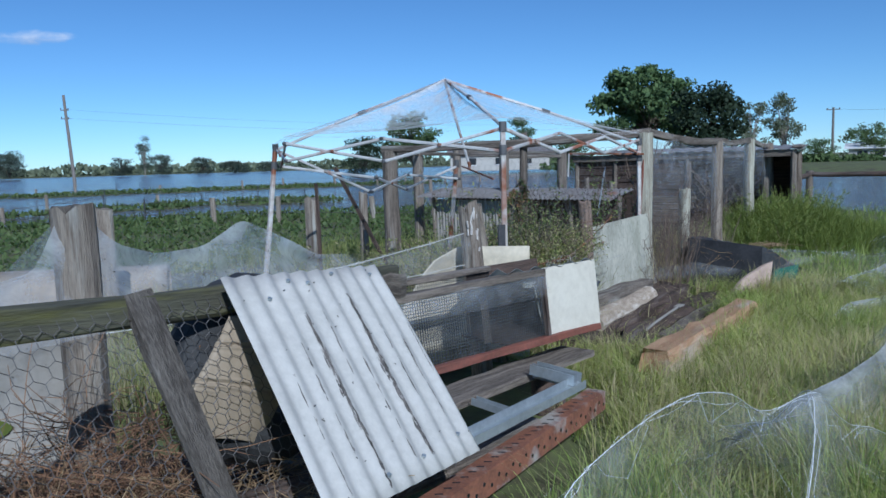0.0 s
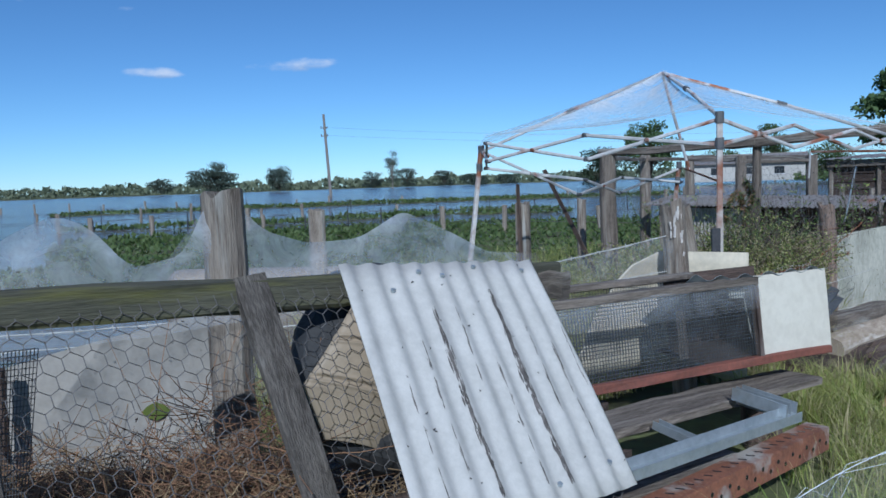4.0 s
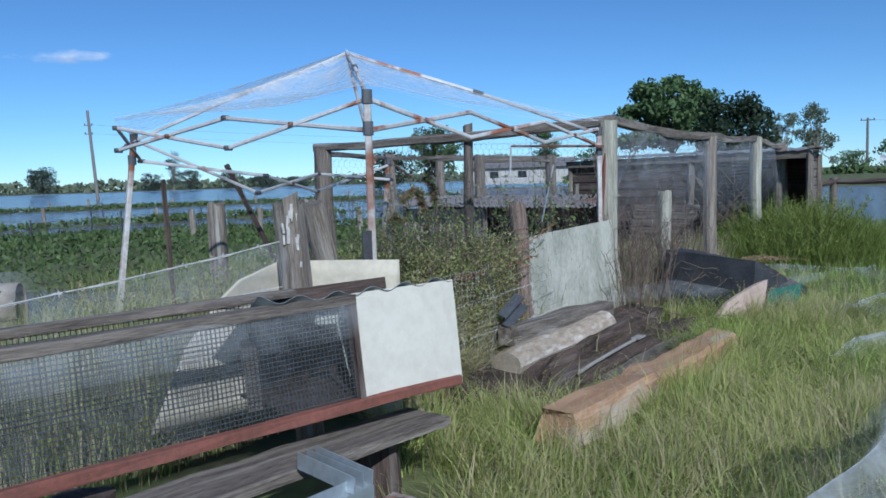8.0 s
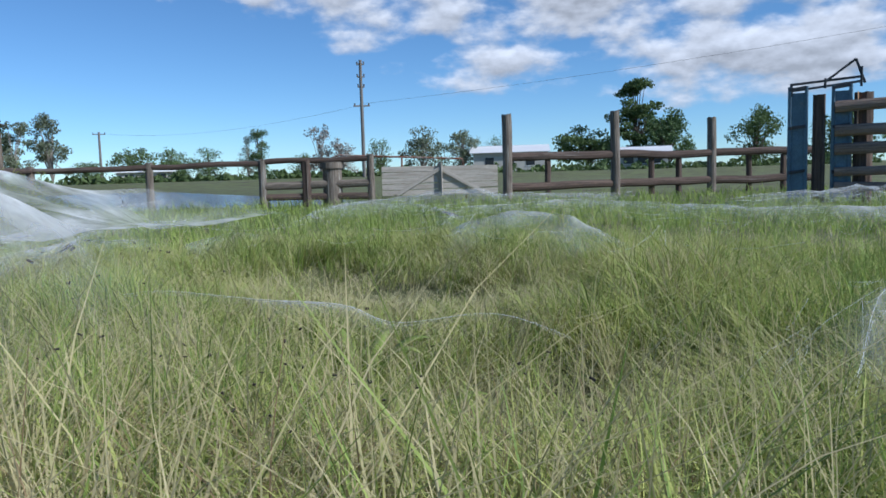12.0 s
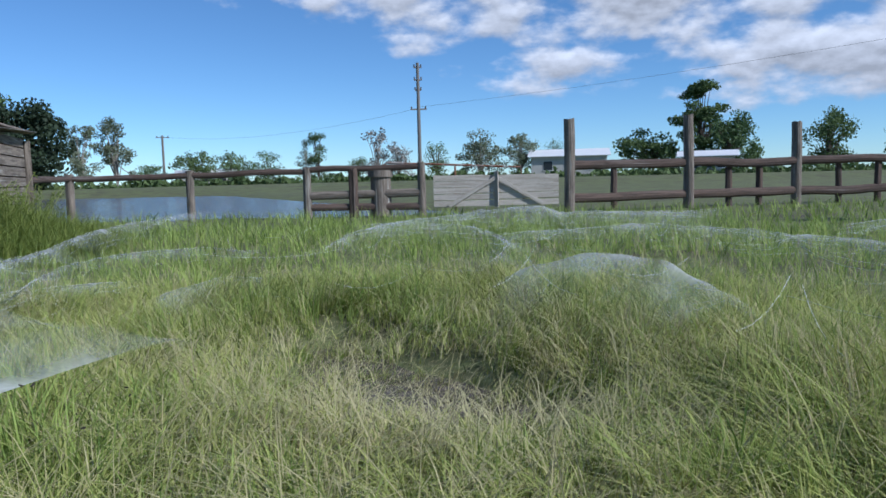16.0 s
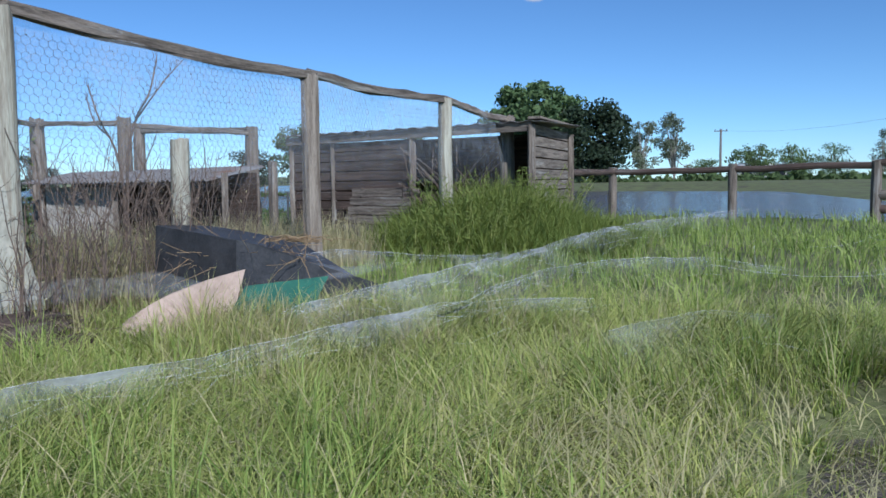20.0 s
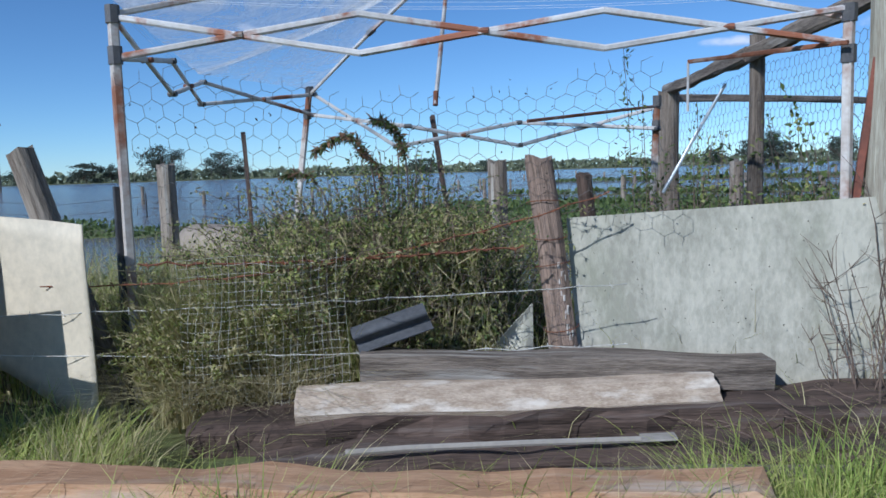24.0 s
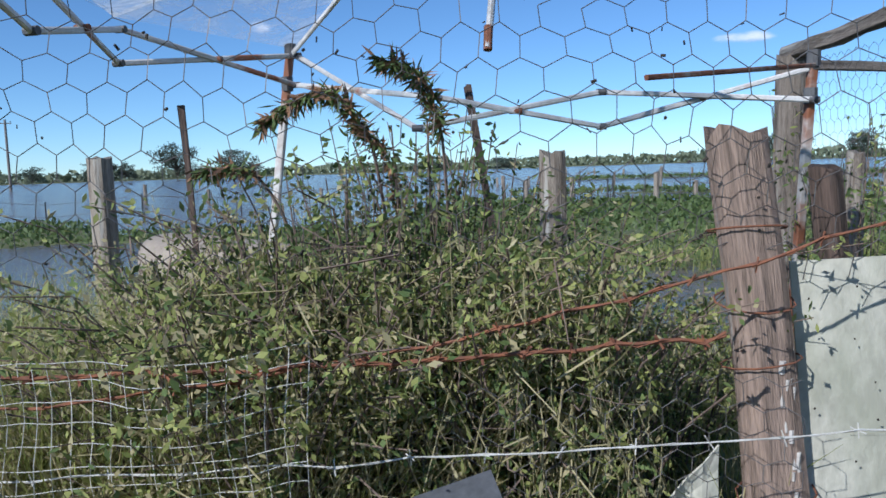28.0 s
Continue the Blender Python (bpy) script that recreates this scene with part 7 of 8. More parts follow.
stuff("dry_grass", *blades(q_[:6000, 0], q_[:6000, 1], q_[:6000, 2], hh_[:6000], PG.uniform(0.003, 0.007, 6000), PG.uniform(0.05, 0.4, 6000), 4), BUSHDRY, "pale dry grass matted through the wire fence", "grass")
stuff("fence_grass", *blades(q_[6000:, 0], q_[6000:, 1], q_[6000:, 2], hh_[6000:], PG.uniform(0.004, 0.009, k - 6000), PG.uniform(0.05, 0.4, k - 6000), 4), BUSH, "green grass matted through the wire fence", "grass")
# vines and withered stems hanging down the face of the bush
vn = thing("hanging_vines", tuple(on_fence(1.55, 0.1, -0.12)), "withered vines and pale stems hanging down the bush", "vines")
g, pos, dirs = Geo(), [], []
for _ in range(420):
    s0, o0, z0 = 1.05 + 0.95 * PG.uniform(0, 1), -PG.uniform(0.10, 0.34), PG.uniform(0.34, 0.98)
    fall, drift = min(z0 - 0.14, PG.uniform(0.18, 0.55)), PG.normal(0, 0.09)
    pts = [on_fence(s0 + drift * t + 0.02 * math.sin(9 * t + s0 * 20), z0 + 0.05 * math.sin(3.1 * t) - fall * t ** 1.4, o0 + 0.06 * t) for t in (0, 0.2, 0.4, 0.6, 0.8, 1.0)]
    g.add(*tube(pts, PG.uniform(0.0012, 0.0028), 3, 0.5))
    for _k in range(26):
        t = PG.uniform(0, 4.99)
        p = pts[int(t)].lerp(pts[int(t) + 1], t - int(t))
        pos.append(np.array(p) + PG.normal(0, 0.009, 3))
        dirs.append(PG.normal(0, 0.6, 3) + np.array((0.25, -0.2, -0.75)))
tagged(part("stem_tangle", g, BUSHDRY, vn), kind="stuff")
pos, dirs = np.array(pos), np.array(dirs)
dirs /= np.linalg.norm(dirs, axis=1)[:, None]
for nm, m_, sl in (("leaves", BUSH, slice(0, None, 2)), ("dry_leaves", BUSHDRY, slice(1, None, 4)), ("leaves", BUSHDARK, slice(3, None, 4))):
    n_ = len(pos[sl])
    v, f = leaf_mesh(pos[sl], dirs[sl], PG.uniform(0.014, 0.036, n_), PG.uniform(0.005, 0.013, n_), PG)
    new(nm, quick_mesh(nm, v - np.array(world_loc(vn)), f, m_)).parent = vn
# seed heads arching over the bush
sd = thing("seed_heads", (-0.04, 5.12, 0.1), "tall arching brown seed heads above the bush", "weeds")
for line, at_, n_, le in ((((0.02, 5.20, 0.3), (-0.01, 5.17, 0.85), (-0.033, 5.141, 1.152), (-0.049, 5.112, 1.228), (-0.077, 5.061, 1.295), (-0.116, 4.986, 1.275), (-0.153, 4.919, 1.225)), 0.42, 620, 0.050),
                          (((0.06, 5.30, 0.3), (0.05, 5.29, 0.80), (0.042, 5.282, 1.142), (0.034, 5.267, 1.251), (0.012, 5.228, 1.335), (-0.025, 5.157, 1.366)), 0.45, 560, 0.050),
                          (((-0.10, 5.02, 0.3), (-0.12, 4.98, 0.9), (-0.154, 4.917, 1.096), (-0.186, 4.858, 1.131), (-0.224, 4.786, 1.122)), 0.50, 260, 0.045),
                          (((0.02, 5.24, 0.3), (-0.01, 5.20, 0.9), (-0.02, 5.17, 1.14), (-0.045, 5.12, 1.21)), 0.45, 320, 0.042)):
    pts = smooth_line(line, 4)
    part("stem", Geo().add(*tube(pts, 0.0045, 4, 0.5)), TWIG, sd)
    k = len(pts) - 1
    t = PR.uniform(at_ * k, k - 0.01, n_)
    P_ = np.array([tuple(pts[int(i)].lerp(pts[int(i) + 1], i - int(i))) for i in t])
    T_ = np.array([tuple((pts[int(i) + 1] - pts[int(i)]).normalized()) for i in t])
    D_ = PR.normal(0, 0.55, (n_, 3)) + T_ * 0.5
    D_[:, 2] -= 0.55
    D_ /= np.linalg.norm(D_, axis=1)[:, None]
    v, f = leaf_mesh(P_ + PR.normal(0, 0.004, (n_, 3)), D_, PR.uniform(0.4, 1.1, n_) * le, PR.uniform(0.004, 0.009, n_), PR)
    q4 = v.reshape(-1, 4, 3) - np.array(world_loc(sd))
    for nm, m_, sl in (("seed_head", BROWNSTRAW, slice(0, n_ * 5 // 10)), ("leaves", BUSHDARK, slice(n_ * 5 // 10, n_))):
        new(nm, quick_mesh(nm, q4[sl].reshape(-1, 3), np.arange(4 * (sl.stop - sl.start)).reshape(-1, 4), m_)).parent = sd
# leafy climbers by the corner post and dead twigs round it
thicket("climbing_weed", "thin leafy climbers along the run's side fence", "weeds", [(1.25, 6.95, 0.1, 1.35, 0.15), (0.9, 7.2, 0.1, 1.25, 0.2), (0.5, 7.45, 0.1, 1.2, 0.2), (0.1, 7.6, 0.1, 1.25, 0.2), (0.75, 6.6, 0.1, 1.1, 0.25), (0.35, 6.9, 0.1, 1.0, 0.3), (-0.5, 7.8, 0.1, 1.3, 0.3)], 110, 30, (0.040, 0.018), (("leaves", BUSHDARK, 0.6), ("leaves", BUSH, 0.4)), TWIG, 0.2, 0.05, 0.003, 2)
thicket("tall_weed", "tall feathery weed against the sky beside the post", "weeds", [(0.82, 6.04, 0.1, 1.50, 0.05), (0.93, 6.16, 0.1, 1.32, 0.05), (0.80, 6.10, 0.1, 1.15, 0.05)], 12, 110, (0.032, 0.010), (("leaves", BUSHDARK, 1.0),), TWIG, 0.05, 0.0, 0.004)
thicket("dead_shrub", "bare brown dead shrub around the corner post", "shrub", [(1.75, 6.75, 0.1, 1.0, 0.25), (1.95, 7.15, 0.1, 0.95, 0.3), (2.25, 7.5, 0.1, 0.95, 0.3), (1.62, 6.45, 0.1, 0.7, 0.22), (1.55, 6.9, 0.1, 1.1, 0.2)], 150, 2, (0.02, 0.008), (("dry_leaves", BUSHDRY, 1.0),), TWIG, 0.4, 0.0, 0.004, 5)
SAPLING = (((1.72, 7.84, 0.1), (1.72, 7.84, 0.45), (1.72, 7.84, 0.86), (1.68, 7.83, 1.13), (1.60, 7.81, 1.31), (1.54, 7.79, 1.54)), ((1.74, 7.85, 0.1), (1.745, 7.85, 0.98), (1.81, 7.87, 1.32), (1.90, 7.89, 1.50), (1.955, 7.91, 1.74)), ((1.81, 7.87, 1.32), (1.99, 7.92, 1.58), (2.125, 7.955, 1.74)), ((1.66, 7.82, 1.20), (1.57, 7.80, 1.30), (1.53, 7.78, 1.45)), ((1.72, 7.84, 0.80), (1.84, 7.88, 1.0), (1.93, 7.9, 1.22)), ((1.72, 7.84, 0.55), (1.52, 7.78, 0.75), (1.42, 7.75, 1.05)))
spl = thing("dead_sapling", (1.72, 7.84, 0.1), "tall leafless dead sapling with forked dark stems", "shrub")
for k, line in enumerate(SAPLING):
    part("stem" if k < 2 else "branch", Geo().add(*tube(smooth_line(line, 4), 0.013 if k < 2 else 0.007, 6, 0.35)), TWIG, spl)
g = Geo()
for line in SAPLING:
    pts = smooth_line(line, 6)
    for p in pts[len(pts) // 3:]:
        for _ in range(2):
            d = V(PR.normal(0, 0.5), PR.normal(0, 0.5), abs(PR.normal(0, 0.7)) + 0.3).normalized() * PR.uniform(0.03, 0.11)
            g.add(*tube([p, p + d * 0.5 + V(0, 0, 0.006), p + d], 0.0022, 3, 0.5))
tagged(part("twig", g, TWIG, spl), kind="stuff")
x, y = scatter(16000, 2.2, 8.3, 1.9, 0.5, lambda a, c: -0.1 < fence_side(a, c) < 2.6)
stuff("dry_reeds", *blades(x, y, on_ground(x, y), RNG.uniform(0.25, 0.6, len(x)), RNG.uniform(0.004, 0.009, len(x)), RNG.uniform(0.05, 0.5, len(x)), 3), BUSHDRY, "brown dry reeds inside the run", "reeds")
# bright weed clump by the shed
x, y = scatter(15000, 4.75, 10.6, 1.5, 0.5, lambda a, c: fence_side(a, c) < 0.5)
r_ = np.hypot(x - 4.75, y - 10.6)
stuff("green_weeds", *blades(x, y, on_ground(x, y), (0.95 - 0.42 * r_) * RNG.uniform(0.55, 1.15, len(x)), RNG.uniform(0.010, 0.022, len(x)), RNG.uniform(0.1, 0.6, len(x)), 3), WEED, "bright green feathery weeds beside the shed", "weeds")
thicket("weed_clump", "bright yellow green weed clump by the shed", "weeds", [(4.6, 10.3, 0.1, 0.95, 0.6), (5.1, 11.0, 0.1, 1.05, 0.6), (4.2, 9.7, 0.1, 0.7, 0.5), (5.6, 11.6, 0.1, 0.9, 0.4)], 260, 26, (0.07, 0.014), (("leaves", WEED, 1.0),), BUSH, 0.35, 0.15, 0.005)
# grasses at the edge of the flood behind the fence
def marsh(a, c):
    w = fence_side(a, c)
    return 0.1 < w < 7.5 and not (w < 1.1 and c < 4.3) and ground_z(a, c) > -0.06 and not (w > 0.8 and a > 1.5 and c > 9)


x, y = scatter(46000, -1.5, 5.5, 7.5, 0.55, marsh)
stuff("marsh_grass", *blades(x, y, on_ground(x, y), RNG.uniform(0.15, 0.5, len(x)), RNG.uniform(0.005, 0.012, len(x)), RNG.uniform(0.1, 0.8, len(x)), 3), BUSH, "olive marsh grass at the flood's edge", "grass")
x, y = scatter(9000, -2.5, 5.5, 4.5, 0.55, marsh)
stuff("marsh_stalks", *blades(x, y, on_ground(x, y), RNG.uniform(0.25, 0.6, len(x)), RNG.uniform(0.004, 0.008, len(x)), RNG.uniform(0.1, 0.6, len(x)), 3), BUSHDRY, "yellow brown stalks at the flood's edge", "grass stalks")
thicket("marsh_weed", "leafy olive weeds at the flood's edge", "weeds", [(-1.3, 4.6, 0.0, 0.75, 0.5), (-1.8, 5.6, 0.0, 0.7, 0.6), (-0.9, 5.3, 0.0, 0.75, 0.5), (-1.5, 6.6, 0.0, 0.8, 0.6), (-1.2, 3.8, 0.0, 0.6, 0.4), (-0.4, 5.6, 0.0, 0.9, 0.4)], 260, 26, (0.05, 0.016), (("leaves", BUSH, 0.7), ("dry_leaves", BUSHDRY, 0.3)), TWIG, 0.3, 0.15)
MK = np.random.default_rng(41)
k = 9000
a_, r_ = MK.uniform(0, 6.28, k), MK.uniform(0, 1, k) ** 0.5
x, y = -1.75 + 1.5 * r_ * np.cos(a_), 5.0 + 2.0 * r_ * np.sin(a_)
ok = np.array([0.35 < fence_side(float(p), float(q)) < 3.2 for p, q in zip(x, y)])
x, y = x[ok], y[ok]
cutn = len(x) * 6 // 10
for sl, m_, nm, lab in ((slice(0, cutn), BUSH, "marsh_grass", "tall olive marsh grass behind the hutch"), (slice(cutn, None), BUSHDRY, "marsh_stalks", "tall yellow brown stalks behind the hutch")):
    n_ = len(x[sl])
    stuff(nm, *blades(x[sl], y[sl], np.maximum(on_ground(x[sl], y[sl]), -0.1), MK.uniform(0.35, 0.85, n_), MK.uniform(0.004, 0.009, n_), MK.uniform(0.1, 0.7, n_), 3), m_, lab, "grass")
thicket("marsh_weed", "leafy olive weeds behind the hutch", "weeds", [(-2.3, 4.4, 0.0, 0.75, 0.4), (-1.9, 4.9, 0.0, 0.85, 0.4), (-2.2, 5.6, 0.0, 0.8, 0.5), (-1.5, 5.3, 0.0, 0.95, 0.4), (-1.6, 4.2, 0.0, 0.7, 0.35), (-1.0, 5.9, 0.0, 1.0, 0.4)], 220, 40, (0.042, 0.010), (("leaves", BUSH, 0.7), ("dry_leaves", BUSHDRY, 0.3)), TWIG, 0.3, 0.15)
# floating weed on the shallows
k = 110000
rr_ = 7 + 57 * RNG.uniform(0, 1, k) ** 0.9
aa = np.radians(RNG.uniform(-100, 8, k))
x, y = rr_ * np.sin(aa), rr_ * np.cos(aa)
z = on_ground(x, y)
ok = (z > -0.025) & (z < 0.16) & np.array([fence_side(float(p), float(q)) > 2.5 for p, q in zip(x, y)])
x, y, z = x[ok], y[ok], np.maximum(z[ok], 0.0)
n_ = len(x)
P_ = np.stack([x, y, z + RNG.uniform(0.0, 0.06, n_)], 1)
D_ = RNG.normal(0, 1, (n_, 3))
D_[:, 2] = np.abs(D_[:, 2]) * 0.9 + 0.2
D_ /= np.linalg.norm(D_, axis=1)[:, None]
sc = np.clip(np.hypot(x, y) / 14, 0.7, 2.6)
v, f = leaf_mesh(P_, D_, RNG.uniform(0.06, 0.14, n_) * sc, RNG.uniform(0.03, 0.075, n_) * sc, RNG)
stuff("floating_weed", v, f, HYACINTH, "bright green floating weed in the shallows", "water weed")


# ---- straw and dead vines in the coop ----
def tangle(n, box, z, length, r, rnd):
    g_ = Geo()
    for _ in range(n):
        p = np.array([rnd.uniform(box[0], box[1]), rnd.uniform(box[2], box[3]), z[0] + (z[1] - z[0]) * rnd.uniform(0, 1) ** 1.6])
        d = rnd.normal(0, 1, 3)
        d[2] *= 0.5
        d /= np.linalg.norm(d)
        e = rnd.normal(0, 0.35, 3)
        le = length * rnd.uniform(0.4, 1.3)
        pts = [tuple(np.maximum(p + d * le * t + e * le * t * t, [-9, -9, 0.12])) for t in (0, 0.35, 0.7, 1)]
        g_.add(*tube(pts, r * rnd.uniform(0.6, 1.4), 3, 0.6, cap=False))
    return g_


rnd = np.random.default_rng(9)
for s0, s1, n_, m_, zz_, lab in ((0.45, 1.3, 420, BUSHDRY, (0.15, 0.75), "pale dead stems tangled through the wire mesh"), (1.1, 1.9, 220, TWIG, (0.2, 1.0), "brown dead stems tangled through the bush"), (1.1, 1.9, 260, BUSHDRY, (0.2, 0.9), "pale dead stems tangled through the bush")):
    g = Geo()
    for _ in range(n_):
        p = on_fence(rnd.uniform(s0, s1), zz_[0] + (zz_[1] - zz_[0]) * rnd.uniform(0, 1), -abs(rnd.normal(0.0, 0.18)) - 0.02)
        d = V(rnd.normal(0, 1), rnd.normal(0, 1), rnd.normal(0, 0.9)).normalized() * rnd.uniform(0.06, 0.24)
        e = V(rnd.normal(0, 0.05), rnd.normal(0, 0.05), rnd.normal(-0.04, 0.05))
        g.add(*tube([p, p + d * 0.35 + e * 0.5, p + d * 0.7 + e, p + d + e * 0.6], rnd.uniform(0.0012, 0.0028), 3, 0.6, cap=False))
    solo("dead_vines", g, m_, lab, "dead vines", kind="stuff")
o = solo("dead_vines", tangle(900, (-2.7, -1.75, 0.5, 1.1), (0.48, 0.62), 0.20, 0.0016, rnd), BROWNSTRAW, "dead brown vines lying on the coop floor", "dead vines", kind="stuff")
o = solo("dead_vines", tangle(640, (-2.05, -1.5, 0.75, 1.25), (0.48, 0.80), 0.24, 0.0017, rnd), BROWNSTRAW, "tangled dead brown vines on the coop floor", "dead vines", kind="stuff")
o = solo("straw", tangle(1300, (-2.6, -1.05, 0.5, 1.25), (0.48, 0.62), 0.18, 0.0016, rnd), STRAW, "loose dry straw on the coop floor", "straw", kind="stuff")
o = solo("straw", tangle(110, (2.3, 2.95, 6.7, 7.2), (0.44, 0.54), 0.22, 0.0022, rnd), STRAW, "loose straw lying on the black bin", "straw", kind="stuff")
o = solo("dead_twigs", tangle(150, (1.3, 2.1, 5.4, 6.7), (0.14, 0.28), 0.16, 0.002, rnd), TWIG, "dead twigs and litter over the sleepers", "twigs", kind="stuff")
x, y = scatter(1700, 0.10, 4.45, 0.32, 0.5, lambda a, c: -0.12 < fence_side(a, c) < 0.3, 1.0)
stuff("overhanging_grass", *blades(x, y, on_ground(x, y) + 0.05, RNG.uniform(0.2, 0.45, len(x)), RNG.uniform(0.003, 0.007, len(x)), RNG.uniform(0.3, 1.6, len(x)), 4), BUSHDRY, "drooping pale grass below the welded mesh", "grass")

for x_, y_ in ((3.02, 2.42), (2.86, 2.10)):
    bw = thing("broad_weed", (x_, y_, ground_z(x_, y_)), "pale green broad leaved weed among the grass", "weeds", "broad weeds")
    for k in range(7):
        a, ln_ = k * 0.9 + x_, PR.uniform(0.16, 0.30)
        p0, dr = V(x_, y_, ground_z(x_, y_)), V(math.cos(a), math.sin(a), 0)
        part("leaf", Geo().add(*sheet(lambda u, v: p0 + dr * (ln_ * 0.75 * u) + V(0, 0, ln_ * (1.5 * u - 0.9 * u * u)) + V(-dr.y, dr.x, 0.35) * ((v - 0.5) * 0.034 * math.sin(math.pi * min(1, 0.12 + 0.86 * u))), 8, 2, 0.0006)), GRASSLUSH, bw, smooth=True)

# ---- spider webs ----
SPOTS = []


def drape(pts, half, drop, am, label, n=10, m=9, strand=0.0009, ends=(0.12, 0.12), group="webs over the yard", lee=1.0, body=0.6, cord=0.3):
    """A sheet of silk hung over a crest line, sinking to both sides, with the bright thread along its crest."""
    line = [p + V(0, 0, 0.05 * half ** 0.5 * noise.noise((p.x * 5, p.y * 5, 2))) for p in smooth_line(pts, n)]
    k = len(line) - 1
    t_ = thing("spider_web", tuple(line[k // 2] - V(0, 0, 0.2)), label, "spider web", group)
    v, f, g_, dn_ = [], [], [], []
    run_ = 0.0
    for i, p in enumerate(line):
        d = line[min(k, i + 2)] - line[max(0, i - 2)]
        d.z = 0
        sd_ = V(d.y, -d.x, 0).normalized()
        run_ += (p - line[i - 1]).length if i else 0
        for q in range(-m, m + 1):
            e = q / m
            w_ = half * (1 + 0.35 * noise.noise((run_ * 2.0, q > 0, pts[0][0])))
            dz = drop * (1 - math.exp(-abs(e) * 2.4)) * (1 + 0.5 * noise.noise((run_ * 3, e * 2, pts[0][1])))
            x_, y_ = p.x + sd_.x * e * w_, p.y + sd_.y * e * w_
            v.append((x_, y_, max(0.2, p.z - dz)))
            g_.append((run_ * 1.0 + pts[0][0], e * half * 1.1, pts[0][1]))
            fade = sm(0, ends[0], i / k) * sm(0, ends[1], 1 - i / k)
            big_ = 0.75 * max(0.05, 0.7 + 1.3 * noise.noise((x_ * 2.3, y_ * 2.3, 6)) + 0.9 * noise.noise((x_ * 7, y_ * 7, 2)))
            dn_.append(am * big_ * fade * (1 if e >= 0 else lee) * (1 - abs(e)) * (body * math.exp(-(e / 0.6) ** 2) + 1.0 * math.exp(-(e / 0.08) ** 2)) * (1 if abs(q) < m else 0))
        if am > 0.7 and i % 2:
            SPOTS.append(p)
    for i in range(k):
        for q in range(2 * m):
            a = i * (2 * m + 1) + q
            f.append((a, a + 2 * m + 1, a + 2 * m + 2, a + 1))
    part("silk_sheet", Geo().add(v, f, g_), WEB, t_, smooth=True, dens=dn_)
    gt = Geo()
    span = 2 * m + 1
    for _ in range(int(run_ * 2 * half * am * 26) + 4 if half > 0.1 else 0):
        i0, q0 = PR.uniform(0.06 * k, 0.94 * k), m + (PR.normal(0, 0.36) if lee > 0.5 else abs(PR.normal(0, 0.36))) * m
        i1, q1 = i0 + PR.normal(0, 1) * 0.35 * k / run_, q0 + PR.normal(0, 0.35) * m
        pts_ = []
        for t in (0, 0.33, 0.67, 1):
            a = min(k, max(0, int(round(i0 + (i1 - i0) * t)))) * span + min(span - 1, max(0, int(round(q0 + (q1 - q0) * t))))
            pts_.append(V(v[a]) + V(PR.normal(0, 0.006), PR.normal(0, 0.006), PR.normal(0, 0.004)))
        gt.add(*tube(pts_, strand * PR.uniform(0.07, 0.22), 3, cap=False))
    for w_ in (0.0, 0.02, 0.05) if half > 0.12 else (0.0, 0.003):
        gt.add(*tube([p + V(PR.normal(0, w_ * 0.5), PR.normal(0, w_ * 0.5), -abs(PR.normal(0, w_))) for p in line[1:-1:2]], strand * cord * (1 if w_ == 0 else 0.55), 3, cap=False))
    tagged(part("silk_thread", gt, SILK, t_), kind="stuff")
    return t_


drape([(0.45, 1.72, 0.42), (0.64, 1.76, 0.50), (0.80, 1.80, 0.57), (0.96, 1.84, 0.64), (1.12, 1.89, 0.715), (1.22, 1.97, 0.785)], 0.40, 0.22, 1.3, "dense white spider web draped over tall grass", ends=(0.3, 0.02), lee=0.25, body=0.55)
drape([(2.02, 1.90, 0.60), (2.04, 1.78, 0.612), (2.07, 1.63, 0.605), (2.10, 1.52, 0.61), (2.12, 1.46, 0.595), (2.17, 1.36, 0.60), (2.2, 1.26, 0.57)], 0.035, 0.02, 0.9, "thin strip of spider web hung on grass stalks", strand=0.0006, ends=(0.3, 0.6), cord=0.25, body=0.35)
drape([(2.1, 4.15, 0.36), (2.45, 4.49, 0.41), (2.75, 4.6, 0.41), (3.1, 4.86, 0.43), (3.31, 5.09, 0.43), (3.77, 5.48, 0.41), (4.3, 5.7, 0.36)], 0.13, 0.08, 0.8, "low strip of spider web on the grass", strand=0.0011)
drape([(5.25, 3.95, 0.36), (5.4, 3.7, 0.49), (5.65, 3.48, 0.51), (5.6, 3.1, 0.44), (5.45, 2.85, 0.35)], 0.42, 0.17, 0.95, "domed white spider web over grass", body=0.75, cord=0.2)
drape([(2.9, 5.5, 0.38), (3.12, 5.7, 0.42), (3.52, 5.91, 0.46), (4.5, 7.35, 0.47), (6.18, 9.96, 0.46), (7.43, 11.2, 0.46), (8.83, 12.6, 0.45)], 0.40, 0.15, 0.85, "long ridge of spider web across the yard", strand=0.0016)
drape([(3.43, 5.14, 0.41), (4.18, 6.26, 0.43), (4.68, 6.65, 0.43), (5.17, 6.78, 0.42), (5.7, 6.5, 0.37)], 0.20, 0.10, 0.6, "low strip of spider web on the grass", strand=0.0013)
drape([(4.0, 4.9, 0.37), (4.4, 5.0, 0.42), (4.75, 5.1, 0.38)], 0.22, 0.12, 0.5, "low strip of spider web on the grass")
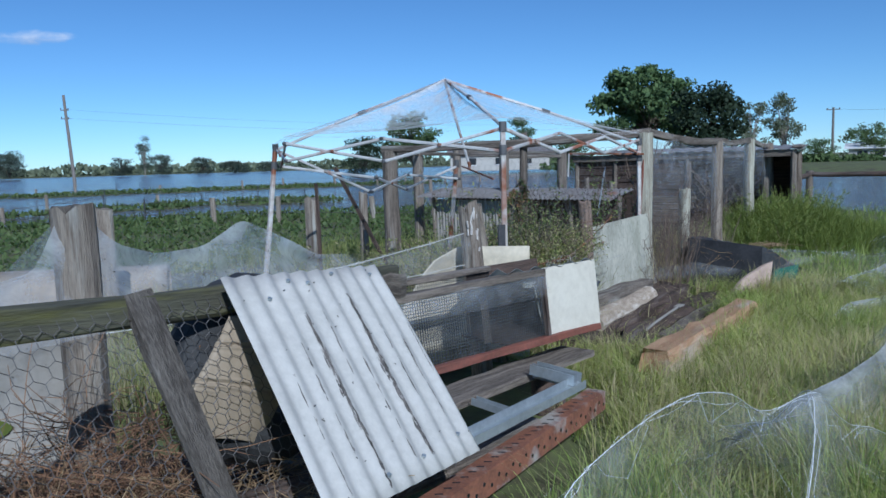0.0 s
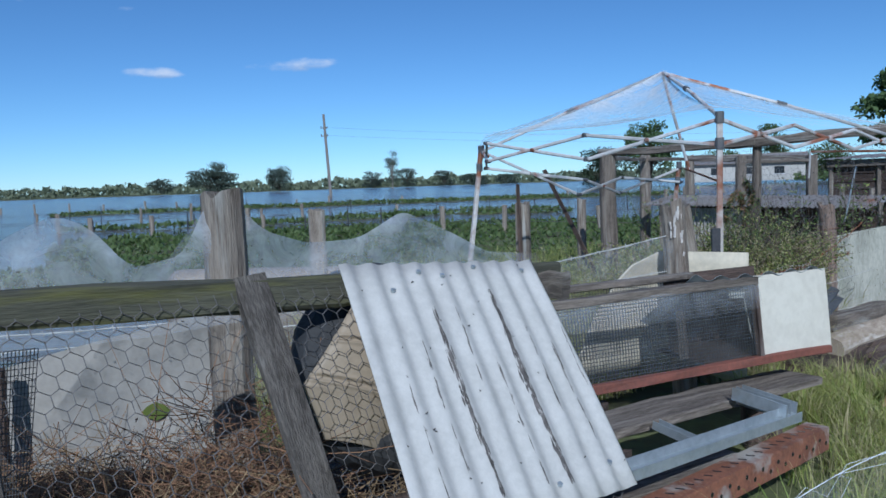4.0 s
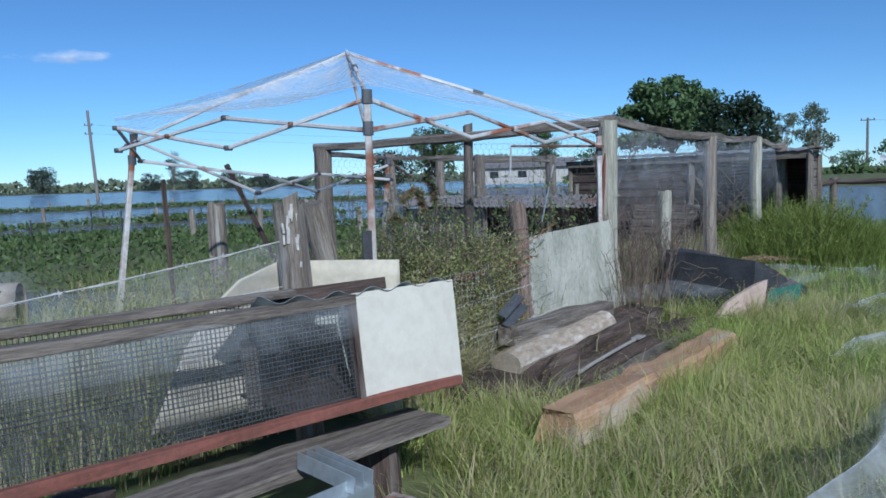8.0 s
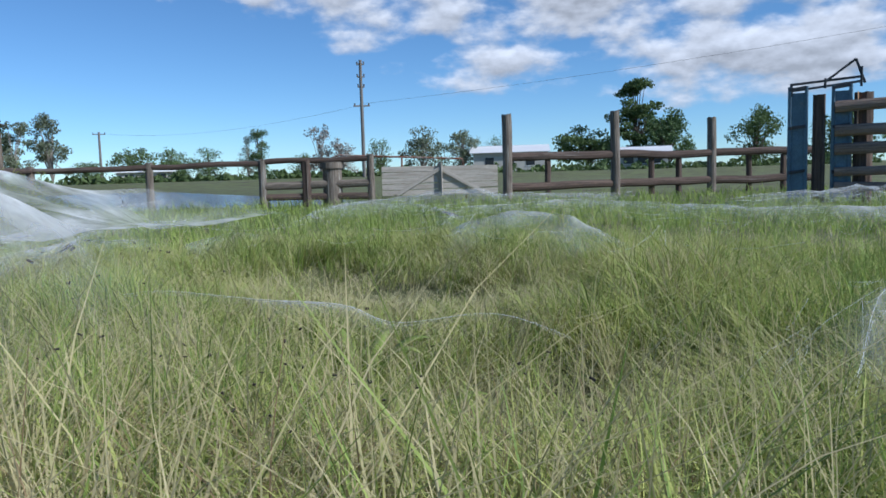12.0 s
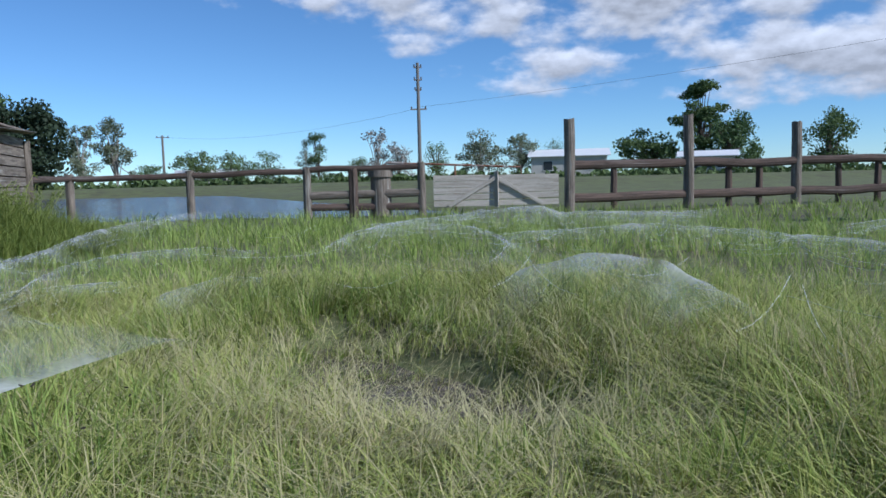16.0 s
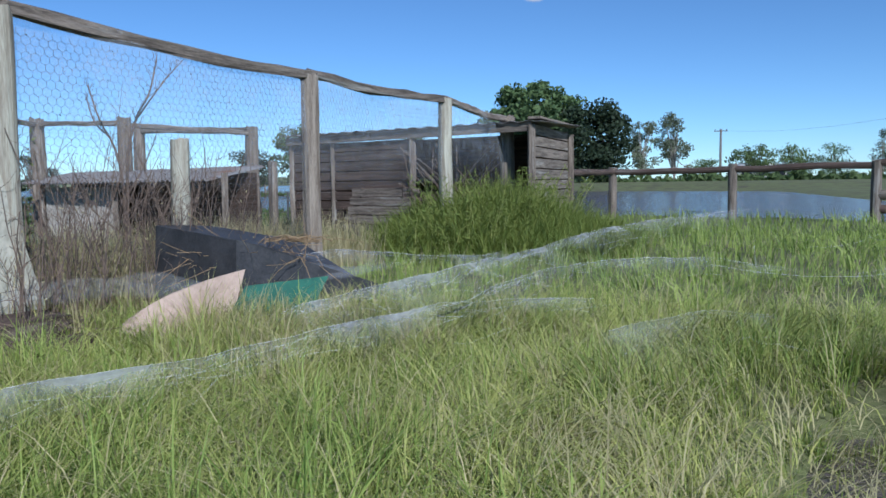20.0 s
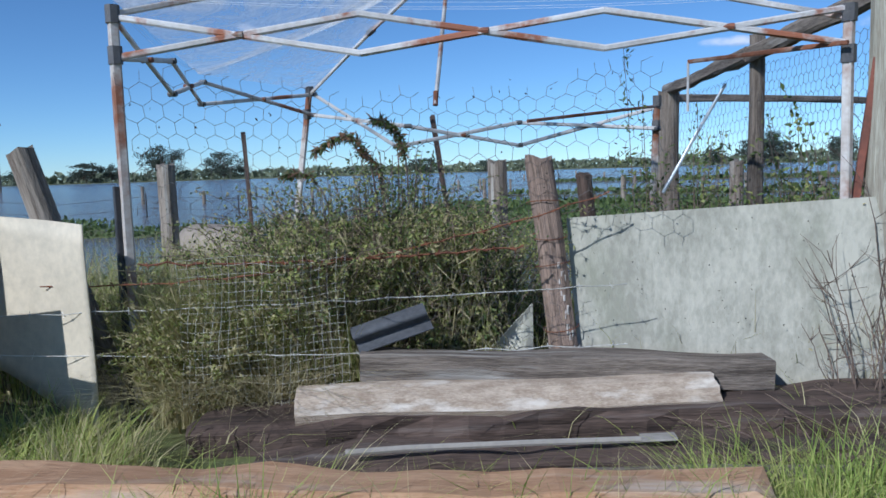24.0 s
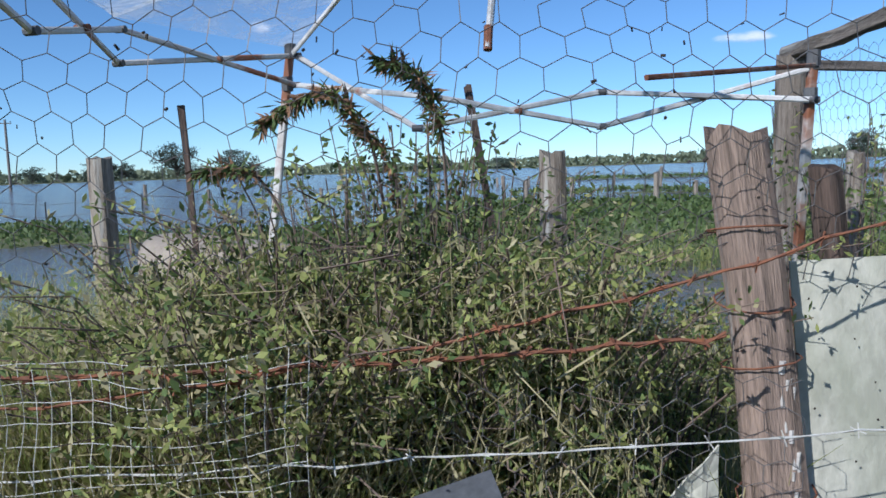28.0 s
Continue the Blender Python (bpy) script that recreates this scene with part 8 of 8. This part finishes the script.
drape([(5.9, 6.1, 0.37), (6.6, 6.6, 0.43), (7.4, 6.9, 0.46), (7.8, 6.4, 0.43), (6.8, 5.1, 0.41), (6.0, 4.6, 0.36)], 0.45, 0.13, 0.55, "thin spider web drifting over the far grass", strand=0.0015)
drape([(7.0, 5.6, 0.40), (8.3, 4.8, 0.46), (8.0, 3.6, 0.44), (7.3, 2.4, 0.45), (8.2, 1.5, 0.42)], 0.55, 0.15, 0.65, "thin spider web drifting over the far grass", strand=0.0016)
drape([(7.4, 7.6, 0.40), (8.8, 6.7, 0.54), (9.6, 6.1, 0.48), (11.0, 5.2, 0.42)], 0.8, 0.22, 0.7, "thin spider web hummock over the far grass", strand=0.002)
drape([(9.0, 3.6, 0.42), (10.5, 2.6, 0.50), (12.0, 2.2, 0.44), (13.5, 1.0, 0.44)], 0.8, 0.2, 0.9, "thin spider web hummock over the far grass", strand=0.002)
drape([(2.1, 7.0, 0.38), (3.0, 7.35, 0.46), (3.8, 7.3, 0.42), (4.3, 7.8, 0.38)], 0.3, 0.12, 0.6, "spider web caught on weeds by the fence", strand=0.0012)
drape([(3.0, 1.15, 0.34), (3.5, 1.15, 0.50), (4.6, 1.0, 0.48), (5.6, 0.7, 0.40)], 0.32, 0.14, 0.5, "thin spider web stretched over grass", strand=0.0012)
drape([(-0.75, 0.30, 0.42), (-0.42, 0.60, 0.74), (-0.20, 0.68, 0.86), (0.02, 0.78, 0.88), (0.18, 0.9, 0.78), (0.42, 1.10, 0.76), (0.62, 1.3, 0.62), (0.9, 1.5, 0.48), (1.2, 1.6, 0.38)], 0.36, 0.30, 0.42, "torn spider web tented over grass stalks", strand=0.0013, cord=0.8)
drape([(-0.30, 0.25, 0.40), (0.05, 0.45, 0.56), (0.42, 1.10, 0.76), (0.5, 1.6, 0.5), (0.45, 2.0, 0.36)], 0.24, 0.25, 0.34, "torn spider web tented over grass stalks", strand=0.0013, cord=0.8)


def hung(fn, nu, nv, dfn, label, material=None, name="spider_web", group="webs on the fences"):
    v, f, dn_, g_ = [], [], [], []
    for i in range(nu + 1):
        for j in range(nv + 1):
            v.append(tuple(fn(i / nu, j / nv)))
            g_.append((i / nu * 3, j / nv * 3, i * 0.01))
            dn_.append(dfn(i / nu, j / nv))
    for i in range(nu):
        for j in range(nv):
            f.append((i * (nv + 1) + j, (i + 1) * (nv + 1) + j, (i + 1) * (nv + 1) + j + 1, i * (nv + 1) + j + 1))
    gg = Geo().add(v, f, v)
    return solo(name, gg, material or WEBTHIN, label, "spider web", group, smooth=True, dens=dn_)


edge = lambda t: sm(0, 0.12, t) * sm(0, 0.12, 1 - t)
# the great web over the tall grass: a broad sheet hung on stalks, with a veil falling from its front
FRONT = smooth_line([(1.12, 1.87, 0.715), (1.26, 1.86, 0.76), (1.45, 1.80, 0.735), (1.74, 1.72, 0.77), (1.98, 1.90, 0.70), (2.29, 2.23, 0.675), (2.57, 2.49, 0.65), (2.95, 2.65, 0.655), (3.14, 2.80, 0.57)], 12)
BACK = smooth_line([(1.16, 1.93, 0.75), (1.24, 2.02, 0.785), (1.33, 2.10, 0.81), (1.58, 2.22, 0.868), (1.86, 2.45, 0.775), (2.12, 2.62, 0.80), (2.42, 2.80, 0.745), (2.73, 2.90, 0.725), (3.05, 2.95, 0.56)], 12)


def along(line, u):
    i = min(len(line) - 2, int(u * (len(line) - 1)))
    return line[i].lerp(line[i + 1], u * (len(line) - 1) - i)


def great_web(u, v):
    p = along(FRONT, u).lerp(along(BACK, u), v)
    return p - V(0, 0, 0.05 * math.sin(math.pi * v) * (1 - u) + 0.03 * sm(0.2, 0.8, math.sin(math.pi * v)) * (0.5 + noise.noise((p.x * 5, p.y * 5, 1))))


hung(great_web, 84, 16, lambda u, v: (1.7 + 1.0 * math.exp(-(v / 0.12) ** 2) + 1.5 * math.exp(-((1 - v) / 0.08) ** 2)) * max(0.15, 0.8 + 1.1 * noise.noise((u * 7, v * 2.5, 3)) + 0.8 * noise.noise((u * 30, v * 6, 3))) * (1.0 - 0.32 * sm(0.5, 0.8, u)) * sm(0, 0.05, u) * sm(0.02, 0.32, 1 - u), "broad white sheet of spider web spanning tall grass", WEB)
hung(lambda u, v: along(FRONT, u) + V(0.04, -0.20 - 0.05 * noise.noise((u * 8, 1, 1)), -0.17) * v - V(0, 0, 0.06 * v * v), 84, 12, lambda u, v: 1.5 * math.exp(-v * 2.6) * (1 - v) * max(0.15, 0.8 + 1.2 * noise.noise((u * 9, v * 1.5, 8)) + 0.7 * noise.noise((u * 34, v * 4, 8))) * sm(0, 0.06, u) * sm(0.35, 0.6, 1 - u), "veil of spider web falling over grass stalks", WEB)
hung(lambda u, v: along(BACK, u) + V(-0.05, 0.24, -0.20) * v, 84, 8, lambda u, v: 1.3 * math.exp(-v * 2.2) * (1 - v) * sm(0, 0.06, u) * sm(0.2, 0.5, 1 - u), "back of the great spider web sinking into grass", WEB)
SPOTS += [great_web(random.random(), random.random()) for _ in range(80)]
# over the gazebo: gauze from the peak to the corners
for a, b2, sag, am in (((-1.93, 4.96, 1.76), (-0.26, 4.13, 1.82), 0.16, 1.0), ((-0.26, 4.13, 1.82), (1.40, 6.60, 1.76), 0.10, 0.8), ((-1.93, 4.96, 1.76), (-2.2, 5.85, 1.72), 0.05, 0.8)):
    def gauze(u, v, a=a, b2=b2, sag=sag):
        p = V(lerp(APEX, lerp(a, b2, u), v))
        return p - V(0, 0, sag * 4 * v * (1 - v) * (0.4 + 0.6 * 4 * u * (1 - u)) - 0.02)
    hung(gauze, 16, 16, lambda u, v, am=am: am * 3.0 * (0.75 + 0.9 * (1 - v) ** 2 + 0.8 * (1 - sm(0, 0.16, u)) + 0.5 * (1 - sm(0, 0.16, 1 - u))), "gauzy spider web over the gazebo frame")
# along the run's top rail
for i in range(1, 4):
    a, b2 = top[i], top[i + 1]
    hung(lambda u, v, a=a, b2=b2: V(lerp(a, b2, u)) - V(0, 0, v * 0.9) + V(0.05, -0.03, 0) * noise.noise((u * 3, v * 2, a[0])), 14, 10, lambda u, v: 1.1 * (1 - sm(0.3, 1, v)) + 0.25, "thin spider web hanging from the run's rail")
# tents over the coop's post and wires
tent = V(0.53, 0.848, 0)
TS = (-1.2, -0.9, -0.76, -0.61, -0.48, -0.37, -0.29, -0.10, -0.03, 0.04, 0.15, 0.34, 0.56, 0.77, 1.03, 1.2, 1.7)
TZ = (1.12, 1.14, 1.22, 1.33, 1.385, 1.33, 1.21, 1.24, 1.42, 1.43, 1.30, 1.24, 1.24, 1.335, 1.23, 1.14, 1.08)


def tent_z(s_):
    return sum(float(np.interp(s_ + o, TS, TZ)) for o in (-0.04, -0.02, 0, 0.02, 0.04)) / 5


def tent_fn(u, v):
    s = -1.1 + u * 2.7
    z_ = tent_z(s)
    low_ = 1.02
    return V(-1.97, 1.24, z_ + (low_ - z_) * v) + tent * s + V(0.6, -0.4, 0) * (0.16 * v * v) + V(0.05, -0.05, 0) * noise.noise((s * 3, v * 2, 3))


hung(tent_fn, 110, 12, lambda u, v: 2.3 * edge(u) * (1.1 - 0.55 * v), "spider web tented from the coop's post", WEBTHIN)
hung(lambda u, v: tent_fn(0.10 + 0.8 * u, 0) + V(-0.5, 0.31, -0.34) * v, 80, 10, lambda u, v: 1.2 * edge(u) * (1 - 0.8 * v), "spider web falling behind the coop's post", WEBTHIN)
SPOTS += [tent_fn(random.random(), random.random() ** 1.5) for _ in range(90)]
def wire_web(u, v):
    p = V(-0.52, 3.46, 1.12) + (V(-4.6, 1.3, 0.85) - V(-0.52, 3.46, 1.12)) * u
    return p - V(0, 0, 0.16 * 4 * u * (1 - u) + v * 0.42) + V(0.08, -0.12, 0) * noise.noise((u * 5, v * 3, 4))
hung(wire_web, 36, 8, lambda u, v: 0.85 * (1 - 0.6 * v) * edge(u * 0.9 + 0.08), "spider web hanging from a sagging wire")
hung(lambda u, v: hp(u * SB, 0.36 - v * 0.12, -0.02 - 0.02 * v), 30, 4, lambda u, v: 1.5 * (1 - 0.7 * v), "spider web along the hutch's top rail")
hung(lambda u, v: V(lerp((1.3, 6.3, 0.3), (3.6, 7.0, 0.35), u)) + V(0, 0, 0.10 * noise.noise((u * 6, v, 2))) + V(-0.25, 0.4, 0.05) * v, 40, 6, lambda u, v: 0.5 * edge(u) * edge(v), "spider web over grass below the run", WEB)

hung(lambda u, v: hp(u * SB, 0.02 + v * 0.33, -0.004 - 0.006 * v), 30, 8, lambda u, v: 0.55 * (1.2 - 0.6 * u) * (0.6 + 0.6 * v), "thin spider web over the hutch's wire front")
# single silk strands from stalk to stalk and the specks caught in the webs
g = Geo()
rs_ = random.Random(5)
for _ in range(36):
    x_, y_ = rs_.uniform(4.8, 9.0), rs_.uniform(1.5, 8.5)
    if fence_side(x_, y_) > -0.8:
        continue
    a = rs_.uniform(-0.6, 1.2)
    d = rs_.uniform(0.4, 1.6)
    p, q = V(x_, y_, rs_.uniform(0.32, 0.46)), V(x_ + math.cos(a) * d, y_ + math.sin(a) * d, rs_.uniform(0.30, 0.44))
    g.add(*tube([p.lerp(q, t) - V(0, 0, 0.05 * 4 * t * (1 - t)) for t in (0, 0.25, 0.5, 0.75, 1)], rs_.uniform(0.0004, 0.0008), 3, cap=False))
for a, b2 in (((-1.93, 4.96, 1.78), APEX), ((-0.26, 4.13, 1.84), APEX), ((1.40, 6.60, 1.78), APEX), ((-1.93, 4.96, 1.78), (-0.26, 4.13, 1.84)), ((1.40, 6.60, 1.78), (-0.26, 4.13, 1.84))):
    for k in range(3):
        o = V(rs_.uniform(-0.04, 0.04), rs_.uniform(-0.04, 0.04), rs_.uniform(0, 0.04))
        g.add(*tube([V(lerp(a, b2, t)) + o - V(0, 0, 0.06 * 4 * t * (1 - t)) for t in np.linspace(0, 1, 9)], 0.0006, 3, cap=False))
solo("silk_strands", g, SILK, "single white silk strands strung between stalks", "spider silk", kind="stuff")
g = Geo()
for _ in range(420):
    c = V(SPOTS[rs_.randrange(len(SPOTS))])
    if c.x > 0:
        c = c + V(rs_.gauss(0, 0.10), rs_.gauss(0, 0.10), -0.03 - 0.10 * rs_.random())
    g.add(*log(c, c + V(rs_.uniform(-0.006, 0.006), rs_.uniform(-0.006, 0.006), rs_.uniform(-0.004, 0.004)), rs_.uniform(0.0007, 0.0019), 1, 5, 0.3))
solo("web_specks", g, DEBRIS, "dark specks and bits caught in the webs", "debris", kind="stuff")
